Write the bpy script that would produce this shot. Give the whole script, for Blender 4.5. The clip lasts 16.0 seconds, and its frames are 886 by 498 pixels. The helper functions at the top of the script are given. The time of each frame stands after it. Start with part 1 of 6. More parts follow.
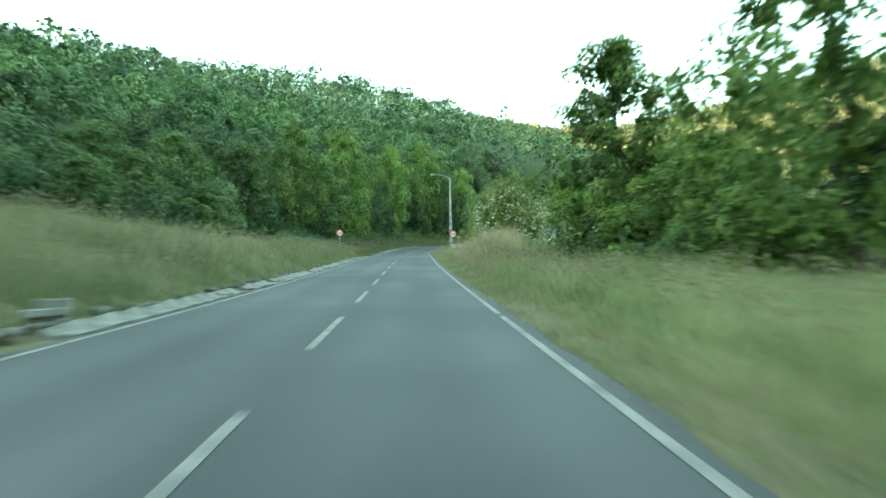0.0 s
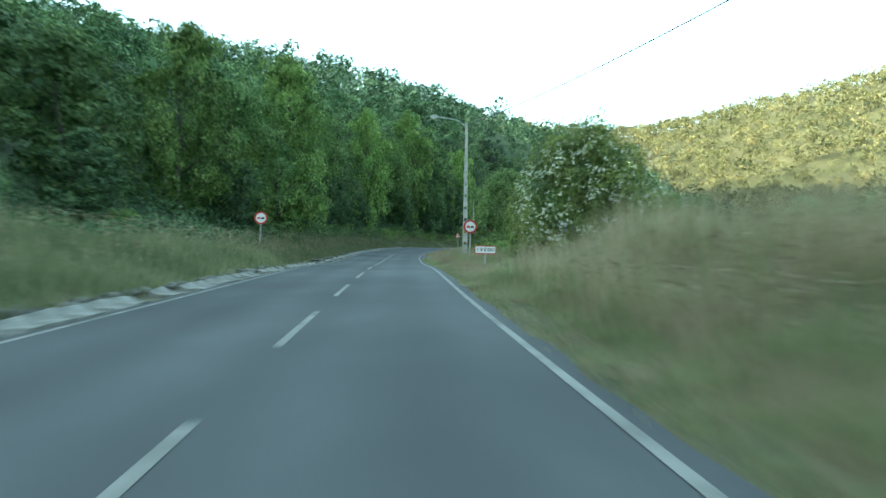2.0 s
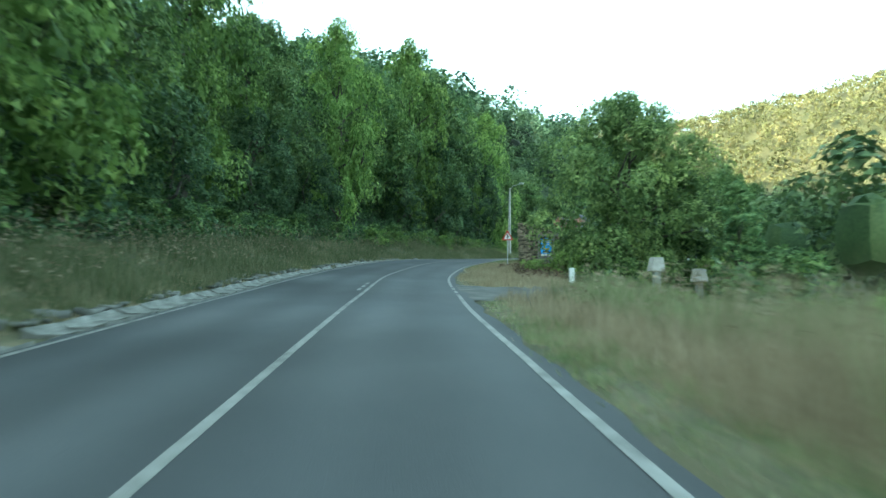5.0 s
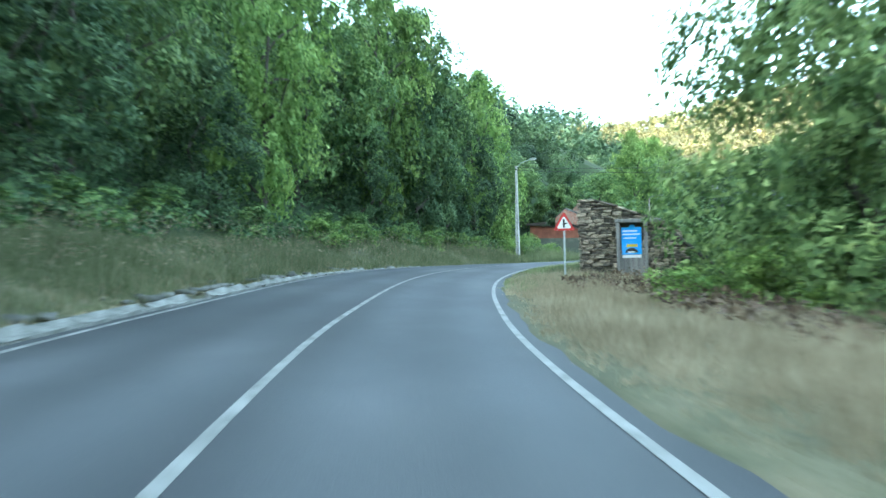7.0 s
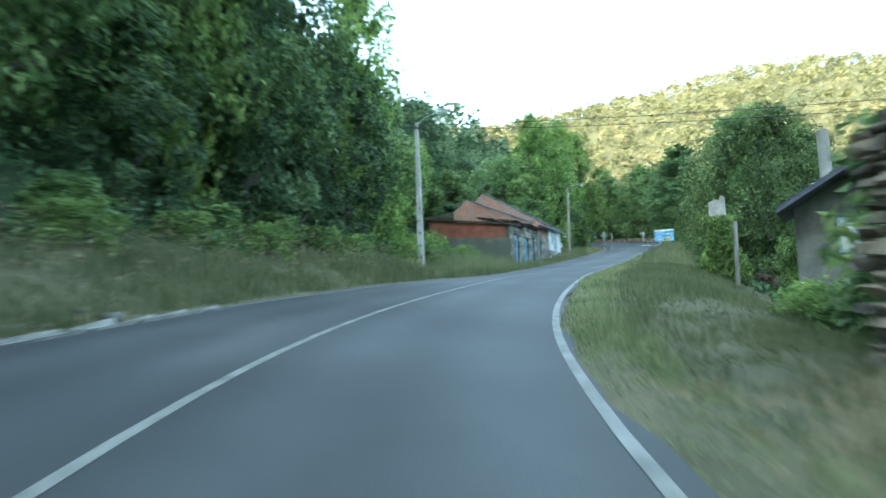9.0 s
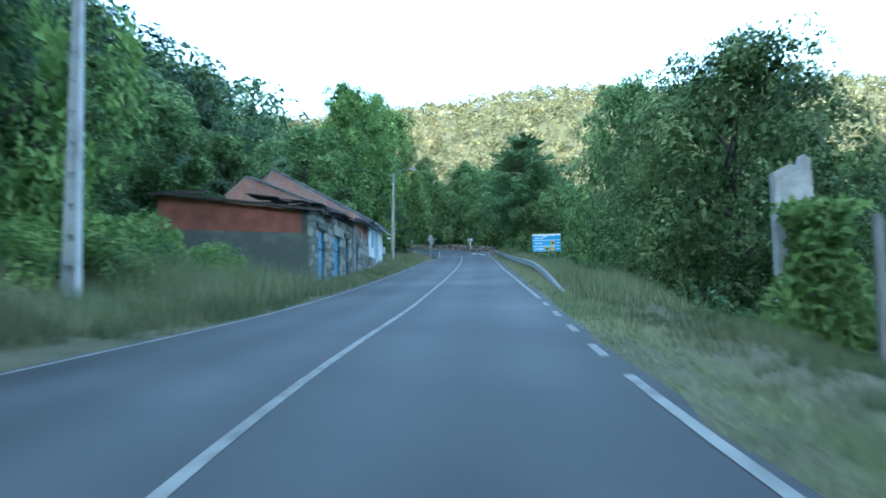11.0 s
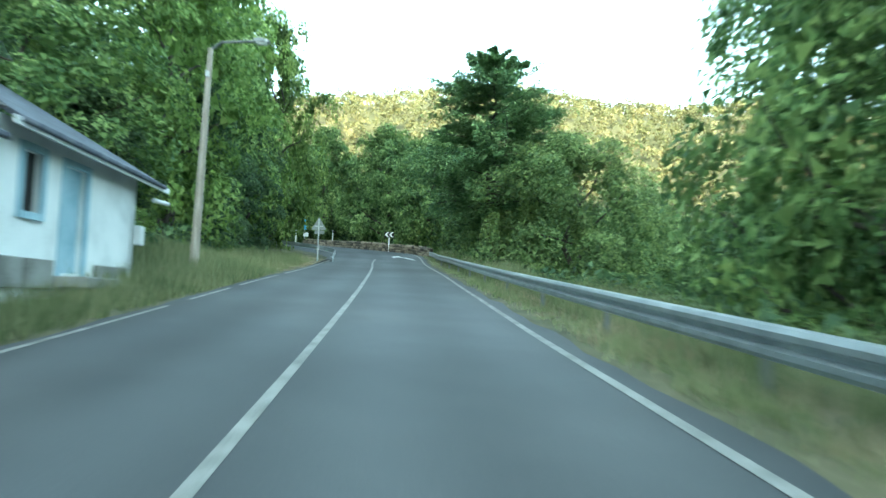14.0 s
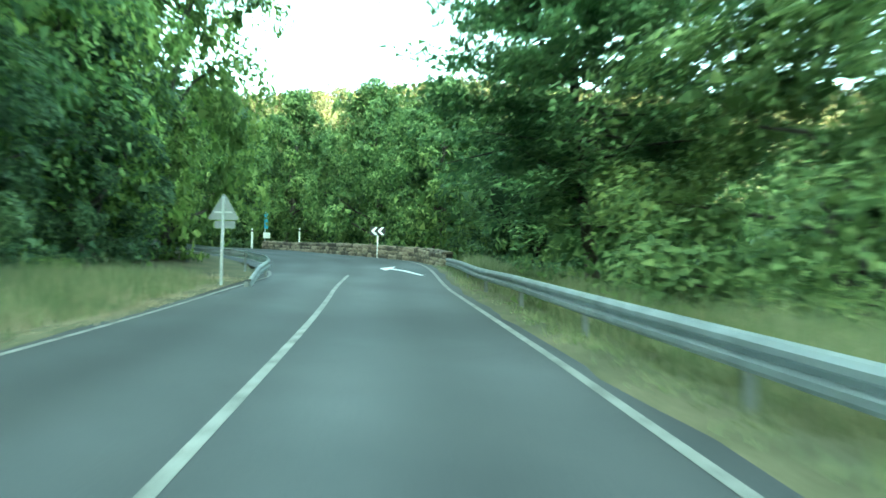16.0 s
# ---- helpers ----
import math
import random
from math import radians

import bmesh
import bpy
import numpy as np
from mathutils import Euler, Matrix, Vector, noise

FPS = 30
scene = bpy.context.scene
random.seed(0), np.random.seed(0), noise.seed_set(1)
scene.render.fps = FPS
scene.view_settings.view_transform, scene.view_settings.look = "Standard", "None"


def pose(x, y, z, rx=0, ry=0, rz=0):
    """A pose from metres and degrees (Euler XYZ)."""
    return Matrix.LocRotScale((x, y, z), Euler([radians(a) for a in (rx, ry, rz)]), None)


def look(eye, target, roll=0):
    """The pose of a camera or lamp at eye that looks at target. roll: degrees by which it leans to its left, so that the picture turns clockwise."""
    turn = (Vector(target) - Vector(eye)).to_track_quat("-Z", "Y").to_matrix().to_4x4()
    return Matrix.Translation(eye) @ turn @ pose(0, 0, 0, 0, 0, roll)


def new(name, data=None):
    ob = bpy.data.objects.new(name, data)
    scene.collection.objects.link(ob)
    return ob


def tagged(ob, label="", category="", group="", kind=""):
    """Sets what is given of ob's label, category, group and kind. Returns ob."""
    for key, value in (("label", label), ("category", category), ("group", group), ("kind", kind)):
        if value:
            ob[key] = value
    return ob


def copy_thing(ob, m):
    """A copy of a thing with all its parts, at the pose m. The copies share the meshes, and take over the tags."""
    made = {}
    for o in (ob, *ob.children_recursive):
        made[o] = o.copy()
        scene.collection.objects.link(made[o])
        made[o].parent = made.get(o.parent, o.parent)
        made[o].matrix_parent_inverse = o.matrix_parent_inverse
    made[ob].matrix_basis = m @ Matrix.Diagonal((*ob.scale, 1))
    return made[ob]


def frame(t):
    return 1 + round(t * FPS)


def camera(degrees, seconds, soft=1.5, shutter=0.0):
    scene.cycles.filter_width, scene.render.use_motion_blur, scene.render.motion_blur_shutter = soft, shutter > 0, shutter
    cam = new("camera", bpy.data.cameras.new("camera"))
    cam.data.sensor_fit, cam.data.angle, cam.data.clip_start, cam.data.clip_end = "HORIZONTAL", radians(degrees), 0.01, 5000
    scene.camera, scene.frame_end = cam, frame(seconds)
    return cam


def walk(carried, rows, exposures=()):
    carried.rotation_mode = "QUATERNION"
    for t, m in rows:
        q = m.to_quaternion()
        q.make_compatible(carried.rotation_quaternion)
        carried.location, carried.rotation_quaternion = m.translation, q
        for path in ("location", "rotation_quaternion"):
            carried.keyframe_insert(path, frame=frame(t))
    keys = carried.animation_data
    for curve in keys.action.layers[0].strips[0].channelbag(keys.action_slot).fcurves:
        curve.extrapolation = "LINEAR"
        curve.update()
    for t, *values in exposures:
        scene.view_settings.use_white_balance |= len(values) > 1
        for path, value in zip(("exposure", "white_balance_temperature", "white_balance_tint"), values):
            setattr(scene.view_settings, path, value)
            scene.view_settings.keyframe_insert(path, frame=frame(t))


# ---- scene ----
cam = camera(69.5, 16.0, soft=1.5, shutter=0.6)
METRES, EYE = 200.0, 1.3
ROWS = [
    (0.0, 0.0, 0.0, 0.0, 0.05, 2.99, 0.95),
    (0.5, -0.0028, 0.0484, 0.0024, -1.17, 3.0, 0.6),
    (1.0, -0.0047, 0.0917, 0.005, -1.73, 2.92, 0.57),
    (1.5, -0.0071, 0.1419, 0.0078, -1.64, 3.19, -0.42),
    (2.0, -0.0091, 0.1843, 0.0106, -1.82, 3.16, -0.94),
    (2.5, -0.011, 0.2298, 0.0136, -2.12, 3.0, -0.81),
    (3.0, -0.0122, 0.2674, 0.016, -2.35, 3.61, -1.06),
    (3.5, -0.013, 0.3066, 0.0187, -2.54, 3.13, -1.24),
    (6.0, -0.0192, 0.462, 0.0272, -1.85, 4.51, -0.27),
    (6.5, -0.0196, 0.4895, 0.0293, -3.01, 4.14, 0.15),
    (7.0, -0.0196, 0.5202, 0.0314, -4.71, 4.31, 0.62),
    (7.5, -0.0184, 0.5472, 0.0333, -6.31, 4.04, 1.62),
    (8.0, -0.016, 0.5779, 0.0357, -8.64, 4.16, 2.06),
    (8.5, -0.0128, 0.6046, 0.0377, -11.5, 3.99, 2.39),
    (9.0, -0.0069, 0.6345, 0.0406, -16.45, 4.42, 2.07),
    (9.5, 0.0006, 0.6592, 0.0429, -21.41, 4.54, 1.98),
    (10.0, 0.0114, 0.6861, 0.0453, -26.56, 4.29, 2.12),
    (12.5, 0.0761, 0.7895, 0.0538, -40.02, 4.34, -1.58),
    (13.0, 0.0933, 0.8124, 0.0557, -41.17, 4.26, -1.67),
    (13.5, 0.1084, 0.8322, 0.0576, -41.57, 4.49, -1.67),
    (14.0, 0.1258, 0.8549, 0.0596, -41.81, 4.4, -1.67),
    (14.5, 0.1409, 0.8746, 0.0617, -42.02, 4.45, -1.67),
    (15.0, 0.1582, 0.8964, 0.064, -41.9, 4.17, -0.78),
    (15.5, 0.1728, 0.9151, 0.0658, -41.95, 4.53, -0.2),
    (16.0, 0.1891, 0.9359, 0.0681, -42.04, 4.43, -0.32),
]
EXPOSURES = [(0, 3.5, 6180, -30), (1.0, 3.37, 6820, -42), (1.5, 3.2, 5600, -26), (2.0, 3.02, 5440, -22), (2.5, 2.9, 5210, -26), (3.0, 2.95, 5730, -24), (3.5, 3.1, 6510, -31), (6, 3.41, 5020, -19), (7, 4.0, 5220, -11), (8, 3.93, 5100, 3), (8.5, 3.72, 5100, 3), (9, 3.51, 5240, -11), (9.5, 3.55, 4740, -6), (10, 3.42, 4400, 7), (12.5, 3.1, 5150, -33), (13.0, 3.42, 5700, -29), (13.5, 3.52, 6050, -26), (14.5, 3.64, 4850, -18), (15, 3.65, 4850, -20), (15.5, 3.79, 5480, -22), (16, 4.05, 5550, -40)]

walk(cam, [(t, pose(METRES * x, METRES * y, EYE + METRES * z, 90 + pitch, roll, yaw)) for t, x, y, z, yaw, pitch, roll in ROWS], EXPOSURES)

# ---------- sky and sun ----------
world = bpy.data.worlds.new("sky")
scene.world = world
world.use_nodes = True
sky = world.node_tree.nodes.new("ShaderNodeTexSky")
sky.sky_type, sky.sun_disc = "NISHITA", False
SUN_UP, SUN_FROM = radians(13), math.atan2(-0.72, -0.69)
sky.sun_elevation, sky.sun_rotation = SUN_UP, SUN_FROM
sky.air_density, sky.dust_density = 1.0, 3.0
back = world.node_tree.nodes["Background"]
haze = world.node_tree.nodes.new("ShaderNodeHueSaturation")
haze.inputs["Saturation"].default_value = 0.5
world.node_tree.links.new(sky.outputs[0], haze.inputs["Color"])
world.node_tree.links.new(haze.outputs[0], back.inputs["Color"])
back.inputs["Strength"].default_value = 0.12
sun = new("sun", bpy.data.lights.new("sun", "SUN"))
sun.data.energy, sun.data.angle, sun.data.color = 2.3, radians(0.5), (1.0, 0.74, 0.46)
sun.matrix_basis = look((math.sin(SUN_FROM) * 500 * math.cos(SUN_UP), math.cos(SUN_FROM) * 500 * math.cos(SUN_UP), 500 * math.sin(SUN_UP)), (0, 0, 0))

# ---------- the road's line: metres along it, x, y, z of the middle line, cross fall in degrees ----------
LINE = [
    (-60, 1.79, -60, -3, 0.9),
    (0, -1.37, -0.08, 0, 0.9),
    (16.73, -2.19, 16.63, 0.89, 0.37),
    (33.46, -3.06, 33.34, 1.88, -0.55),
    (50.19, -3.81, 50.05, 2.96, -1),
    (66.92, -4.38, 66.77, 4.06, -1.22),
    (83.65, -4.97, 83.49, 4.89, -0.81),
    (100.38, -5.18, 100.21, 6.02, 0.42),
    (117.1, -4.78, 116.93, 7.27, 2),
    (133.83, -1.67, 133.37, 8.72, 2.16),
    (150.56, 6.33, 148.11, 9.92, 0.55),
    (167.29, 16.4, 161.45, 10.95, -1.71),
    (184.02, 26.68, 174.65, 12.22, -1.35),
    (200.75, 36.87, 187.93, 13.61, -0.12),
    (217.5, 46.79, 201.41, 15.06, -0.5),
    (234, 55.7, 214.68, 16.8, -2),
    (250, 58.6, 230.5, 18.32, -2),
    (267, 57.3, 247, 19.65, -2),
    (297, 44, 274, 21.9, -1),
]
KS = np.array([r[0] for r in LINE], float)
KV = np.array([r[1:] for r in LINE], float)
KD = np.gradient(KV, KS, axis=0)


def on_line(s):
    """Position, heading and cross fall of the middle line at s (arrays)."""
    s = np.atleast_1d(np.asarray(s, float))
    i = np.clip(np.searchsorted(KS, s) - 1, 0, len(KS) - 2)
    h = (KS[i + 1] - KS[i])[:, None]
    u = ((s - KS[i]) / h[:, 0])[:, None]
    a, b, c, d = 2 * u**3 - 3 * u**2 + 1, u**3 - 2 * u**2 + u, 3 * u**2 - 2 * u**3, u**3 - u**2
    v = a * KV[i] + b * h * KD[i] + c * KV[i + 1] + d * h * KD[i + 1]
    e = 6 * u**2 - 6 * u
    dv = e * KV[i] / h + (3 * u**2 - 4 * u + 1) * KD[i] - e * KV[i + 1] / h + (3 * u**2 - 2 * u) * KD[i + 1]
    n = np.hypot(dv[:, 0], dv[:, 1])
    return v[:, :3], dv[:, 0] / n, dv[:, 1] / n, v[:, 3]


def smooth(a, b, x):
    u = np.clip((x - a) / (b - a), 0, 1)
    return u * u * (3 - 2 * u)


SL = np.arange(-60, 297, 1.0)
PL, FX, FY, _ = on_line(SL)
AXP, AXD = np.array([47.1, 201.2]), np.array([0.616, 0.788])


def nearest(x, y):
    """Metres along and beside the road (right is positive) of points of the plan."""
    s, d = np.zeros(len(x)), np.zeros(len(x))
    for k in range(0, len(x), 20000):
        q = slice(k, k + 20000)
        j = np.argmin((x[q, None] - PL[None, :, 0]) ** 2 + (y[q, None] - PL[None, :, 1]) ** 2, axis=1)
        vx, vy = x[q] - PL[j, 0], y[q] - PL[j, 1]
        s[q] = SL[j] + vx * FX[j] + vy * FY[j]
        side = vx * FY[j] - vy * FX[j]
        d[q] = np.sign(side) * np.hypot(vx, vy)
    return s, d


def lumps(x, y, scale):
    return (np.sin(x / scale + 1.3 * np.sin(y / scale * 0.7)) * np.cos(y / scale * 1.1 + 0.8 * np.sin(x / scale * 0.6)))


def verge(s, d):
    """Height of the ground beside the road over the middle line."""
    fall = np.interp(s, KS, KV[:, 3])
    base = -np.tan(np.radians(fall)) * np.clip(d, -4.6, 4.4)
    x = -d - 4.6
    rise = np.interp(s, [0, 20, 45, 70, 85, 140, 160, 170, 200, 206, 216, 226, 240], [2.1, 1.9, 1.25, 1.0, 1.2, 1.5, 1.2, 0.35, 0.35, 0.8, 0.15, 0.1, 0.8])
    start = np.interp(s, [0, 60, 78, 150, 163, 170, 200, 208, 225, 240], [13, 11, 5.5, 5.0, 8, 16, 15, 7, 8, 10])
    left = rise * smooth(0.2, 4.4, x) + np.interp(s, [0, 50, 100, 150], [50, 66, 100, 150]) * (1 - np.exp(-np.clip(x - start, 0, None) / 200)) + 0.1 * lumps(s * 1.0, d, 1.7) * smooth(0.5, 2.5, x)
    x = d - 4.0
    bump = np.interp(s, [0, 41, 46, 51, 58, 66], [0.2, 0.2, 1.1, 1.0, 0.45, 0.0])
    a = np.interp(s, [0, 66, 80, 95, 130, 138, 165, 172], [6.0, 5.0, 3.0, 3.5, 4.5, 1.0, 1.0, 1.4])
    b = np.interp(s, [0, 80, 95, 130, 138, 165, 172], [17, 15, 12, 12, 9, 9, 9])
    deep = np.interp(s, [0, 80, 95, 130, 138, 165, 172, 240], [4.0, 4.0, 2.6, 2.2, 1.7, 2.0, 2.8, 2.8])
    right = bump * smooth(1.6, 4.2, x) - deep * smooth(0, 1, (x - a) / (b - a)) - 0.06 * smooth(0, 0.6, x) + 0.09 * lumps(s, d, 1.5) * smooth(0.4, 2.5, x)
    return base + np.where(d < -4.6, left, 0) + np.where(d > 4.0, right, 0)


def slopes(x, y, s, d):
    """Heights of the shaded hillside and of the hill across the valley."""
    zr = np.interp(s, KS, KV[:, 2])
    vx, vy = x - AXP[0], y - AXP[1]
    along, dv = vx * AXD[0] + vy * AXD[1], vx * AXD[1] - vy * AXD[0]
    dv = np.where(along < 0, d, dv)
    za = np.where(along < 0, zr, 15 + np.minimum(8, 0.08 * along))
    hill = za + 1.2 + np.interp(y, [0, 50, 100, 150], [50, 66, 100, 150]) * (1 - np.exp(-np.clip(-dv - 14, 0, None) / 200)) * (1 - 0.23 * smooth(35, 110, -dv) * (1 - smooth(275, 375, y)))
    r, turn = np.hypot(x - 90, y - 170), np.arctan2(y - 170, x - 90)
    ring = za - 5.5 + 166 * smooth(150, 560, r) * (0.92 + 0.08 * np.sin(turn * 7 + 1)) * np.interp(turn, [0.1, 0.23, 0.42, 0.77, 1.06], [0.72, 0.84, 1.14, 1.16, 1.02]) * np.where(y < 0, 0.75, 1)
    return hill, ring, dv


def land(x, y, s=None, d=None):
    """Height of the land at points of the plan, with an added sun-blocking ridge."""
    x, y = np.atleast_1d(np.asarray(x, float)), np.atleast_1d(np.asarray(y, float))
    if s is None:
        s, d = nearest(x, y)
    zr = np.interp(s, KS, KV[:, 2])
    near_z = zr + verge(np.clip(s, 0, 296), d)
    hill, ring, dv = slopes(x, y, s, d)
    # last term: unseen ridge added behind-left to keep sun off the left slope
    far = np.where(dv < 0, np.maximum(hill, np.minimum(ring, 260)), ring) + lumps(x, y, 23) * 1.6 * smooth(30, 80, np.abs(d)) + 175 * smooth(130, 330, -0.72 * x - 0.69 * y)
    w = smooth(13, 42, np.abs(d))
    return near_z * (1 - w) + far * w


def place(s, d, h=0.0, turn=0.0, on_ground=True):
    """A frame beside the road: x to the right, y along the road, z up."""
    p, fx, fy, _ = on_line(s)
    x, y = p[0, 0] + d * fy[0], p[0, 1] - d * fx[0]
    z = float(land([x], [y], np.array([float(s)]), np.array([float(d)]))[0]) if on_ground else p[0, 2]
    return pose(x, y, z + h, 0, 0, math.degrees(math.atan2(-fx[0], fy[0])) + turn)


def spot(x, y, h=0.0, turn=0.0):
    return pose(x, y, float(land([x], [y])[0]) + h, 0, 0, turn)


# ---------- materials ----------
def material(name, colours, scale=4.0, rough=0.8, bump=0.3, fine=40.0, metal=0.0, vary=0.0, sheer=0.0, island=False, stretch=(1, 1, 1), spec=0.5):
    """A procedural surface: colours blended by coarse and fine noise, with relief, wear and variation from piece to piece."""
    m = bpy.data.materials.new(name)
    m.use_nodes = True
    nt = m.node_tree
    nd, ln = nt.nodes, nt.links
    shader = nd["Principled BSDF"]
    co = nd.new("ShaderNodeTexCoord")
    mp = nd.new("ShaderNodeMapping")
    mp.inputs["Scale"].default_value = stretch
    ln.new(co.outputs["Object"], mp.inputs["Vector"])
    big, small = nd.new("ShaderNodeTexNoise"), nd.new("ShaderNodeTexNoise")
    big.inputs["Scale"].default_value, big.inputs["Detail"].default_value = scale, 6
    small.inputs["Scale"].default_value, small.inputs["Detail"].default_value = fine, 4
    for n in (big, small):
        ln.new(mp.outputs["Vector"], n.inputs["Vector"])
    mix = nd.new("ShaderNodeMath")
    mix.operation = "MULTIPLY_ADD"
    ln.new(small.outputs["Fac"], mix.inputs[0])
    mix.inputs[1].default_value = 0.45
    ln.new(big.outputs["Fac"], mix.inputs[2])
    last = mix
    if vary:
        src = nd.new("ShaderNodeNewGeometry").outputs["Random Per Island"] if island else nd.new("ShaderNodeObjectInfo").outputs["Random"]
        add = nd.new("ShaderNodeMath")
        add.operation = "MULTIPLY_ADD"
        ln.new(src, add.inputs[0])
        add.inputs[1].default_value = vary
        ln.new(last.outputs[0], add.inputs[2])
        last = nd.new("ShaderNodeMath")
        last.operation = "SUBTRACT"
        ln.new(add.outputs[0], last.inputs[0])
        last.inputs[1].default_value = vary / 2
    ramp = nd.new("ShaderNodeValToRGB")
    lo, hi = 0.5, 0.95
    el = ramp.color_ramp.elements
    while len(el) < len(colours):
        el.new(0.5)
    for i, c in enumerate(colours):
        el[i].position = lo + (hi - lo) * i / max(1, len(colours) - 1)
        el[i].color = (*c, 1)
    ln.new(last.outputs[0], ramp.inputs["Fac"])
    ln.new(ramp.outputs["Color"], shader.inputs["Base Color"])
    shader.inputs["Roughness"].default_value = rough
    shader.inputs["Metallic"].default_value = metal
    shader.inputs["Specular IOR Level"].default_value = spec
    if bump:
        bp = nd.new("ShaderNodeBump")
        bp.inputs["Strength"].default_value = bump
        bp.inputs["Distance"].default_value = 0.02
        ln.new(last.outputs[0], bp.inputs["Height"])
        ln.new(bp.outputs["Normal"], shader.inputs["Normal"])
    if sheer:
        tr = nd.new("ShaderNodeBsdfTranslucent")
        ln.new(ramp.outputs["Color"], tr.inputs["Color"])
        ms = nd.new("ShaderNodeMixShader")
        ms.inputs["Fac"].default_value = sheer
        ln.new(shader.outputs[0], ms.inputs[1])
        ln.new(tr.outputs[0], ms.inputs[2])
        ln.new(ms.outputs[0], nd["Material Output"].inputs["Surface"])
    return m


ASPHALT = material("asphalt", [(0.04, 0.043, 0.047), (0.056, 0.06, 0.064), (0.078, 0.081, 0.084)], 0.35, 0.7, 0.4, 70, stretch=(1, 0.5, 1), spec=0.35)


def wheel_tracks(m):
    """Tyre-polished bands along the lanes and coarse mottling, by the distance from the middle line."""
    nd, ln = m.node_tree.nodes, m.node_tree.links
    at = nd.new("ShaderNodeAttribute")
    at.attribute_name = "across"
    wave = nd.new("ShaderNodeMath")
    wave.operation = "MULTIPLY"
    ln.new(at.outputs["Fac"], wave.inputs[0])
    wave.inputs[1].default_value = 3.6
    cos = nd.new("ShaderNodeMath")
    cos.operation = "COSINE"
    ln.new(wave.outputs[0], cos.inputs[0])
    co, stain = nd.new("ShaderNodeTexCoord"), nd.new("ShaderNodeTexNoise")
    stain.inputs["Scale"].default_value, stain.inputs["Detail"].default_value = 0.16, 8
    ln.new(co.outputs["Object"], stain.inputs["Vector"])
    rng = nd.new("ShaderNodeMapRange")
    for key, v in (("From Min", -1), ("From Max", 1), ("To Min", 1.14), ("To Max", 0.86)):
        rng.inputs[key].default_value = v
    ln.new(cos.outputs[0], rng.inputs["Value"])
    st = nd.new("ShaderNodeMapRange")
    for key, v in (("From Min", 0.3), ("From Max", 0.7), ("To Min", 0.72), ("To Max", 1.28)):
        st.inputs[key].default_value = v
    ln.new(stain.outputs["Fac"], st.inputs["Value"])
    mul = nd.new("ShaderNodeMath")
    mul.operation = "MULTIPLY"
    ln.new(rng.outputs[0], mul.inputs[0])
    ln.new(st.outputs[0], mul.inputs[1])
    hsv = nd.new("ShaderNodeHueSaturation")
    ramp = next(n for n in nd if n.type == "VALTORGB")
    ln.new(ramp.outputs["Color"], hsv.inputs["Color"])
    ln.new(mul.outputs[0], hsv.inputs["Value"])
    ln.new(hsv.outputs["Color"], nd["Principled BSDF"].inputs["Base Color"])


wheel_tracks(ASPHALT)
PAINT = material("road_paint", [(0.1, 0.1, 0.092), (0.21, 0.21, 0.195), (0.29, 0.285, 0.27)], 3, 0.7, 0.1, 60)
CONCRETE = material("concrete", [(0.14, 0.14, 0.13), (0.25, 0.25, 0.235), (0.36, 0.36, 0.34)], 1.5, 0.9, 0.4, 30, vary=0.2)
POLE = material("pole_concrete", [(0.33, 0.32, 0.3), (0.48, 0.47, 0.45), (0.55, 0.54, 0.52)], 2, 0.85, 0.2, 40)
SOIL = material("verge_soil", [(0.055, 0.058, 0.028), (0.095, 0.092, 0.046), (0.15, 0.13, 0.075)], 0.9, 0.95, 0.8, 14)
FLOOR = material("forest_floor", [(0.02, 0.035, 0.012), (0.035, 0.06, 0.02), (0.06, 0.085, 0.03)], 0.1, 0.95, 0.5, 2)
GRAVEL = material("gravel", [(0.055, 0.057, 0.054), (0.095, 0.096, 0.09), (0.165, 0.16, 0.142)], 1.2, 0.95, 0.5, 50)
STONE = material("field_stone", [(0.075, 0.064, 0.05), (0.17, 0.145, 0.11), (0.34, 0.285, 0.21)], 2.5, 0.9, 0.7, 25, vary=0.6)
MORTAR = material("mortar", [(0.07, 0.06, 0.047), (0.125, 0.108, 0.085)], 4, 0.95, 0.5, 30)
BLOCK = material("grey_block", [(0.1, 0.112, 0.09), (0.15, 0.16, 0.132), (0.2, 0.206, 0.172), (0.36, 0.345, 0.285)], 1.2, 0.9, 0.5, 18, vary=0.5)
RENDER_W = material("white_render", [(0.6, 0.62, 0.62), (0.79, 0.81, 0.81), (0.86, 0.87, 0.87)], 1.0, 0.9, 0.15, 30)
GUTTER = material("gutter_concrete", [(0.09, 0.093, 0.08), (0.165, 0.166, 0.15), (0.27, 0.27, 0.25)], 1.6, 0.95, 0.6, 22, vary=0.12)
SIGN_BACK = material("sign_back", [(0.2, 0.22, 0.22), (0.27, 0.29, 0.29)], 3, 0.5, 0.05, 20, metal=0.3)
SLATE_OLD = material("old_slate", [(0.02, 0.02, 0.022), (0.045, 0.044, 0.045), (0.09, 0.085, 0.08)], 3, 0.85, 0.4, 20, vary=0.5)
PALE_BLOCK = material("pale_block", [(0.2, 0.195, 0.155), (0.33, 0.32, 0.265), (0.45, 0.43, 0.36)], 2.5, 0.9, 0.5, 22, vary=0.3)
LIMEWASH = material("old_limewash", [(0.24, 0.22, 0.2), (0.42, 0.4, 0.37), (0.6, 0.58, 0.55)], 2.2, 0.9, 0.5, 25)
WEATHERED = material("weathered_plaster", [(0.08, 0.088, 0.078), (0.16, 0.162, 0.148), (0.27, 0.265, 0.24)], 1.1, 0.9, 0.4, 25)
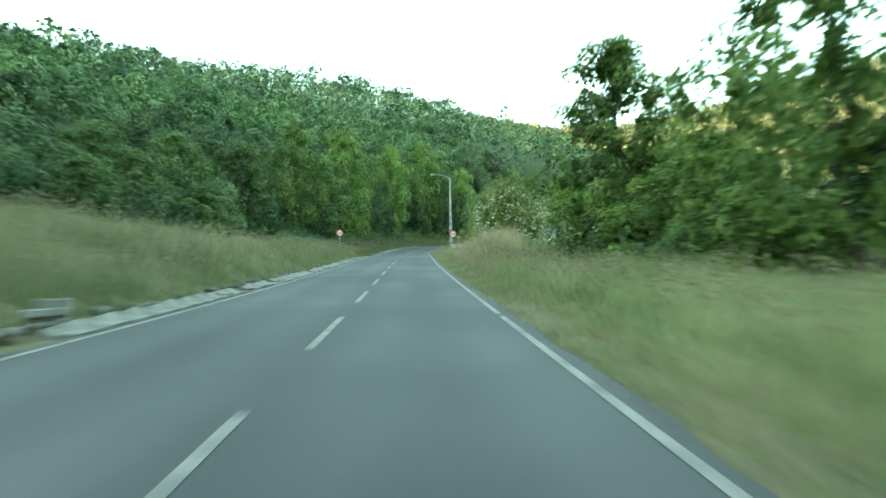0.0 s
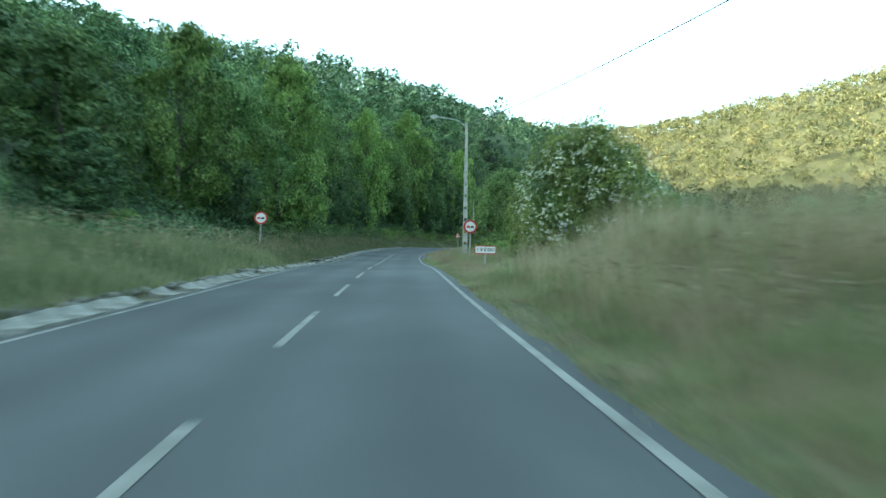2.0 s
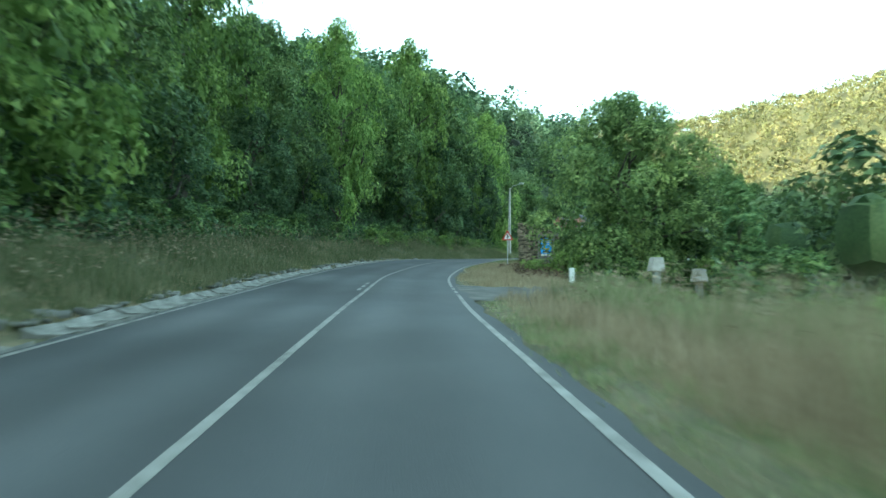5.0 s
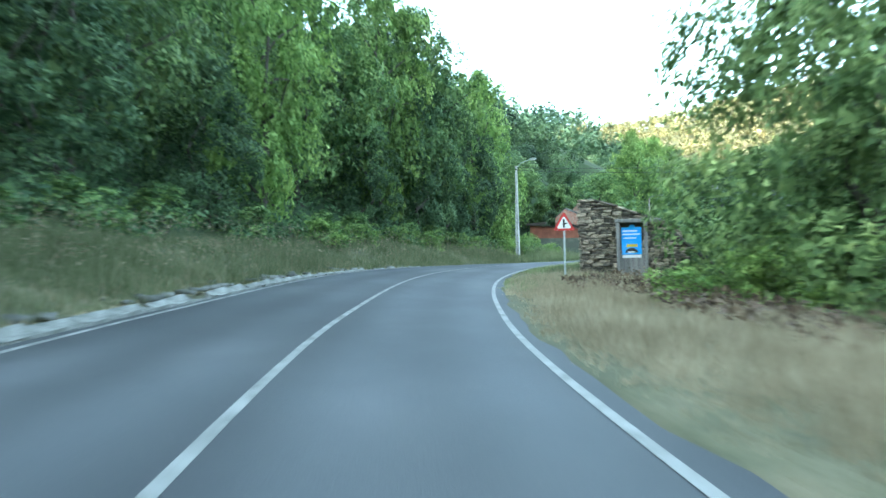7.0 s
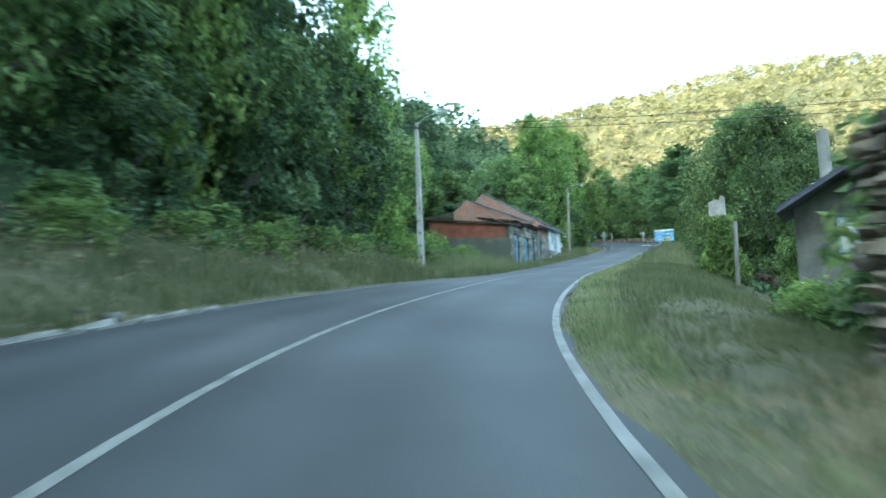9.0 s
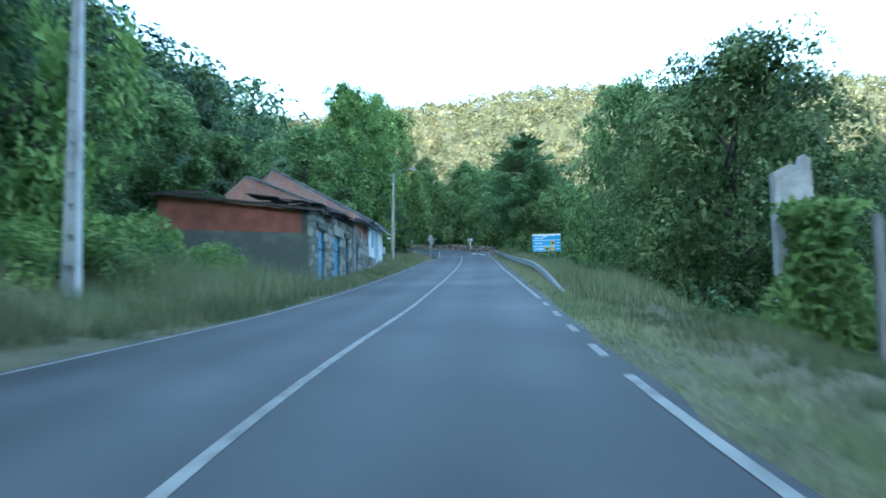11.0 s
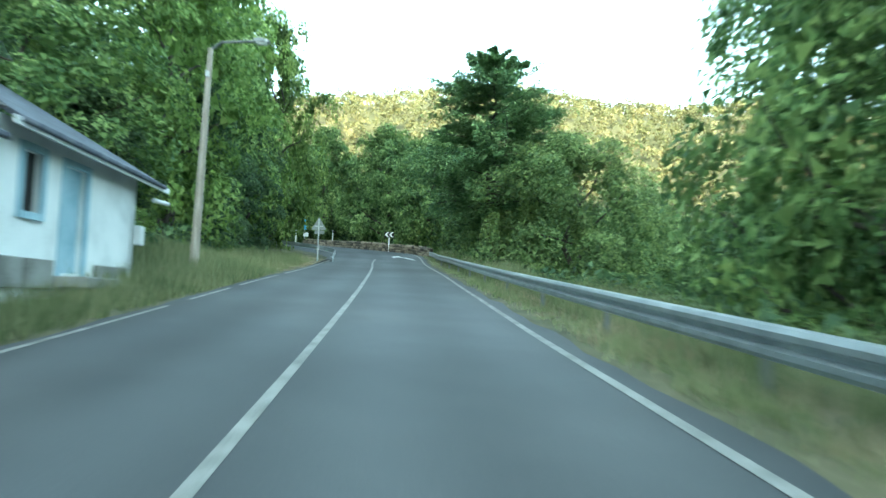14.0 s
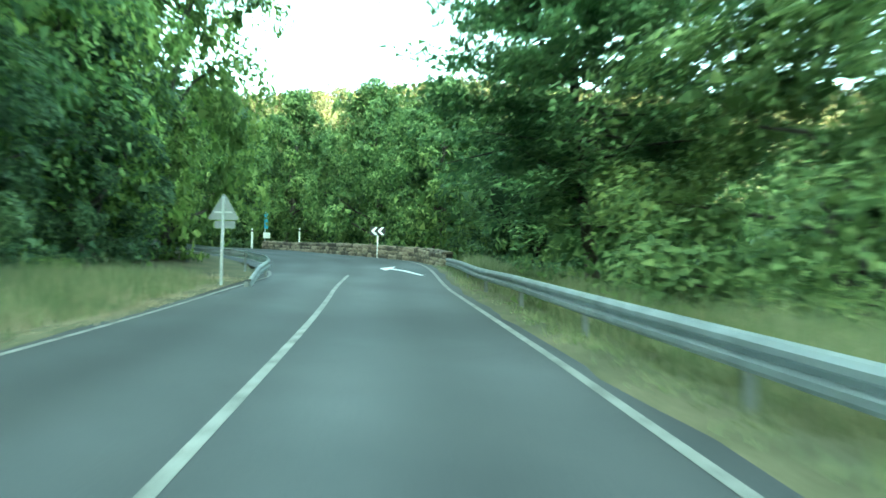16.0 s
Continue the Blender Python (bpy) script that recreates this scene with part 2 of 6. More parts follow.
RAILPOST = material("dull_steel", [(0.13, 0.14, 0.14), (0.2, 0.21, 0.21), (0.27, 0.28, 0.28)], 3, 0.6, 0.1, 30, metal=0.3)
# heath on the sunny side only, sun and haze partly put into its colour
SUNLIT_HEATH = material("sunlit_heath_ground", [(0.045, 0.05, 0.022), (0.07, 0.07, 0.032), (0.11, 0.1, 0.05)], 0.035, 0.95, 0.5, 0.4)
SLATE = material("slate", [(0.045, 0.05, 0.068), (0.085, 0.095, 0.128), (0.14, 0.15, 0.185)], 2, 0.6, 0.3, 20, vary=0.3)
DARKWOOD = material("dark_wood", [(0.03, 0.025, 0.02), (0.06, 0.05, 0.04), (0.09, 0.075, 0.06)], 3, 0.85, 0.4, 25, stretch=(1, 1, 0.2))
GREYWOOD = material("grey_wood", [(0.14, 0.135, 0.125), (0.22, 0.21, 0.2), (0.3, 0.29, 0.27)], 3, 0.85, 0.35, 30, stretch=(3, 3, 0.4))
POLEWOOD = material("pole_wood", [(0.2, 0.17, 0.14), (0.3, 0.27, 0.23), (0.4, 0.37, 0.33)], 3, 0.85, 0.35, 30, stretch=(3, 3, 0.3))
BLUE = material("blue_door_paint", [(0.13, 0.33, 0.55), (0.19, 0.43, 0.67), (0.26, 0.5, 0.72)], 2.0, 0.6, 0.2, 20)
PALEBLUE = material("pale_blue_paint", [(0.28, 0.42, 0.5), (0.36, 0.5, 0.58), (0.42, 0.55, 0.62)], 2.0, 0.7, 0.15, 20)
ZINC = material("galvanised_steel", [(0.36, 0.39, 0.4), (0.46, 0.49, 0.5), (0.55, 0.58, 0.59)], 3, 0.5, 0.08, 30, metal=0.35)
WHITE = material("sign_white", [(0.72, 0.73, 0.73), (0.78, 0.79, 0.79)], 3, 0.45, 0.03, 20)
RED = material("sign_red", [(0.5, 0.03, 0.03), (0.58, 0.045, 0.04)], 3, 0.45, 0.03, 20)
BLACK = material("sign_black", [(0.012, 0.012, 0.014), (0.025, 0.025, 0.027)], 3, 0.5, 0.03, 20)
BOARD = material("board_blue", [(0.08, 0.3, 0.56), (0.1, 0.37, 0.65), (0.16, 0.42, 0.68)], 1.2, 0.5, 0.05, 12)
POSTER = material("poster_blue", [(0.03, 0.24, 0.7), (0.05, 0.33, 0.85), (0.12, 0.42, 0.88)], 1.5, 0.5, 0.03, 10)
YELLOW = material("sign_yellow", [(0.62, 0.42, 0.02), (0.7, 0.5, 0.04)], 3, 0.5, 0.03, 20)
LENS = material("lamp_glass", [(0.7, 0.72, 0.72), (0.78, 0.8, 0.8)], 3, 0.25, 0.0, 20)
CABLE = material("cable", [(0.03, 0.03, 0.03), (0.05, 0.05, 0.05)], 3, 0.6, 0.0, 20)
DARK = material("dark_inside", [(0.01, 0.01, 0.01), (0.02, 0.02, 0.018)], 2, 0.9, 0.0, 20)
BARK = material("bark", [(0.035, 0.03, 0.024), (0.065, 0.056, 0.045), (0.11, 0.098, 0.08)], 3, 0.95, 0.8, 20, stretch=(2, 2, 0.4))


def brick_material(name, c1, c2, joint):
    m = material(name, [c1, c2], 2.0, 0.9, 0.4, 25)
    nd, ln = m.node_tree.nodes, m.node_tree.links
    br = nd.new("ShaderNodeTexBrick")
    br.inputs["Scale"].default_value = 1.0
    for key, v in (("Brick Width", 0.25), ("Row Height", 0.1), ("Mortar Size", 0.012)):
        br.inputs[key].default_value = v
    co = nd.new("ShaderNodeTexCoord")
    sep, com, add = nd.new("ShaderNodeSeparateXYZ"), nd.new("ShaderNodeCombineXYZ"), nd.new("ShaderNodeMath")
    ln.new(co.outputs["Object"], sep.inputs[0])
    ln.new(sep.outputs["X"], add.inputs[0])
    ln.new(sep.outputs["Y"], add.inputs[1])
    ln.new(add.outputs[0], com.inputs["X"])
    ln.new(sep.outputs["Z"], com.inputs["Y"])
    ln.new(com.outputs[0], br.inputs["Vector"])
    ramp = next(n for n in nd if n.type == "VALTORGB")
    ln.new(ramp.outputs["Color"], br.inputs["Color1"])
    br.inputs["Color2"].default_value = (*c1, 1)
    br.inputs["Mortar"].default_value = (*joint, 1)
    wash, stain = nd.new("ShaderNodeMix"), nd.new("ShaderNodeTexNoise")
    wash.data_type = "RGBA"
    stain.inputs["Scale"].default_value, stain.inputs["Detail"].default_value = 0.9, 7
    ln.new(co.outputs["Object"], stain.inputs["Vector"])
    cut = nd.new("ShaderNodeMapRange")
    for key, v in (("From Min", 0.47), ("From Max", 0.6), ("To Min", 0.0), ("To Max", 0.72)):
        cut.inputs[key].default_value = v
    ln.new(stain.outputs["Fac"], cut.inputs["Value"])
    ln.new(cut.outputs[0], wash.inputs["Factor"])
    ln.new(br.outputs["Color"], wash.inputs[6])
    wash.inputs[7].default_value = (0.27, 0.215, 0.18, 1)
    ln.new(wash.outputs[2], nd["Principled BSDF"].inputs["Base Color"])
    return m


BRICK = brick_material("red_brick", (0.22, 0.09, 0.06), (0.48, 0.22, 0.145), (0.38, 0.31, 0.26))
HOLLOW = material("clay_block", [(0.17, 0.062, 0.04), (0.31, 0.115, 0.07)], 1.6, 0.85, 0.4, 20)


def leaves(name, a, b, c, vary=0.5, sheer=0.3, patch=0.5):
    m = material(name, [a, b, c], patch, 0.6, 0.0, 6, vary=vary, sheer=sheer, island=True, spec=0.25)
    nd, ln = m.node_tree.nodes, m.node_tree.links
    ramp = next(n for n in nd if n.type == "VALTORGB")
    info, hsv, scale = nd.new("ShaderNodeObjectInfo"), nd.new("ShaderNodeHueSaturation"), nd.new("ShaderNodeMapRange")
    scale.inputs["To Min"].default_value, scale.inputs["To Max"].default_value = 0.72, 1.25
    ln.new(info.outputs["Random"], scale.inputs["Value"])
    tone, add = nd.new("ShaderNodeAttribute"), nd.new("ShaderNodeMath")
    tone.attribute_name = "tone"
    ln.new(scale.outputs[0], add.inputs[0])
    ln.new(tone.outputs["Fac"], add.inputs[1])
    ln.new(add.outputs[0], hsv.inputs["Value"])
    hue = nd.new("ShaderNodeMapRange")
    for key, v in (("From Min", -0.45), ("From Max", 0.45), ("To Min", 0.515), ("To Max", 0.478)):
        hue.inputs[key].default_value = v
    ln.new(tone.outputs["Fac"], hue.inputs["Value"])
    ln.new(hue.outputs[0], hsv.inputs["Hue"])
    ln.new(ramp.outputs["Color"], hsv.inputs["Color"])
    for node in (nd["Principled BSDF"].inputs["Base Color"], next(n for n in nd if n.type == "BSDF_TRANSLUCENT").inputs["Color"]):
        ln.new(hsv.outputs["Color"], node)
    return m


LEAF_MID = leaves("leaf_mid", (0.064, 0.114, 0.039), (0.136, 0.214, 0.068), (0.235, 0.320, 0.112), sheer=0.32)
LEAF_DARK = leaves("leaf_dark", (0.047, 0.085, 0.040), (0.096, 0.158, 0.072), (0.169, 0.243, 0.108), sheer=0.32)
LEAF_LIGHT = leaves("leaf_light", (0.105, 0.168, 0.04), (0.202, 0.3, 0.077), (0.31, 0.415, 0.128), sheer=0.44)
LEAF_WALNUT = leaves("leaf_walnut", (0.09, 0.14, 0.046), (0.172, 0.246, 0.083), (0.275, 0.355, 0.131), sheer=0.38)
LEAF_FIR = leaves("leaf_fir", (0.092, 0.164, 0.071), (0.172, 0.276, 0.110), (0.265, 0.374, 0.156), sheer=0.32)
LEAF_WOOD = leaves("leaf_wood", (0.043, 0.082, 0.035), (0.102, 0.168, 0.066), (0.187, 0.257, 0.110), 0.3, 0.22, 0.16)
LEAF_FAR = leaves("leaf_far", (0.054, 0.091, 0.049), (0.094, 0.147, 0.072), (0.145, 0.199, 0.098), 0.3, 0.2, 0.11)
# far-hill scrub leaves, warmed to carry low sun and haze in their colour
LEAF_SUNLIT_SCRUB = leaves("leaf_sunlit_scrub", (0.058, 0.065, 0.027), (0.105, 0.110, 0.048), (0.172, 0.155, 0.075), 0.3, 0.1, 0.09)
LEAF_ELDER = leaves("leaf_elder", (0.11, 0.15, 0.044), (0.21, 0.265, 0.08), (0.32, 0.37, 0.125), sheer=0.5)
FLOWER = material("white_flower", [(0.55, 0.55, 0.42), (0.68, 0.68, 0.55)], 3, 0.7, 0.0, 20)
GRASS = leaves("tall_grass", (0.165, 0.21, 0.092), (0.26, 0.3, 0.145), (0.375, 0.385, 0.225), 0.5, 0.32)
GRASS_BANK = leaves("bank_grass", (0.115, 0.145, 0.065), (0.185, 0.215, 0.105), (0.29, 0.295, 0.17), 0.5, 0.3)
GRASS_OLIVE = leaves("olive_grass", (0.115, 0.145, 0.064), (0.184, 0.208, 0.1), (0.285, 0.29, 0.165), 0.5, 0.3)
GRASS_DRY = leaves("dry_grass", (0.28, 0.235, 0.145), (0.41, 0.35, 0.23), (0.53, 0.46, 0.315), 0.5, 0.25)
GRASS_LUSH = leaves("green_grass", (0.082, 0.11, 0.048), (0.132, 0.158, 0.074), (0.2, 0.21, 0.112), 0.5, 0.25)


LITTER = leaves("brown_litter", (0.07, 0.048, 0.032), (0.13, 0.092, 0.06), (0.22, 0.165, 0.11), 0.5, 0.1)


# ---------- mesh helpers ----------
def part(name, bm, mat, parent=None, label=""):
    me = bpy.data.meshes.new(name)
    bm.to_mesh(me)
    bm.free()
    me.materials.append(mat)
    ob = new(name, me)
    if parent is not None:
        ob.parent = parent
    if label:
        ob["label"] = label
    return ob


def arrays(name, verts, faces, mat, parent=None, label=""):
    """A mesh object out of arrays of corners and of equal faces."""
    me = bpy.data.meshes.new(name)
    k = faces.shape[1]
    me.vertices.add(len(verts))
    me.vertices.foreach_set("co", np.asarray(verts, np.float32).ravel())
    me.loops.add(faces.size)
    me.loops.foreach_set("vertex_index", faces.astype(np.int32).ravel())
    me.polygons.add(len(faces))
    me.polygons.foreach_set("loop_start", np.arange(0, faces.size, k, dtype=np.int32))
    me.update(calc_edges=True)
    me.validate()
    me.materials.append(mat)
    ob = new(name, me)
    if parent is not None:
        ob.parent = parent
    if label:
        ob["label"] = label
    return ob


def thing(name, m, label, category, group=""):
    ob = new(name)
    ob.matrix_basis = m
    return tagged(ob, label, category, group)


def box(bm, c, size, m=None, bevel=0.0):
    r = bmesh.ops.create_cube(bm, size=1.0)["verts"]
    bmesh.ops.scale(bm, vec=size, verts=r)
    bmesh.ops.translate(bm, vec=c, verts=r)
    if bevel:
        es = list({e for v in r for e in v.link_edges})
        r = bmesh.ops.bevel(bm, geom=es, offset=bevel, segments=1, affect="EDGES")["verts"]
    if m is not None:
        bmesh.ops.transform(bm, matrix=m, verts=[v for v in r if v.is_valid])
    return bm


def tube(bm, p, q, r0, r1=None, n=10, caps=True):
    """A tapered round bar from p to q."""
    r1 = r0 if r1 is None else r1
    p, q = Vector(p), Vector(q)
    m = Matrix.Translation((p + q) / 2) @ (q - p).to_track_quat("Z", "Y").to_matrix().to_4x4()
    bmesh.ops.create_cone(bm, cap_ends=caps, segments=n, radius1=r0, radius2=r1, depth=(q - p).length, matrix=m)
    return bm


def pipe(bm, pts, r, n=8):
    """One bent tube through the points."""
    pts = [Vector(p) for p in pts]
    rings = []
    for i, p in enumerate(pts):
        t = (pts[min(i + 1, len(pts) - 1)] - pts[max(i - 1, 0)]).normalized()
        flat = Vector((pts[-1].y - pts[0].y, pts[0].x - pts[-1].x, 0)).normalized()
        up = flat.cross(t).normalized()
        side = t.cross(up)
        rings.append([bm.verts.new(p + r * (math.cos(6.2832 * k / n) * side + math.sin(6.2832 * k / n) * up)) for k in range(n)])
    for a, b in zip(rings, rings[1:]):
        for k in range(n):
            bm.faces.new((a[k], a[(k + 1) % n], b[(k + 1) % n], b[k]))
    bm.faces.new(rings[0])
    bm.faces.new(list(reversed(rings[-1])))
    bmesh.ops.recalc_face_normals(bm, faces=bm.faces)
    return bm


def prism(bm, outline, y0, y1):
    """An outline of x, z pairs drawn out along y."""
    a = [bm.verts.new((x, y0, z)) for x, z in outline]
    b = [bm.verts.new((x, y1, z)) for x, z in outline]
    n = len(outline)
    bm.faces.new(a)
    bm.faces.new(list(reversed(b)))
    for i in range(n):
        bm.faces.new((a[i], b[i], b[(i + 1) % n], a[(i + 1) % n]))
    bmesh.ops.recalc_face_normals(bm, faces=bm.faces)
    return bm


def rounded(w, h, r, n=4):
    pts = []
    for cx, cz, a0 in ((w / 2 - r, h / 2 - r, 0), (-w / 2 + r, h / 2 - r, 90), (-w / 2 + r, -h / 2 + r, 180), (w / 2 - r, -h / 2 + r, 270)):
        pts += [(cx + r * math.cos(radians(a0 + 90 * i / n)), cz + r * math.sin(radians(a0 + 90 * i / n))) for i in range(n + 1)]
    return pts


def ring_outline(n, r, turn=0.0):
    return [(r * math.cos(2 * math.pi * i / n + turn), r * math.sin(2 * math.pi * i / n + turn)) for i in range(n)]


def words(name, text, size, mat, parent, m, width=None):
    """Lettering in the built-in font, as a mesh."""
    cu = bpy.data.curves.new(name, "FONT")
    cu.body, cu.size, cu.extrude, cu.align_x, cu.align_y = text, size, 0.003, "CENTER", "CENTER"
    cu.offset = 0.014 * size
    tmp = bpy.data.objects.new(name, cu)
    me = bpy.data.meshes.new_from_object(tmp)
    bpy.data.objects.remove(tmp)
    bpy.data.curves.remove(cu)
    if width:
        xs = [v.co.x for v in me.vertices]
        k = width / (max(xs) - min(xs))
        for v in me.vertices:
            v.co.x *= k
    me.materials.clear()
    me.materials.append(mat)
    ob = new(name, me)
    ob.parent = parent
    ob.matrix_basis = m
    return ob


# ---------- ground, road and markings ----------
def strip(name, s0, s1, step, offsets, mat, lift=0.0, kind_label="", category="", depth=0.0):
    """A ribbon along the road; offsets: metres beside the middle line, fixed or by s."""
    s = np.arange(s0, s1 + step * 0.5, step)
    p, fx, fy, fall = on_line(s)
    n = len(offsets)
    v = np.zeros((len(s), n, 3))
    for j, o in enumerate(offsets):
        d = o(s) if callable(o) else np.full(len(s), float(o))
        x, y = p[:, 0] + d * fy, p[:, 1] - d * fx
        z = p[:, 2] - np.tan(np.radians(fall)) * d
        v[:, j] = np.c_[x, y, z + lift - (depth if depth and j in (0, n - 1) else 0)]
    i, j = np.meshgrid(np.arange(len(s) - 1), np.arange(n - 1), indexing="ij")
    a = (i * n + j).ravel()
    f = np.c_[a, a + 1, a + n + 1, a + n]
    ob = arrays(name, v.reshape(-1, 3), f, mat)
    lanes = ob.data.attributes.new("across", "FLOAT", "POINT")
    lanes.data.foreach_set("value", np.stack([o(s) if callable(o) else np.full(len(s), float(o)) for o in offsets], 1).astype(np.float32).ravel())
    return tagged(ob, kind_label, category, "", "structure")


def left_edge(s):
    return np.interp(s, [120, 136, 149, 165, 200, 214, 222, 226, 232, 240, 250, 262, 275], [-3.75, -4.2, -4.2, -3.75, -3.6, -3.25, -3.05, -3.5, -4.6, -6.0, -8.0, -8.0, -4.0]) + 0.05 * np.sin(s * 1.9) + 0.03 * np.sin(s * 4.7)


def right_edge(s):
    return np.interp(s, [0, 94, 97, 112, 125, 165, 190, 230], [3.36, 3.36, 3.3, 3.4, 3.5, 3.55, 3.42, 3.42]) + 0.05 * np.sin(s * 1.3) + 0.05 * np.sin(s * 3.9 + 1)


def make_ground():
    s = np.arange(-58, 295, 1.5)
    d = np.array([-46, -40, -34, -29, -25, -21, -18, -15.5, -13.5, -12, -10.8, -9.8, -8.9, -8.1, -7.4, -6.8, -6.2, -5.7, -5.2, -4.8, -4.3, -3.5, -2.5, 0, 2.5, 3.3, 3.42, 3.6, 3.8, 4.0, 4.4, 4.8, 5.3, 5.9, 6.6, 7.4, 8.3, 9.3, 10.5, 12, 14, 17, 21, 26, 32, 39, 46])
    p, fx, fy, _ = on_line(s)
    S, D = np.meshgrid(s, d, indexing="ij")
    x, y = p[:, :1] + D * fy[:, None], p[:, 1:2] - D * fx[:, None]
    z = land(x.ravel(), y.ravel(), S.ravel(), D.ravel()).reshape(S.shape)
    z = np.where((D > np.where(S < 140, -4.9, left_edge(S) - 0.1)) & (D < 3.35), z - 0.12, z)
    z = np.where((D > 3.35) & (D < 3.75), z - 0.03, z)
    n = len(d)
    i, j = np.meshgrid(np.arange(len(s) - 1), np.arange(n - 1), indexing="ij")
    a = (i * n + j).ravel()
    g = arrays("ground", np.c_[x.ravel(), y.ravel(), z.ravel()], np.c_[a, a + 1, a + n + 1, a + n], SOIL)
    g.data.materials.append(FLOOR)
    dm = (D[:-1, :-1] + D[:-1, 1:]).ravel() / 2
    sm = S[:-1, :-1].ravel()
    woods = (dm < np.interp(sm, [60, 80, 160, 172, 200, 206], [-16, -9.5, -9.5, -14, -14, -9])) | (dm > 12)
    g.data.polygons.foreach_set("material_index", woods.astype(np.int32))
    tagged(g, "grassy and earthy roadside ground sloping beside the road", "ground", "", "structure")
    gx, gy = np.meshgrid(np.arange(-700, 1301, 12.5), np.arange(-700, 1301, 12.5), indexing="ij")
    sx, sd = nearest(gx.ravel(), gy.ravel())
    gz = land(gx.ravel(), gy.ravel(), sx, sd)
    inside = (np.abs(sd) < 40) & (sx > -57) & (sx < 294)
    gz = np.where(inside, gz - 6 * smooth(44, 34, np.abs(sd)) - 0.8, gz)
    n = gx.shape[1]
    i, j = np.meshgrid(np.arange(gx.shape[0] - 1), np.arange(n - 1), indexing="ij")
    a = (i * n + j).ravel()
    h = arrays("hillside", np.c_[gx.ravel(), gy.ravel(), gz], np.c_[a, a + n, a + n + 1, a + 1], FLOOR)
    h.data.materials.append(SUNLIT_HEATH)
    cx, cy = (gx[:-1, :-1] + 6).ravel(), (gy[:-1, :-1] + 6).ravel()
    hs, hd = nearest(cx, cy)
    hill, ring, dv = slopes(cx, cy, hs, hd)
    heath = ((ring + 10 * lumps(cx, cy, 31) > hill) | (dv > 0)) & (np.hypot(cx - 90, cy - 170) > 230)
    h.data.polygons.foreach_set("material_index", heath.astype(np.int32))
    tagged(h, "steep wooded valley slopes rising round the road, and an added unseen ridge", "hillside", "", "structure")


make_ground()
strip("road", -58, 294, 1.0, [left_edge, -3.2, -2.6, -2, -1.4, -0.8, -0.2, 0.4, 1.0, 1.6, 2.2, 2.8, right_edge], ASPHALT, 0.0, "worn grey asphalt two-lane country road", "road")


def dashes(name, spans, d, width, lift=0.006, label=""):
    root = thing(name, Matrix.Identity(4), label, "road marking")
    root["kind"] = "structure"
    for a, b in spans:
        ob = strip("stripe", a, b, max(0.4, (b - a) / max(1, round((b - a) / 1.2))), [d - width / 2, d + width / 2] if not callable(d) else [lambda s: d(s) - width / 2, lambda s: d(s) + width / 2], PAINT, lift)
        for key in ("label", "category", "kind"):
            if key in ob:
                del ob[key]
        ob.parent = root
    return root


def left_line(s):
    return np.interp(s, [0, 20, 60, 100, 112, 128, 137, 148, 160, 172, 200, 214, 220, 224, 227], [-3.58, -3.5, -3.48, -3.55, -3.42, -3.55, -3.98, -4.0, -3.7, -3.5, -3.35, -3.0, -2.85, -2.75, -3.3])


def right_line(s):
    return np.interp(s, [0, 90, 97, 104, 115, 122, 128, 134, 150, 170, 180, 190, 200, 208, 230, 260], [3.1, 3.08, 2.98, 3.0, 3.12, 3.16, 3.24, 3.4, 3.38, 3.32, 3.2, 3.07, 3.1, 3.18, 3.1, 3.1])


dashes("centre_line", [(1.3 + 7.28 * k, 5.2 + 7.28 * k) for k in range(-4, 10)] + [(74.5, 224.0)], 0.0, 0.115, 0.006, "worn white painted middle line, broken then solid")
dashes("pull_off_line", [(102.9, 103.9), (104.6, 105.6), (106.3, 107.3)], -0.27, 0.12, 0.006, "short white stripes beside the solid middle line")
dashes("edge_line_left", [(-40, 82), (83, 193), (194.2, 197.6), (198.6, 204), (205.4, 227)], left_line, 0.11, 0.006, "thin white painted edge line along the gutter")
dashes("edge_line_right", [(-40, 12.4), (12.9, 101.9), (102.6, 103.6), (104.3, 105.3), (106, 156), (157.2, 158.2), (159.6, 160.6), (162, 163), (164.4, 165.4), (166.6, 262)], right_line, 0.115, 0.006, "white painted edge line along the verge")


def road_arrow():
    """A worn arrow on the right lane that bends towards the middle line."""
    bm = bmesh.new()
    for o in ([(0.62, -2.6), (0.78, -2.6), (0.2, -0.1), (0.02, -0.3)], [(0.02, -0.3), (0.2, -0.1), (-0.3, 1.1), (-0.45, 0.9)], [(-0.85, 1.5), (-0.62, 0.1), (-0.36, 1.0), (-0.1, 2.5)]):
        bm.faces.new([bm.verts.new((x, y, 0.0)) for x, y in o])
    base = 226.0
    for v in bm.verts:
        p, fx, fy, fall = on_line(base + v.co.y)
        d = 1.95 + v.co.x
        v.co = Vector((p[0, 0] + d * fy[0], p[0, 1] - d * fx[0], p[0, 2] - math.tan(radians(fall[0])) * d + 0.012))
    tagged(part("road_arrow", bm, WHITE), "worn white painted arrow curving left on the asphalt", "road marking", "", "structure")


road_arrow()


# ---------- things beside the road ----------
def post(parent, height, w=0.08, mat=None, name="post", depth=0.04):
    bm = bmesh.new()
    box(bm, (0, 0, height / 2 - 0.2), (w, depth, height + 0.4), None, 0.008)
    return part(name, bm, mat or ZINC, parent)


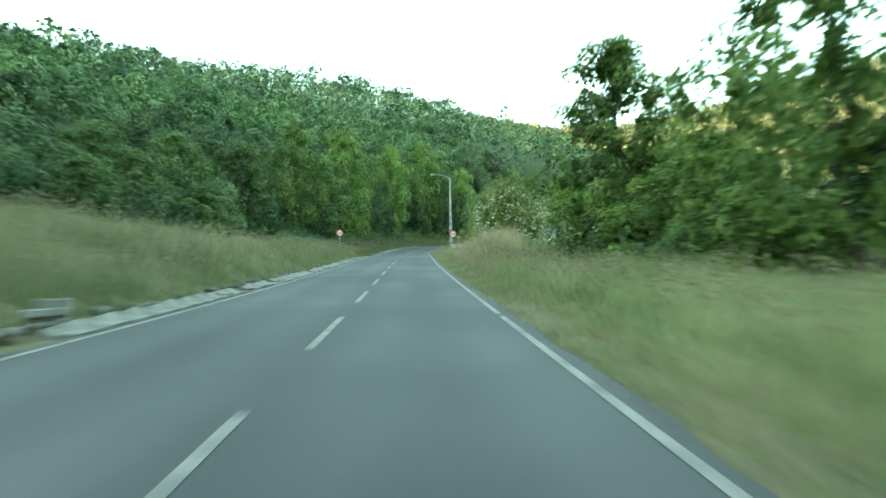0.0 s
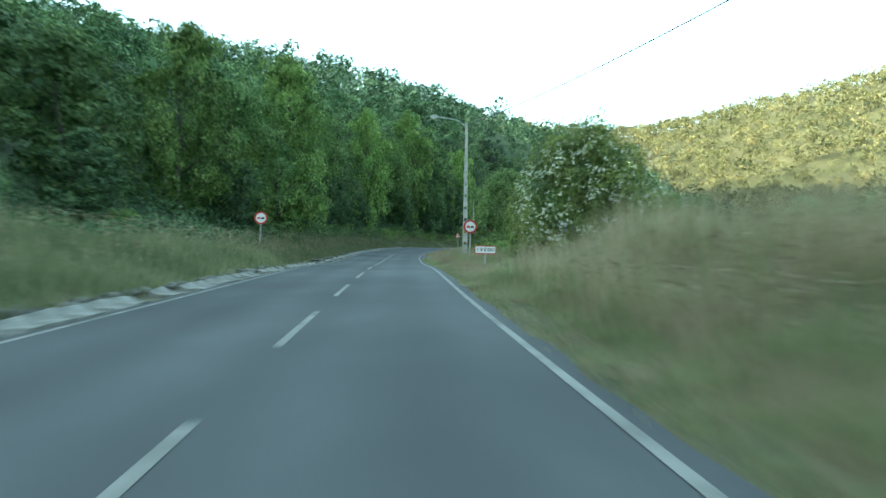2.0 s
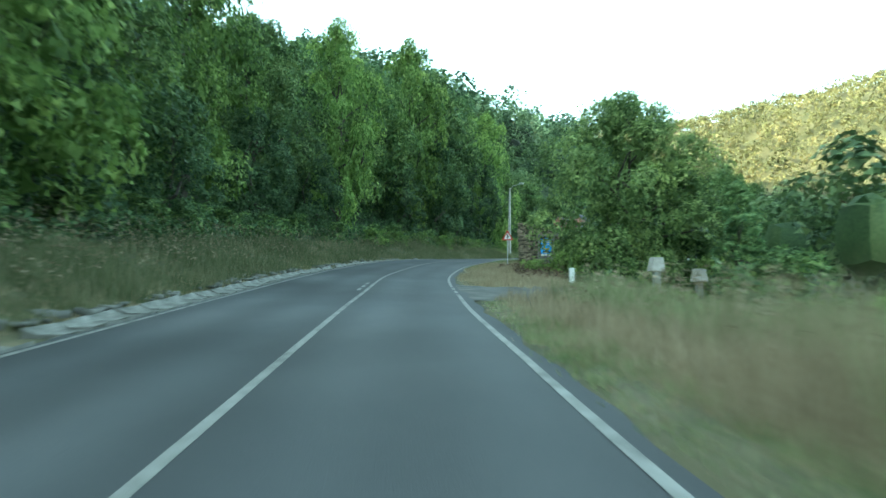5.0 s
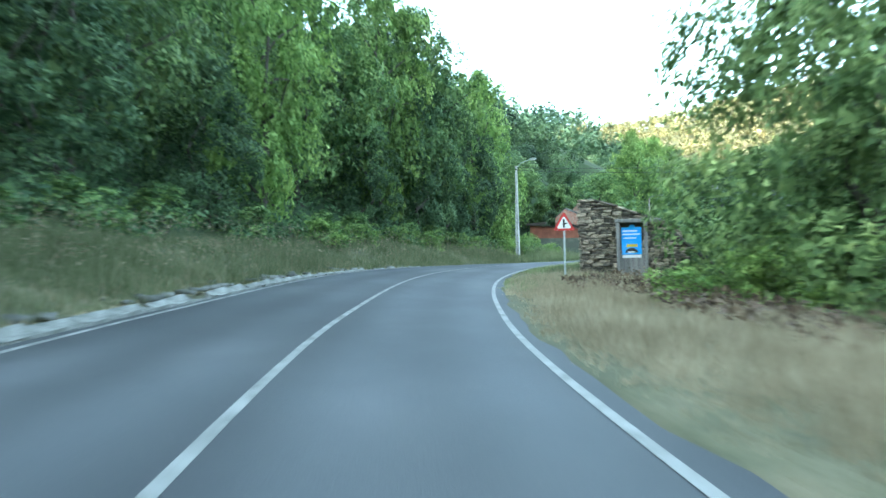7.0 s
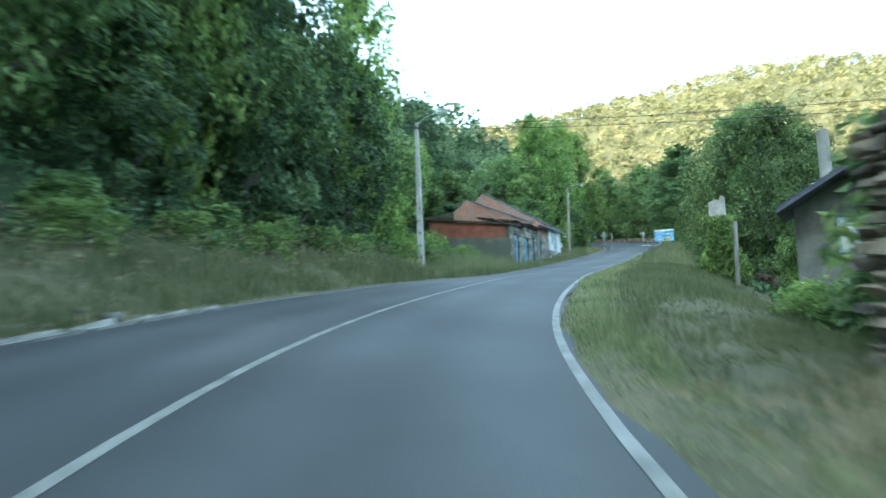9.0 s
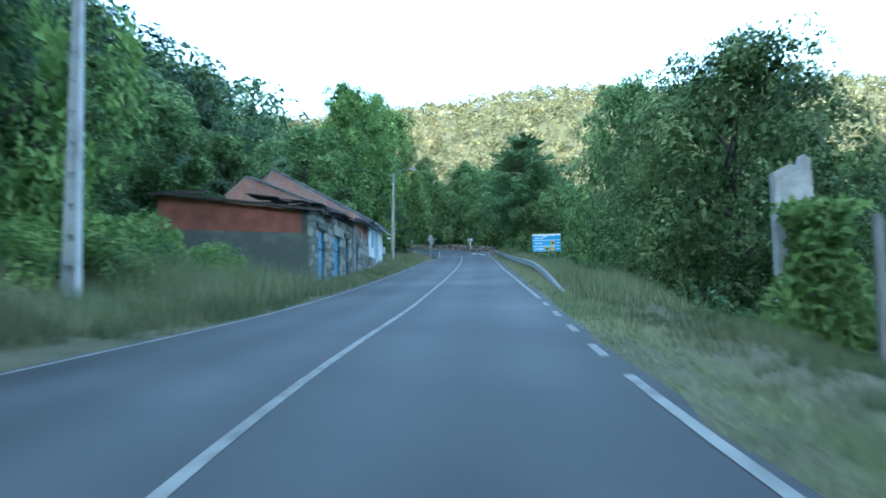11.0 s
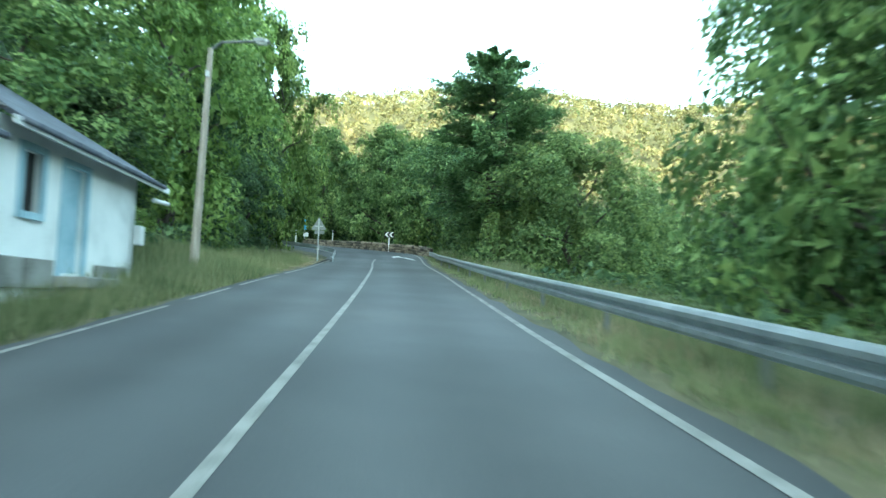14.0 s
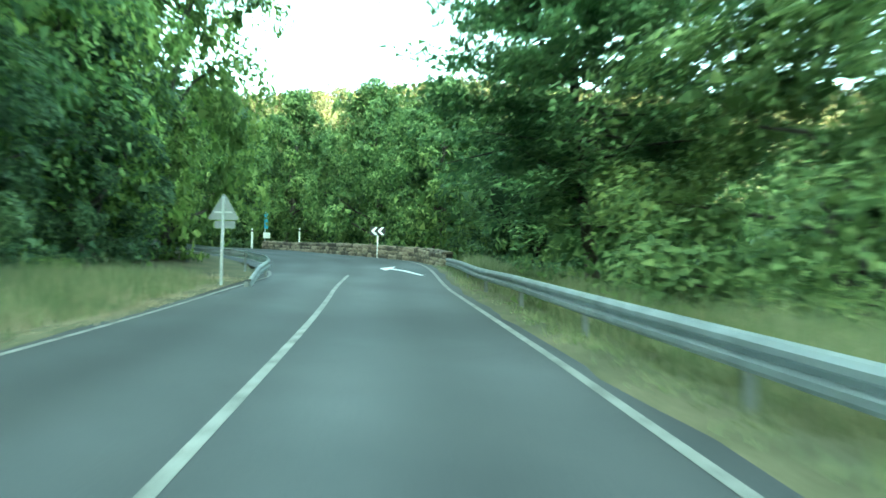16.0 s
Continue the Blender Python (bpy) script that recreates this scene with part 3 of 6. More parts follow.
def round_sign(m, height, label):
    """A no-overtaking sign on a post, facing down the road (-y)."""
    r = thing("no_overtaking_sign", m, label, "road sign")
    post(r, height - 0.2)
    plate = part("sign_plate", prism(bmesh.new(), ring_outline(40, 0.45), -0.02, 0.0), ZINC, r, "grey metal back of the sign")
    plate.location = (0, -0.025, height)
    rim = part("red_rim", prism(bmesh.new(), ring_outline(40, 0.45), -0.03, -0.021), RED, plate, "red reflective rim")
    face = part("sign_face", prism(bmesh.new(), ring_outline(40, 0.335), -0.034, -0.0305), WHITE, plate, "white reflective face")
    for x, mat, tint in ((-0.135, RED, "red"), (0.135, BLACK, "black")):
        bm = bmesh.new()
        prism(bm, [(x - 0.1, -0.05), (x + 0.1, -0.05), (x + 0.1, 0.0), (x + 0.06, 0.01), (x + 0.045, 0.05), (x - 0.045, 0.05), (x - 0.06, 0.01), (x - 0.1, 0.0)], -0.038, -0.0345)
        for dx in (-0.06, 0.06):
            prism(bm, [(x + dx - 0.025, -0.075), (x + dx + 0.025, -0.075), (x + dx + 0.025, -0.05), (x + dx - 0.025, -0.05)], -0.038, -0.0345)
        for v in bm.verts:
            v.co.x, v.co.z = x + (v.co.x - x) * 1.2, v.co.z * 1.3
        part("car_symbol", bm, mat, plate, tint + " car symbol")
    for z in (-0.2, 0.2):
        part("clamp", box(bmesh.new(), (0, 0.03, z), (0.16, 0.03, 0.04)), ZINC, plate)
    return r


def triangle(side, z0=0.0, r=0.05):
    """A triangle standing on a side, with rounded corners, about its middle."""
    h = side * math.sqrt(3) / 2
    pts = []
    for (cx, cz), a0 in (((side / 2 - r * 1.73, -h / 3 + r), -90), ((0, 2 * h / 3 - 2 * r), 30), ((-side / 2 + r * 1.73, -h / 3 + r), 150)):
        pts += [(cx + r * math.cos(radians(a0 + 120 * i / 4)), cz + r * math.sin(radians(a0 + 120 * i / 4)) + z0) for i in range(5)]
    return pts


def junction_sign(m, height):
    r = thing("junction_warning_sign", m, "red-rimmed white triangle warning of a side road, on a steel post", "road sign")
    post(r, height - 0.1)
    plate = part("sign_plate", prism(bmesh.new(), triangle(0.9), -0.02, 0.0), ZINC, r, "grey metal back of the sign")
    plate.location = (0, -0.025, height)
    part("red_rim", prism(bmesh.new(), triangle(0.9), -0.03, -0.021), RED, plate, "red reflective rim")
    part("sign_face", prism(bmesh.new(), triangle(0.62), -0.034, -0.0305), WHITE, plate, "white reflective face")
    bm = bmesh.new()
    prism(bm, [(-0.05, -0.14), (0.03, -0.14), (0.03, 0.0), (0.13, 0.0), (0.13, 0.05), (0.03, 0.05), (0.03, 0.2), (-0.05, 0.2)], -0.038, -0.0345)
    part("side_road_symbol", bm, BLACK, plate, "black bar with a branch to one side")


def sign_from_behind(m, height):
    r = thing("give_way_sign", m, "bare grey back of a triangular sign with a small plate below", "road sign")
    post(r, height + 0.42, 0.08, ZINC)
    plate = part("sign_plate", prism(bmesh.new(), triangle(0.95), 0.03, 0.05), SIGN_BACK, r)
    plate.location = (0, 0, height)
    part("stiffener", box(bmesh.new(), (0, 0.02, -0.05), (0.5, 0.03, 0.05)), ZINC, plate)
    small = part("lower_plate", prism(bmesh.new(), rounded(0.6, 0.22, 0.03), 0.03, 0.05), SIGN_BACK, r)
    small.location = (0.05, 0, height - 0.42)


def town_plate(m, height):
    r = thing("town_name_plate", m, "white town name plate with red rim on one short post", "road sign")
    post(r, height - 0.1)
    plate = part("sign_plate", prism(bmesh.new(), rounded(1.2, 0.46, 0.05), -0.02, 0.0), ZINC, r, "grey metal back")
    plate.location = (0, -0.025, height)
    part("red_rim", prism(bmesh.new(), rounded(1.2, 0.46, 0.05), -0.03, -0.021), RED, plate, "red rim")
    part("sign_face", prism(bmesh.new(), rounded(1.11, 0.37, 0.03), -0.034, -0.0305), WHITE, plate, "white face")
    for i, ch in enumerate("IVEDO"):
        words("letter", ch, 0.25, BLACK, plate, pose(-0.42 + 0.21 * i, -0.037, 0, 90, 0, 0))


def lamp_concrete(m, height, arm, lift, label):
    """A tapered concrete mast with recesses up its face; the arm reaches along +x."""
    r = thing("street_lamp", m, label, "street lamp", "street lamps")
    n = 24

    def size(z):
        u = max(0.0, z / height)
        return 0.36 - 0.2 * u, 0.24 - 0.1 * u

    for sx in (-1, 1):
        bm = bmesh.new()
        rows = []
        for k in range(n + 1):
            z = height * k / n - (0.5 if k == 0 else 0)
            w, d = size(z)
            xo, xi = sx * w / 2, sx * (w / 2 - 0.065)
            rows.append([bm.verts.new(c) for c in ((xo, -d / 2, z), (xi, -d / 2, z), (xi, d / 2, z), (xo, d / 2, z))])
        for a, b in zip(rows, rows[1:]):
            for i in range(4):
                bm.faces.new((a[i], a[(i + 1) % 4], b[(i + 1) % 4], b[i]))
        bmesh.ops.recalc_face_normals(bm, faces=bm.faces)
        part("mast_leg", bm, POLE, r, "pale weathered concrete leg of the mast")
    for k in range(16):
        z0, z1 = height * k / n, height * (k + 1) / n
        w, d = size(z0)
        if k % 2 == 0:
            part("mast_web", box(bmesh.new(), (0, 0, (z0 + z1) / 2), (w - 0.12, d - 0.03, z1 - z0)), POLE, r)
        else:
            part("mast_web", box(bmesh.new(), (0, 0, z0 + 0.09), (w - 0.12, d - 0.03, 0.2)), POLE, r)
    w, d = size(height * 0.8)
    part("mast_web", box(bmesh.new(), (0, 0, height * 5 / 6), (w - 0.12, d - 0.03, height / 3)), POLE, r)
    part("cap_plate", box(bmesh.new(), (0, 0, height + 0.03), (0.2, 0.16, 0.06)), POLE, r)
    bm = bmesh.new()
    pipe(bm, [(0, 0, height - 0.5), (0.1, 0, height - 0.1), (arm * 0.35, 0, height + lift * 0.6), (arm, 0, height + lift)], 0.03)
    part("arm", bm, ZINC, r)
    head = part("lamp_head", prism(bmesh.new(), [(0, -0.03), (0.5, -0.06), (0.62, 0.0), (0.5, 0.09), (0.2, 0.12), (0, 0.06)], -0.13, 0.13), ZINC, r, "pale metal lamp head")
    head.location = (arm - 0.05, 0, height + lift)
    part("lamp_cover", prism(bmesh.new(), [(0.12, -0.1), (0.48, -0.12), (0.5, -0.065), (0.1, -0.045)], -0.1, 0.1), LENS, head, "milky lamp cover")
    bm = bmesh.new()
    tube(bm, (0.0, -0.14, height - 0.35), (0.0, -0.14, height - 0.2), 0.035)
    tube(bm, (0.22, 0, height - 0.3), (0.22, 0, height - 0.15), 0.035)
    box(bm, (0.08, -0.05, height - 0.32), (0.34, 0.2, 0.04))
    part("insulator_bracket", bm, DARKWOOD, r)
    return r


def lamp_round(m, height, arm, lift):
    r = thing("street_lamp", m, "slender leaning wooden pole with a curved lamp arm", "street lamp", "street lamps")
    part("pole", tube(bmesh.new(), (0, 0, -0.5), (0.15, 0.0, height), 0.16, 0.09, 14), POLEWOOD, r, "weathered grey-brown round pole")
    bm = bmesh.new()
    pipe(bm, [(0.14, 0, height - 0.4), (0.2, 0, height), (0.5, 0, height + lift * 0.7), (arm, 0, height + lift)], 0.05)
    part("arm", bm, RAILPOST, r)
    head = part("lamp_head", prism(bmesh.new(), [(0, -0.03), (0.45, -0.05), (0.55, 0.0), (0.45, 0.08), (0.15, 0.1), (0, 0.05)], -0.12, 0.12), SIGN_BACK, r, "pale metal lamp head")
    head.location = (arm - 0.05, 0, height + lift)
    part("lamp_cover", prism(bmesh.new(), [(0.1, -0.09), (0.42, -0.1), (0.44, -0.055), (0.08, -0.035)], -0.09, 0.09), LENS, head, "milky lamp cover")
    part("junction_box", box(bmesh.new(), (0.12, -0.12, height - 0.9), (0.12, 0.1, 0.2), None, 0.01), ZINC, r)


def cable(name, a, b, sag, label, r=0.012):
    a, b = Vector(a), Vector(b)
    pts = []
    for i in range(25):
        u = i / 24
        p = a.lerp(b, u)
        p.z -= sag * 4 * u * (1 - u)
        pts.append(p)
    tagged(part(name, pipe(bmesh.new(), pts, r, 5), CABLE), label, "cable")


round_sign(place(82.2, -8.3, 0, 2), 2.12, "round no-overtaking sign on a steel post in tall grass")
round_sign(place(79.0, 6.1, 0, 2), 2.6, "round no-overtaking sign standing before a concrete lamp mast")
town_plate(place(71.8, 6.15, 0, 3), 0.98)
junction_sign(spot(3.2, 129.6, 0, -12), 2.2)
sign_from_behind(spot(45.55, 205.5, 0, -38), 2.2)
lamp_concrete(place(80.4, 5.9, 0, 172), 9.75, 2.0, 0.55, "tall slotted concrete street lamp mast beside the road")
lamp_concrete(place(163.2, -7.5, 0, 0), 8.6, 1.5, 0.5, "tall slotted concrete street lamp mast on the grass bank")
lamp_round(place(201.6, -5.55, 0, 0), 7.6, 1.6, 0.35)


def info_board(m):
    r = thing("tourist_board", m, "blue tourist direction board with yellow squares, white top peeling", "information board")
    for x in (-0.47, 0.4):
        p = post(r, 1.3, 0.09, GREYWOOD, "post", 0.09)
        p.location = (x, 0.06, 0)
    panel = part("panel", prism(bmesh.new(), rounded(1.5, 0.95, 0.02), -0.02, 0.0), BOARD, r, "faded blue panel")
    panel.location = (0, 0, 1.5)
    bm = bmesh.new()
    top = [(-1.0, 0.525), (1.0, 0.525), (1.0, 0.42), (0.85, 0.4), (0.7, 0.44), (0.5, 0.38), (0.35, 0.42), (0.05, 0.41), (-0.05, 0.33), (-0.25, 0.34), (-0.3, 0.42), (-0.6, 0.4), (-0.8, 0.43), (-1.0, 0.41)]
    prism(bm, [(x * 0.75, z * 0.905) for x, z in top], -0.026, -0.0205)
    part("peeling_strip", bm, WHITE, panel, "white peeling strip")
    for z in (0.13, -0.19):
        part("white_rule", box(bmesh.new(), (0, -0.023, z), (1.48, 0.006, 0.03)), WHITE, panel)
    for x, z in ((0.32, -0.03), (0.02, -0.34), (0.32, -0.34)):
        sq = part("yellow_square", prism(bmesh.new(), rounded(0.2, 0.23, 0.02), -0.027, -0.0205), YELLOW, panel, "yellow symbol square")
        sq.location = (x, 0, z)
        if not (x > 0.25 and z < -0.2):
            part("symbol", prism(bmesh.new(), [(-0.07, -0.04), (0.07, -0.04), (0.07, 0.02), (0.03, 0.05), (-0.03, 0.05), (-0.07, 0.02)], -0.032, -0.0275), BLACK, sq, "dark symbol")
    for x0, z, ws in ((-0.62, 0.25, (0.22, 0.16)), (-0.62, -0.03, (0.15, 0.17)), (-0.62, -0.34, (0.08, 0.3))):
        x = x0
        for w in ws:
            part("line_of_writing", box(bmesh.new(), (x + w / 2, -0.023, z), (w, 0.006, 0.06)), WHITE, panel, "white unreadable writing")
            x += w + 0.06
    for z in (-0.03, -0.34):
        part("arrow", prism(bmesh.new(), [(0.5, z - 0.015), (0.6, z - 0.015), (0.6, z - 0.05), (0.68, z), (0.6, z + 0.05), (0.6, z + 0.015), (0.5, z + 0.015)], -0.026, -0.0205), WHITE, panel, "white arrow")


info_board(place(183.5, 5.2, 0.13, -6) @ Matrix.Scale(0.98, 4))


def chevron_panel(x, y, z, turn):
    g = float(land([x], [y])[0])
    r = thing("chevron_panel", pose(x, y, g, 0, 0, turn), "black and white chevron bend panel on a white post", "road sign")
    h = z - g
    post(r, h, 0.09, WHITE)
    plate = part("sign_plate", prism(bmesh.new(), rounded(0.85, 0.5, 0.04), -0.05, -0.03), BLACK, r, "black plate")
    plate.location = (0, 0, h)
    for dx in (-0.17, 0.2):
        part("white_chevron", prism(bmesh.new(), [(dx - 0.2, 0), (dx, 0.22), (dx + 0.17, 0.22), (dx - 0.03, 0), (dx + 0.17, -0.22), (dx, -0.22)], -0.056, -0.0505), WHITE, plate, "white chevron pointing along the bend")


chevron_panel(59.45, 216.8, 18.75, -38)


def beam_profile():
    return [(0.0, -0.155), (0.045, -0.14), (0.08, -0.1), (0.08, -0.05), (0.02, -0.02), (0.02, 0.02), (0.08, 0.05), (0.08, 0.1), (0.045, 0.14), (0.0, 0.155)]


def guard_rail(points, height, label, flip=1):
    """A corrugated steel beam on posts along points of the plan; flip: the side of the face."""
    root = thing("guard_rail", Matrix.Identity(4), label, "guard rail")
    pts = [Vector(p) for p in points]
    prof = beam_profile()
    for k in range(0, len(pts) - 1, 4):
        seg = pts[k:k + 5]
        bm = bmesh.new()
        rows = []
        for i, p in enumerate(seg):
            t = (seg[min(i + 1, len(seg) - 1)] - seg[max(i - 1, 0)]).normalized()
            side = Vector((t.y, -t.x, 0)).normalized() * flip
            rows.append([bm.verts.new(p + side * (a + o) + Vector((0, 0, height + b))) for a, b in prof for o in (0.0,)])
        for a, b in zip(rows, rows[1:]):
            for i in range(len(prof) - 1):
                bm.faces.new((a[i], a[i + 1], b[i + 1], b[i]))
        bmesh.ops.solidify(bm, geom=bm.faces[:], thickness=0.006)
        part("beam", bm, ZINC, root)
    for k in range(0, len(pts), 4):
        p = pts[k]
        t = (pts[min(k + 1, len(pts) - 1)] - pts[max(k - 1, 0)]).normalized()
        side = Vector((t.y, -t.x, 0)).normalized() * flip
        turn = math.degrees(math.atan2(-t.x, t.y))
        bm = bmesh.new()
        box(bm, (0, 0, height / 2 - 0.2), (0.08, 0.05, height + 0.5))
        q = part("rail_post", bm, RAILPOST, root)
        q.matrix_basis = pose(p.x - side.x * 0.09, p.y - side.y * 0.09, p.z, 0, 0, turn)
        part("spacer", box(bmesh.new(), (0.03, 0, height), (0.1, 0.07, 0.14)), RAILPOST, q)
    return root


def rail_points(s0, s1, d, sink):
    out = []
    for s in np.arange(s0, s1, 1.0):
        p, fx, fy, fall = on_line(s)
        dd = d(s) if callable(d) else d
        out.append((p[0, 0] + dd * fy[0], p[0, 1] - dd * fx[0], p[0, 2] - math.tan(radians(fall[0])) * 4.0 + sink(s)))
    return out


guard_rail(rail_points(165.5, 228, lambda s: float(np.interp(s, [165, 180, 188, 200, 228], [4.2, 4.2, 4.08, 3.95, 3.95])), lambda s: float(np.interp(s, [165.5, 168, 170, 172, 174, 177, 181, 214, 222, 228], [-0.74, -0.6, -0.46, -0.3, -0.2, -0.08, 0.0, 0.0, -0.12, -0.3]))), 0.53, "long galvanised steel guard rail, its end ramped into the ground", -1)
bend = []
inner = [(45.9, 204.4, 14.7), (46.9, 205.9, 15.15), (48.2, 207.8, 15.5), (48.95, 209.6, 15.75), (49.0, 211.2, 16.0), (48.7, 213.0, 16.22), (47.8, 216.0, 16.58), (46.0, 220.0, 17.0)]
for a, b in zip(inner, inner[1:]):
    a, b = Vector(a), Vector(b)
    n = max(1, round((b - a).length))
    bend += [a.lerp(b, i / n) for i in range(n)]
guard_rail(bend, 0.6, "steel guard rail curving round the inside of the bend", 1)


# ---------- dry-stone hut with a poster ----------
def rock_mesh(name, seed, mat, edge=0.14, rough=0.07):
    rng = np.random.default_rng(seed)
    bm = bmesh.new()
    bmesh.ops.create_cube(bm, size=1.0)
    bmesh.ops.bevel(bm, geom=bm.edges[:], offset=edge, segments=1, affect="EDGES")
    for v in bm.verts:
        v.co += Vector(rng.normal(0, rough, 3))
    me = bpy.data.meshes.new(name)
    bm.to_mesh(me)
    bm.free()
    me.materials.append(mat)
    return me


ROCKS = [rock_mesh("stone", k, STONE, 0.16, 0.085) for k in range(6)]


def lay_stones(parent, width_at, height, y, rng, skip=None, course=(0.1, 0.2), length=(0.22, 0.6), depth=0.3, meshes=None, name="stone", x_from=0.0, axis="x", limit=400, tilt=3):
    """Courses of single stones on the face of a wall (local x along, z up)."""
    z, count = 0.0, 0
    while z < height and count < limit:
        h = rng.uniform(*course)
        x = x_from - rng.uniform(0, 0.15)
        end = width_at(z + h / 2)
        while x < end and count < limit:
            w = rng.uniform(*length)
            if not (skip and skip(x + w / 2, z + h / 2)):
                ms = meshes or ROCKS
                ob = new(name, ms[rng.integers(len(ms))])
                ob.parent = parent
                q = (x + w / 2, y + rng.uniform(-0.03, 0.03), z + h / 2)
                rot = rng.uniform(-tilt, tilt)
                base = pose(*q, 0, rot, 0) if axis == "x" else pose(q[1], q[0], q[2], rot, 0, 90)
                ob.matrix_basis = base @ Matrix.Diagonal((w * rng.uniform(0.94, 1.1), depth * rng.uniform(0.8, 1.15), h * rng.uniform(0.85, 1.25), 1))
                count += 1
            x += w + 0.012
        z += h + 0.008
    return count


def stone_hut():
    a, b = Vector((4.3, 130.9)), Vector((7.9, 129.75))
    turn = math.degrees(math.atan2(b.y - a.y, b.x - a.x))
    z0 = 8.05
    r = thing("stone_hut", pose(a.x, a.y, z0, 0, 0, turn), "roofless dry-stone hut with a blocked window holding a blue poster", "hut")
    rng = np.random.default_rng(5)
    # core walls
    bm = bmesh.new()
    prism(bm, [(0.1, -1.4), (4.3, -1.6), (4.3, 0.9), (3.9, 2.3), (2.2, 2.95), (0.9, 3.42), (0.1, 3.5)], 0.08, 0.5)
    part("front_core", bm, MORTAR, r, "dark earth mortar between the stones")
    bm = bmesh.new()
    box(bm, (0.36, 0.65, 1.0), (0.4, 0.6, 4.2))
    part("side_core", bm, MORTAR, r)

    def top(x):
        return float(np.interp(x, [0, 0.9, 2.2, 3.9, 4.2, 4.5], [3.62, 3.5, 3.0, 2.4, 1.6, 0.5]))

    def front_skip(x, z):
        return z > top(x) + 0.02 or (1.52 < x < 2.66 and 0.28 < z < 2.68)

    lay_stones(r, lambda z: 4.4, 3.6, 0.08, rng, front_skip, (0.045, 0.16), (0.08, 0.44), 0.34, limit=720, tilt=7)
    side = new("side_wall")
    side.parent = r
    lay_stones(side, lambda z: 0.9, 3.3, 0.12, rng, None, (0.07, 0.16), (0.2, 0.45), 0.34, None, "stone", 0.3, "y", 60)
    # rough footing below
    foot = new("footing")
    foot.parent = r
    foot.location = (0, 0, -1.0)
    lay_stones(foot, lambda z: 5.6, 0.95, 0.02, rng, None, (0.14, 0.26), (0.3, 0.7), 0.45)
    # window
    part("window_recess", box(bmesh.new(), (2.1, 0.06, 1.55), (1.0, 0.1, 2.3)), DARKWOOD, r, "dark boards closing the window")
    for k in range(4):
        part("closing_board", box(bmesh.new(), (1.73 + 0.245 * k, -0.01, 0.92), (0.235, 0.03, 1.05), None, 0.006), GREYWOOD, r, "grey weathered board")
    for x in (1.53, 2.66):
        part("window_jamb", box(bmesh.new(), (x, -0.1, 1.5), (0.14, 0.22, 2.35), None, 0.015), GREYWOOD, r, "grey weathered jamb")
    part("lintel", box(bmesh.new(), (2.3, -0.1, 2.69), (1.85, 0.3, 0.14), pose(0, 0, 0, 0, 0.8, 0), 0.02), GREYWOOD, r, "weathered grey lintel")
    part("window_sill", box(bmesh.new(), (2.1, -0.04, 0.36), (1.25, 0.25, 0.1), None, 0.02), GREYWOOD, r)
    poster = part("poster", box(bmesh.new(), (0, 0, 0), (0.82, 0.012, 1.16)), POSTER, r, "bright blue printed poster")
    poster.location = (2.08, -0.045, 1.82)
    bm = bmesh.new()
    prism(bm, [(-0.3, 0.58), (-0.1, 0.58), (-0.05, 0.68), (0.12, 0.68), (0.17, 0.58), (0.3, 0.58)], -0.006, 0.006)
    part("poster_top", bm, POSTER, poster)
    part("white_band", box(bmesh.new(), (0, -0.009, -0.66), (0.76, 0.012, 0.12)), WHITE, r).location = (2.08, -0.045, 1.82)
    for x, z, w, h, mat in ((-0.05, 0.42, 0.6, 0.06, WHITE), (0.0, 0.28, 0.7, 0.05, WHITE), (-0.05, 0.12, 0.5, 0.05, WHITE), (0.02, -0.2, 0.45, 0.12, YELLOW), (0.0, -0.48, 0.3, 0.07, WHITE)):
        part("printed_bar", box(bmesh.new(), (x, -0.009, z), (w, 0.006, h)), mat, poster, "unreadable printed line")
    part("printed_arch", prism(bmesh.new(), [(0.26 * math.cos(radians(a)) , -0.5 + 0.2 * math.sin(radians(a))) for a in range(0, 181, 20)] + [(-0.16, -0.5), (0.16, -0.5)], -0.012, -0.0065), BLACK, poster, "dark printed shape")
    # slabs lying along the broken top
    for x in np.arange(0.2, 4.0, 0.42):
        ob = new("capping_slab", ROCKS[int(x * 10) % 6])
        ob.parent = r
        ob.matrix_basis = pose(x + 0.2, 0.18, top(x + 0.2) + 0.05, 0, 18 if x > 0.6 else 3, rng.uniform(-8, 8)) @ Matrix.Diagonal((0.62, 0.62, 0.09, 1))
    bm = bmesh.new()
    tube(bm, (3.75, -0.12, 2.1), (6.0, -0.35, 0.0), 0.09, 0.07, 8)
    tube(bm, (3.0, -0.3, -0.3), (5.4, -0.6, -0.75), 0.08, 0.06, 8)
    part("fallen_beam", bm, DARKWOOD, r, "dark fallen roof beam")


stone_hut()


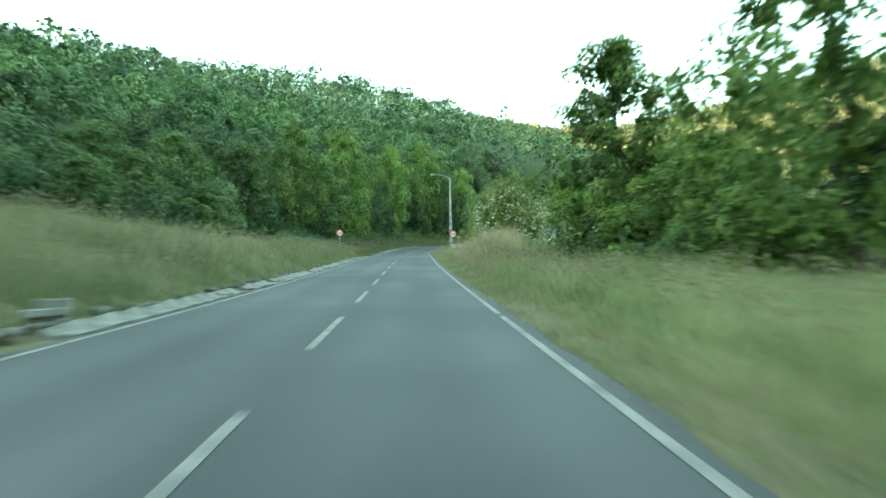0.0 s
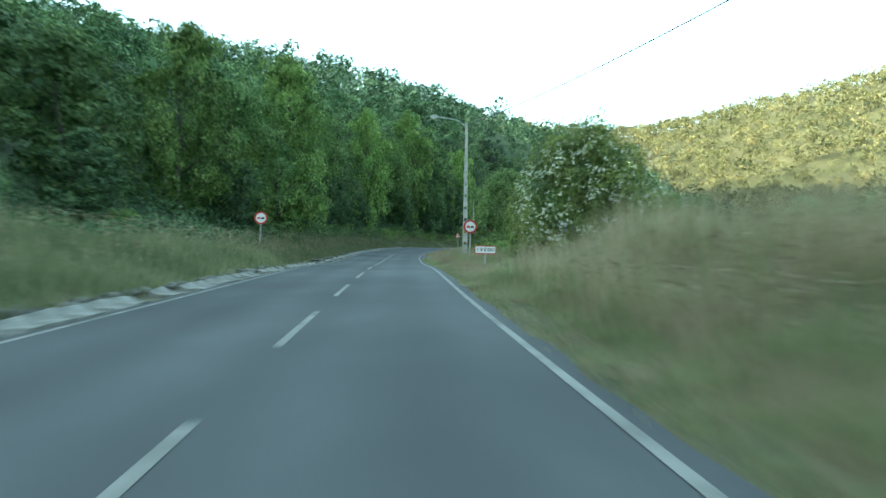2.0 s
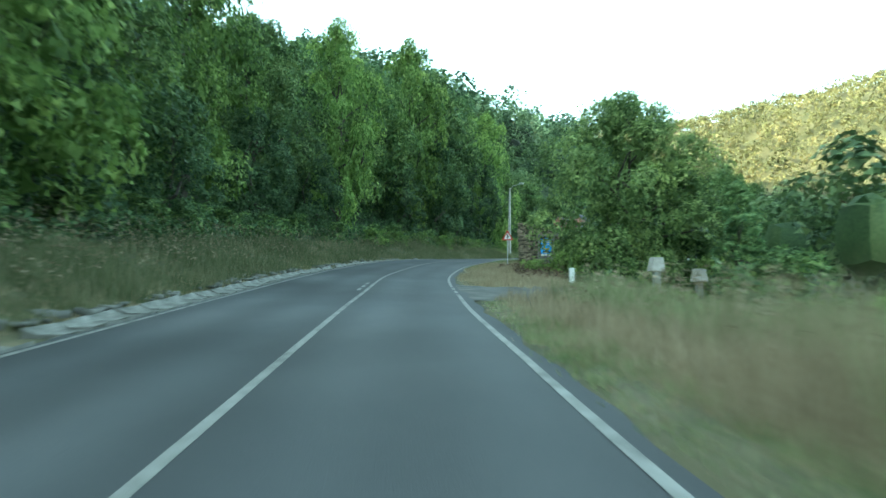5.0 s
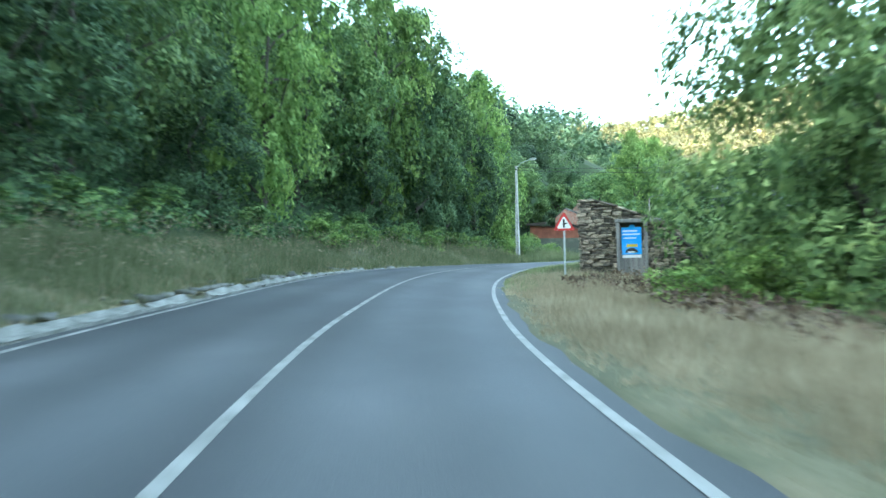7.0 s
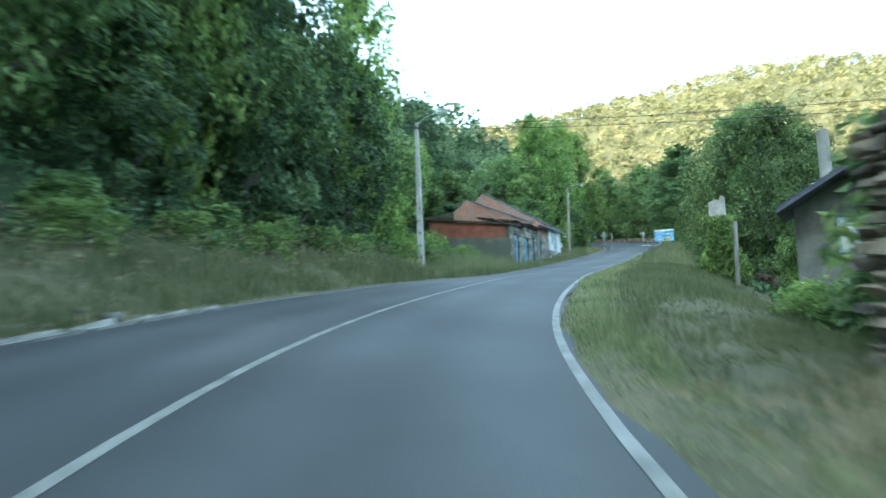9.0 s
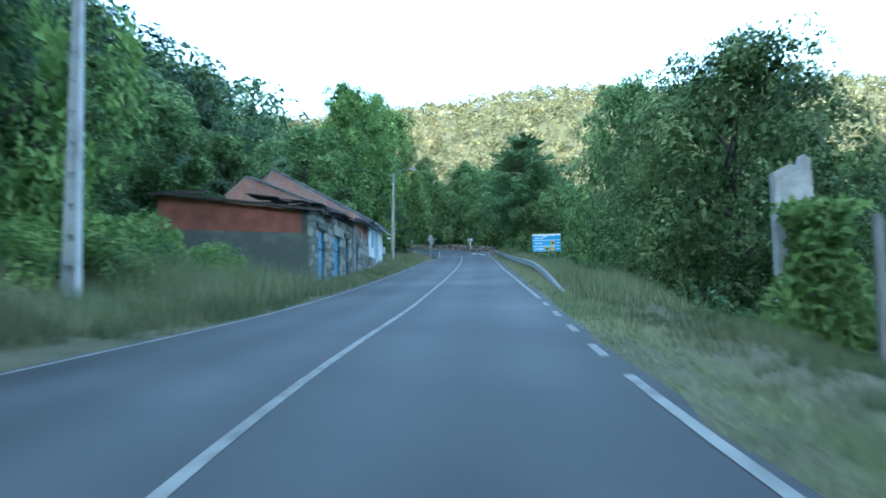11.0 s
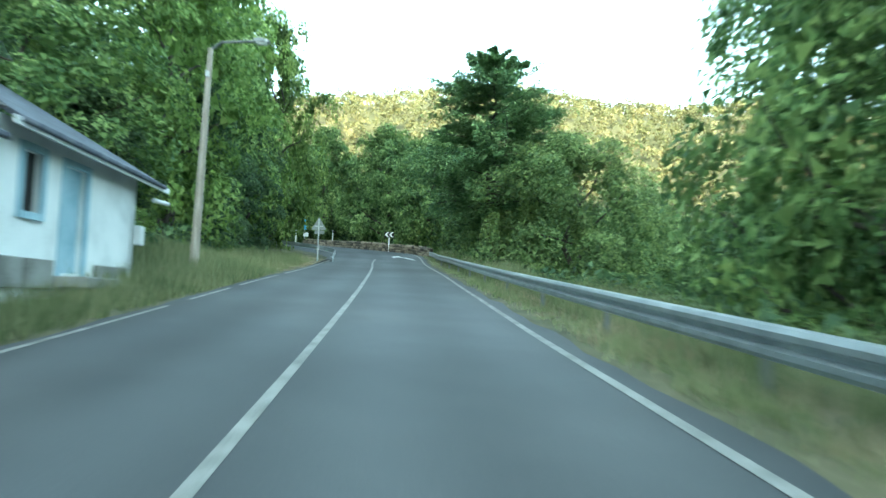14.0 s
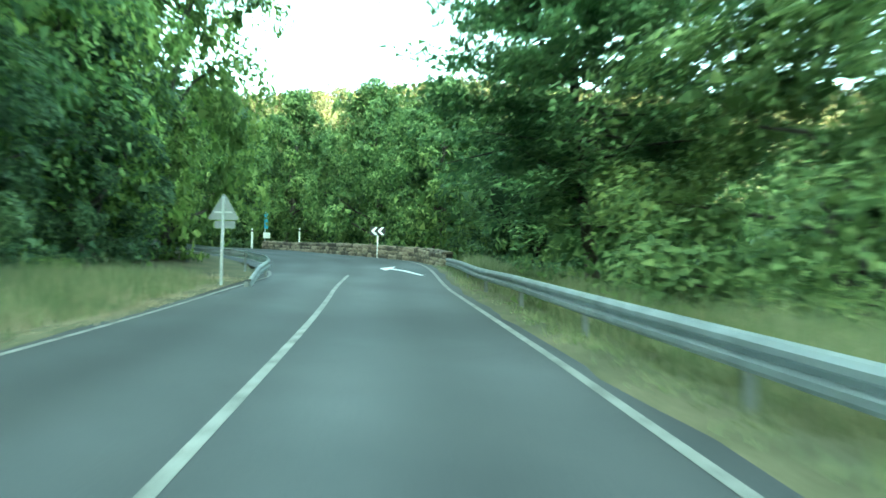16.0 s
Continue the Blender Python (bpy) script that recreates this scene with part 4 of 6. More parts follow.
# ---------- ruined brick building with a whitewashed end ----------
def brick_building():
    r = thing("roadside_building", pose(17.11, 171.08, 11.6, 0, 0, math.degrees(math.atan2(0.801, 0.598))), "derelict block and brick building with blue doors and a whitewashed end", "building")
    rng = np.random.default_rng(8)
    doors = [(1.52, 2.6, 0.3, 2.52), (4.68, 5.98, 0.5, 2.62), (7.45, 8.15, 0.6, 2.6), (10.3, 11.1, 0.8, 2.55)]

    def wall(name, x0, x1, z0, z1, y0, y1, mat, holes=(), label=""):
        def piece(a, b, c, d):
            part(name, box(bmesh.new(), ((a + b) / 2, (y0 + y1) / 2, (c + d) / 2), (b - a, y1 - y0, d - c)), mat, r, label)

        x = x0
        for a, b, c, d in sorted(holes):
            if a > x:
                piece(x, a, z0, z1)
            if c > z0:
                piece(a, b, z0, c)
            piece(a, b, d, z1)
            x = b
        piece(x, x1, z0, z1)

    JOINT = material("block_joint", [(0.055, 0.06, 0.053), (0.085, 0.09, 0.08)], 3, 0.95, 0.4, 25)
    wall("front_wall", 0.02, 10.2, -1.0, 3.3, 0.05, 0.35, JOINT, doors[:3], "dark joints of the block wall")
    wall("middle_wall", 10.2, 15.2, -0.5, 4.4, 0.05, 0.4, BRICK, [doors[3], (13.7, 14.05, 3.5, 4.1)], "red brick wall with a small slit")
    blocks = []
    for k in range(4):
        me = rock_mesh("block", 30 + k, BLOCK, 0.035, 0.014)
        for v in me.vertices:
            v.co = Vector((max(-0.49, min(0.49, v.co.x)), max(-0.5, min(0.5, v.co.y)), max(-0.49, min(0.49, v.co.z))))
        blocks.append(me)

    # courses of blocks, running up to the doors
    z = -0.9
    while z < 3.25:
        h = rng.uniform(0.27, 0.42)
        end = 15.15 if z + h < 3.15 else 10.2
        gaps = [(a, b) for a, b, c, d in doors if z < d - 0.05] + [(end, end)]
        x = 0.0
        for a, b in gaps:
            while a - x > 0.04:
                w = rng.uniform(0.35, 1.0)
                w = a - x if a - x - w < 0.3 else w
                if z < 2.9 or rng.uniform() > 0.22:
                    ob = new("block", blocks[rng.integers(4)])
                    ob.parent = r
                    ob.matrix_basis = pose(x + w / 2, 0.03 + rng.uniform(-0.012, 0.012), z + h / 2, 0, rng.uniform(-0.5, 0.5), 0) @ Matrix.Diagonal((w * 0.992, 0.12, h * 0.985, 1))
                x += w
            x = b
        z += h
    # lintels and leaves of the doors
    for a, b, c, d in doors:
        part("lintel", box(bmesh.new(), ((a + b) / 2, 0.0, d + 0.17), (b - a + 0.7, 0.22, 0.3 if b - a < 1.2 else 0.5), None, 0.02), BLOCK, r, "grey stone lintel")
        leaf = part("door", box(bmesh.new(), ((a + b) / 2, 0.12, (c - 0.4 + d) / 2), (b - a, 0.06, d - c + 0.4), None, 0.01), BLUE, r, "faded blue painted boarded door")
        for x in np.arange(a + 0.2, b, 0.22):
            part("board_joint", box(bmesh.new(), (x, 0.087, (c + d) / 2), (0.012, 0.006, d - c)), DARK, leaf)
        part("rail", box(bmesh.new(), ((a + b) / 2, 0.08, c + (d - c) * 0.62), (b - a - 0.04, 0.03, 0.06)), DARK if b - a > 1 else BLUE, leaf)
    # side wall facing the road's start
    bm = bmesh.new()
    prism(bm, [(0.05, -1.0), (6.5, -1.0), (6.5, 2.5), (0.05, 2.2)], 0.0, 0.3)
    ob = part("side_wall_lower", bm, BLOCK, r, "grey block lower side wall")
    ob.matrix_basis = pose(0.3, 0, 0, 0, 0, 90)
    bm = bmesh.new()
    prism(bm, [(0.0, 2.2), (6.5, 2.5), (6.5, 3.95), (0.0, 3.1)], 0.02, 0.24)
    ob = part("side_wall_upper", bm, HOLLOW, r, "orange-red hollow clay block upper wall")
    ob.matrix_basis = pose(0.28, 0, 0, 0, 0, 90)
    # broken lean-to roof
    tile = box(bmesh.new(), (0, 0, 0), (1, 1, 1), None, 0.06)
    slate_tile = bpy.data.meshes.new("slate_tile")
    tile.to_mesh(slate_tile)
    slate_tile.materials.append(SLATE_OLD)

    def lay(name, m):
        ob = new(name, slate_tile)
        ob.parent = r
        ob.matrix_basis = m

    def eave_line(x):
        return 3.36 + 0.04 * x - 0.16 * math.sin(math.pi * x / 5.2) ** 2 - (0.14 if 2.2 < x < 3.6 else 0)

    for k in range(24):
        x = 0.1 + 0.44 * k
        for j in range(5):
            if rng.uniform() > (0.12 if j else 0.06):
                lay("roof_slate", pose(x + rng.uniform(-0.04, 0.04), -0.18 + 0.62 * j + rng.uniform(-0.07, 0.05), eave_line(x) + 0.1 + 0.09 * j + rng.uniform(-0.02, 0.03), 8 + rng.uniform(-4, 5), rng.uniform(-5, 5), rng.uniform(-6, 6)) @ Matrix.Diagonal((rng.uniform(0.42, 0.56), 0.7, 0.035, 1)))
    for k in range(9):
        a, b = 0.05 + 1.18 * k, 0.05 + 1.18 * (k + 1)
        part("eave_beam", tube(bmesh.new(), (a, -0.1 + rng.uniform(-0.03, 0.03), eave_line(a) - 0.01), (b, -0.1, eave_line(b) - 0.01), 0.07, 0.06, 7), DARKWOOD, r, "dark rotten eave beam")
    for k in range(13):
        x = 0.4 + 0.8 * k
        part("rafter_end", box(bmesh.new(), (x, 0.3, eave_line(x) + 0.04), (0.09, 1.2, 0.1), None, 0.01), DARKWOOD, r, "dark rafter end")
    for a, b, c, d in ((2.62, 3.3, 1.15, 1.6), (6.0, 6.55, 1.15, 1.58), (8.2, 8.85, 1.68, 2.2), (11.14, 11.55, 1.85, 2.38), (4.62, 5.25, 3.02, 3.36), (12.0, 12.6, 3.05, 3.4), (3.5, 3.8, 2.0, 2.2)):
        part("pale_block", box(bmesh.new(), ((a + b) / 2, -0.03, (c + d) / 2), (b - a, 0.1, d - c), None, 0.02), PALE_BLOCK, r, "paler beige block")
    bm = bmesh.new()
    box(bm, (-0.05, 3.3, 3.6), (0.35, 7.2, 0.1), pose(0, 0, 0, 7.2, 0, 0) @ pose(0, 0.1, -0.42))
    part("verge_board", bm, DARKWOOD, r, "dark board along the side wall top")
    for k in range(5):
        part("rafter", box(bmesh.new(), (0.6 + 0.5 * k, 6.0 + 0.2 * k, 4.1 + 0.1 * k), (0.12, 2.4, 0.1)), DARKWOOD, r, "collapsed dark rafter")

    def gable(x, yaw, eave, reach, apex, back, back_z):
        """A brick gable standing askew to the front, with dark verge tiles along its top."""
        m = pose(x, 0, 0, 0, 0, yaw)
        bm = bmesh.new()
        prism(bm, [(0.1, 0.0), (back, 0.0), (back, back_z), (reach, apex), (0.1, eave)], 0.0, 0.3)
        part("brick_gable", bm, BRICK, r, "weathered red brick gable with broken plaster").matrix_basis = m
        k = (apex - eave) / reach
        bm = bmesh.new()
        prism(bm, [(-0.3, eave - k * 0.3), (reach, apex), (back, back_z), (back, back_z + 0.05), (reach, apex + 0.05), (-0.3, eave - k * 0.3 + 0.05)], -0.03, 0.32)
        part("verge_mortar", bm, CONCRETE, r, "thin grey mortar bed under the edge tiles").matrix_basis = m
        for u0, z0, u1, z1 in ((-0.4, eave - 0.4 * k, reach, apex), (reach, apex, back, back_z)):
            n = int(math.hypot(u1 - u0, z1 - z0) / 0.3)
            for i in range(n):
                f = (i + 0.5) / n
                lay("verge_tile", m @ pose(u0 + (u1 - u0) * f, 0.12 + rng.uniform(-0.05, 0.03), z0 + (z1 - z0) * f + 0.085 + rng.uniform(-0.015, 0.02), 0, -math.degrees(math.atan2(z1 - z0, u1 - u0)) + rng.uniform(-4, 6), 0) @ Matrix.Diagonal((rng.uniform(0.3, 0.42), 0.46, 0.05, 1)))
        for i in range(9):
            u = rng.uniform(0.1, 0.9) * reach
            ob = new("loose_tile", ROCKS[i % 6])
            ob.parent = r
            ob.matrix_basis = m @ pose(u, -0.02, eave + k * u - 0.03, 0, -math.degrees(math.atan(k)), 0) @ Matrix.Diagonal((rng.uniform(0.25, 0.6), 0.2, 0.09, 1))

    gable(11.1, 53.6, 4.05, 10.9, 8.0, 13.5, 7.0)
    gable(15.5, 50.6, 4.55, 10.9, 9.4, 14.0, 8.2)

    def roof(name, x0, x1, eave, r0, r1, depth, ridge):
        bm = bmesh.new()
        k = (ridge - eave) / depth
        low = [(x0 - 0.35, -0.45, eave - 0.45 * k), (x1 - 0.35, -0.45, eave - 0.45 * k), (r1, depth, ridge), (r0, depth, ridge)]
        a = [bm.verts.new((x, y, z + 0.02)) for x, y, z in low]
        b = [bm.verts.new((x, y, z + 0.13)) for x, y, z in low]
        bm.faces.new(list(reversed(a)))
        bm.faces.new(b)
        for i in range(4):
            bm.faces.new((a[i], a[(i + 1) % 4], b[(i + 1) % 4], b[i]))
        part(name, bm, SLATE, r, "dark slate roof")
        for i in range(int((x1 - x0) / 0.45)):
            part("eave_tile", box(bmesh.new(), (x0 + 0.45 * i, -0.48, eave - 0.45 * k + 0.06), (0.42, 0.14, 0.1), None, 0.02), SLATE, r)

    roof("roof_near", 11.4, 15.7, 4.1, 17.8, 22.2, 8.6, 7.8)
    roof("roof_far", 15.8, 22.7, 4.55, 22.6, 28.5, 8.4, 9.2)
    part("cement_pilaster", box(bmesh.new(), (9.75, -0.04, 1.9), (0.5, 0.1, 3.3), None, 0.02), CONCRETE, r, "grey cement strip between two doors")
    wall("base_wall", 15.2, 21.7, -1.0, 0.62, 0.03, 0.4, BLOCK, (), "grey block footing")
    # whitewashed end
    wall("white_wall", 15.2, 21.7, 0.6, 4.5, 0.0, 0.4, RENDER_W, [(16.55, 17.2, 2.95, 4.08), (18.05, 18.98, 1.9, 4.08)], "flaking whitewashed wall")
    bm = bmesh.new()
    prism(bm, [(0.0, 0.5), (8.0, 0.5), (8.0, 4.6), (0.0, 4.5)], 0.0, 0.35)
    ob = part("end_wall", bm, RENDER_W, r)
    ob.matrix_basis = pose(21.7, 0, 0, 0, 0, 90)
    for a, b, c, d in ((16.55, 17.2, 2.95, 4.08), (18.05, 18.98, 1.9, 4.08)):
        bm = bmesh.new()
        for x in (a - 0.06, b + 0.06):
            box(bm, (x, -0.01, (c + d) / 2), (0.14, 0.06, d - c + 0.24))
        box(bm, ((a + b) / 2, -0.01, d + 0.06), (b - a, 0.06, 0.13))
        if c > 2.5:
            box(bm, ((a + b) / 2, -0.02, c - 0.06), (b - a, 0.09, 0.13))
        part("window_surround" if c > 2.5 else "door_surround", bm, PALEBLUE, r, "pale blue painted surround")
        part("window_pane" if c > 2.5 else "plank_door", box(bmesh.new(), ((a + b) / 2, 0.16, (c + d) / 2), (b - a, 0.05, d - c)), DARK if c > 2.5 else PALEBLUE, r, "dark window pane" if c > 2.5 else "dull blue-grey plank door")
    for x, w in ((15.9, 1.4), (17.2, 0.9), (20.3, 1.5)):
        part("grey_plinth", box(bmesh.new(), (x, -0.06, 1.85), (w, 0.12, 0.55), None, 0.02), CONCRETE, r, "grey cement patch at the wall's foot")
    part("door_step", box(bmesh.new(), (18.45, -0.4, 1.72), (1.6, 0.7, 0.22), None, 0.02), CONCRETE, r)
    part("meter_box", box(bmesh.new(), (21.82, -0.02, 3.0), (0.3, 0.3, 0.5), None, 0.02), WHITE, r, "white meter box")
    part("fascia", box(bmesh.new(), (19.1, -0.44, 4.32), (7.3, 0.05, 0.14)), RENDER_W, r, "white painted eave board")
    part("gutter_spout", tube(bmesh.new(), (21.9, -0.35, 3.95), (22.6, -0.5, 3.95), 0.06), WHITE, r)


brick_building()


# ---------- parapet along the outside of the bend ----------
def parapet():
    pts = [Vector((56.3, 207.6, 16.2)), Vector((58.26, 211.3, 16.69)), Vector((59.7, 217.5, 17.28)), Vector((61.0, 225.0, 17.95)), Vector((62.2, 232.0, 18.5)), Vector((63.1, 238.4, 19.08))]
    r = thing("stone_parapet", Matrix.Identity(4), "low mossy stone parapet along the outside of the bend", "wall")
    rng = np.random.default_rng(12)
    bm = bmesh.new()
    low, high = 0.9, 0.68
    for a, b in zip(pts, pts[1:]):
        t = (b - a)
        t.z = 0
        n = Vector((t.y, -t.x, 0)).normalized()
        v = [bm.verts.new(p + n * o + Vector((0, 0, z))) for p in (a, b) for o, z in ((0.02, -low), (0.36, -low), (0.36, high - 0.05), (0.02, high - 0.05))]
        for i in range(4):
            bm.faces.new((v[i], v[(i + 1) % 4], v[4 + (i + 1) % 4], v[4 + i]))
    part("core", bm, MORTAR, r)
    for a, b in zip(pts, pts[1:]):
        length, t = (b - a).length, (b - a).normalized()
        turn = math.degrees(math.atan2(t.y, t.x))
        z = -0.45
        while z < high - 0.12:
            h = rng.uniform(0.17, 0.27)
            x = 0.0
            while x < length:
                w = rng.uniform(0.35, 0.8)
                p = a + t * min(length, x + w / 2)
                ob = new("stone", ROCKS[rng.integers(6)])
                ob.parent = r
                ob.matrix_basis = pose(p.x, p.y, p.z + z + h / 2, 0, -4.5, turn) @ Matrix.Diagonal((w, 0.2, h, 1))
                x += w + 0.02
            z += h + 0.01
        x = 0.0
        while x < length - 0.2:
            w = rng.uniform(0.7, 1.1)
            p = a + t * (x + w / 2)
            n = Vector((t.y, -t.x, 0)).normalized()
            ob = new("coping_stone", ROCKS[rng.integers(6)])
            ob.parent = r
            ob.matrix_basis = pose(p.x + n.x * 0.18, p.y + n.y * 0.18, p.z + high, 0, -4.5, turn) @ Matrix.Diagonal((w, 0.5, 0.13, 1))
            x += w + 0.02


parapet()


def marker_post(x, y, z0, z1, label, w=0.1, band=0.12):
    """A slim post from the ground at z0 to its top at z1."""
    h = z1 - z0
    r = thing("marker_post", pose(x, y, z0), label, "marker post")
    part("post", box(bmesh.new(), (0, 0, h / 2 - 0.4), (w, w, h + 0.8), None, 0.01), WHITE, r)
    part("dark_band", box(bmesh.new(), (0, 0, h - 0.22), (w + 0.01, w + 0.01, band)), BLACK, r, "dark band below the top")
    return r


marker_post(62.45, 231.1, 18.3, 20.3, "slim white marker post behind the parapet")
marker_post(62.5, 239.4, 19.1, 20.9, "slim white marker post past the parapet's end", 0.14)
r = thing("plate_pole", pose(64.0, 240.0, 19.0), "tall thin pole with a narrow blue plate and white box", "road sign")
part("pole", tube(bmesh.new(), (0, 0, -1.0), (0, 0, 3.6), 0.05, 0.05, 10), ZINC, r)
part("blue_plate", box(bmesh.new(), (0.05, -0.07, 2.75), (0.36, 0.03, 1.4), None, 0.01), BOARD, r, "narrow blue plate")
part("white_box", box(bmesh.new(), (0.1, -0.12, 1.45), (0.6, 0.2, 0.5), None, 0.02), WHITE, r, "white box low on the pole")


# ---------- gate, marker and pull-off ----------
def gate_pillar(m, label):
    r = thing("gate_pillar", m, label, "gate pillar", "gate pillars")
    part("shaft", box(bmesh.new(), (0, 0, 1.1), (0.34, 0.34, 3.1), None, 0.03), CONCRETE, r, "grey shaft")
    part("white_base", box(bmesh.new(), (0, -0.02, 0.35), (0.44, 0.44, 0.8), None, 0.02), RENDER_W, r, "whitewashed foot")
    part("cap", prism(bmesh.new(), [(-0.36, 0), (0.36, 0), (0.24, 0.68), (-0.24, 0.68)], -0.3, 0.3), POLE, r, "pale tapered cap block").location = (0, 0, 2.4)


gate_pillar(spot(8.5, 113.2, 0.0, 0), "cream gate pillar with a tapered cap and white foot")
gate_pillar(spot(11.4, 114.8, 0.0, 0), "cream gate pillar half hidden by shrubs")
r = thing("road_marker", place(105.0, 7.4, 0, 20), "white rectangular road marker plate on a grey post", "road marker")
post(r, 0.75, 0.1, GREYWOOD)
part("plate", prism(bmesh.new(), rounded(0.2, 0.55, 0.04), -0.04, 0.02), WHITE, r, "white plate").location = (0, 0, 0.62)


def flat_patch(name, corners, mat, lift, label, category, n=10):
    """A four-cornered patch laid over the ground; corners as metres along and beside the road."""
    a, b, c, d = [np.array(q, float) for q in corners]
    v, f = [], []
    for i in range(n + 1):
        for j in range(n + 1):
            u, w = i / n, j / n
            q = (a * (1 - u) + b * u) * (1 - w) + (d * (1 - u) + c * u) * w
            q = q + np.array([0.3 * math.sin(j * 1.9), 0.0])
            v.append(place(q[0], q[1], lift + 0.05 * min(1, w * 4)).translation[:])
    for i in range(n):
        for j in range(n):
            k = i * (n + 1) + j
            f.append((k, k + 1, k + n + 2, k + n + 1))
    return tagged(arrays(name, np.array(v), np.array(f), mat), label, category, "", "structure")


flat_patch("pull_off", [(99.4, 3.2), (107.0, 3.2), (109.5, 11.0), (101.5, 11.5)], GRAVEL, -0.012, "worn grey gravel and broken asphalt of a side entrance", "pavement", 26)


# ---------- gutter along the left ----------
def gutter():
    r = thing("gutter", Matrix.Identity(4), "broken pale concrete gutter slabs along the road edge", "gutter")
    r["kind"] = "structure"
    rng = np.random.default_rng(3)
    metas = []
    for k in range(5):
        bm = bmesh.new()
        prism(bm, [(-0.5, -0.25), (0.5, -0.25), (0.5, 0.02), (0.2, -0.05), (-0.25, -0.03), (-0.5, 0.05)], -0.49, 0.49)
        for v in bm.verts:
            v.co += Vector(rng.normal(0, 0.02, 3))
        me = bpy.data.meshes.new("gutter_slab")
        bm.to_mesh(me)
        bm.free()
        me.materials.append(GUTTER)
        metas.append(me)
    s = -6.0
    while s < 141:
        w = rng.uniform(0.9, 1.3)
        width = float(np.interp(s, [0, 20, 60, 100, 130, 141], [0.8, 0.95, 0.95, 0.85, 0.6, 0.35]))
        if not (8.5 < s < 11.2) and rng.uniform() > 0.07:
            p, fx, fy, fall = on_line(s)
            grade = float(on_line(s + 0.6)[0][0, 2] - on_line(s - 0.6)[0][0, 2]) / 1.2
            d = -3.68 - width / 2 + rng.uniform(-0.03, 0.03)
            ob = new("gutter_slab", metas[rng.integers(5)])
            ob.parent = r
            turn = math.degrees(math.atan2(-fx[0], fy[0]))
            ob.matrix_basis = pose(p[0, 0] + d * fy[0], p[0, 1] - d * fx[0], p[0, 2] - math.tan(radians(fall[0])) * d + 0.015, math.degrees(math.atan(grade)), rng.uniform(-0.8, 0.8), turn + rng.uniform(-0.8, 0.8)) @ Matrix.Diagonal((width, w * 1.015, 1, 1))
        s += w
    root = thing("gutter_rubble", Matrix.Identity(4), "loose pale stones and rubble along the gutter", "stones")
    root["kind"] = "stuff"
    v, f = [], []
    cube = np.array([(x, y, z) for x in (-0.5, 0.5) for y in (-0.5, 0.5) for z in (-0.5, 0.5)], float)
    cf = np.array([(0, 1, 3, 2), (4, 6, 7, 5), (0, 4, 5, 1), (2, 3, 7, 6), (0, 2, 6, 4), (1, 5, 7, 3)])
    for k in range(420):
        s = rng.uniform(2, 140)
        d = -4.75 - abs(rng.normal(0, 0.35))
        size = rng.uniform(0.06, 0.32)
        m = np.array(place(s, d, 0.04, rng.uniform(0, 360)))
        c = cube * np.array([size * rng.uniform(0.8, 1.8), size, size * rng.uniform(0.3, 0.6)]) + rng.normal(0, 0.02, (8, 3))
        v.append(c @ m[:3, :3].T + m[:3, 3])
        f.append(cf + 8 * k)
    ob = arrays("rubble", np.concatenate(v), np.concatenate(f), GUTTER, root)
    r2 = thing("culvert_box", place(11.5, -5.6, -0.28, 0), "grey concrete culvert head with a dark opening", "culvert")
    for c, z in (((0, 0.7, 0.2), (1.3, 0.16, 0.7)), ((-0.6, 0, 0.15), (0.16, 1.3, 0.6)), ((0.55, 0.1, 0.32), (0.2, 1.2, 0.14))):
        part("slab", box(bmesh.new(), c, z, None, 0.02), GUTTER, r2)
    # solid near-black block, its colour standing in for shade inside the culvert
    part("opening", box(bmesh.new(), (0, 0, 0.02), (1.0, 1.2, 0.2)), DARK, r2)
    r3 = thing("drain_inlet", place(84.0, -4.75, -0.06, 0), "small dark stone drain inlet beside the gutter", "drain")
    part("surround", box(bmesh.new(), (0, 0.28, 0.14), (0.8, 0.16, 0.4), None, 0.02), CONCRETE, r3)
    # another near-black block in place of the shaded drain hole
    part("opening", box(bmesh.new(), (0, 0.1, 0.12), (0.55, 0.24, 0.26)), DARK, r3)


gutter()


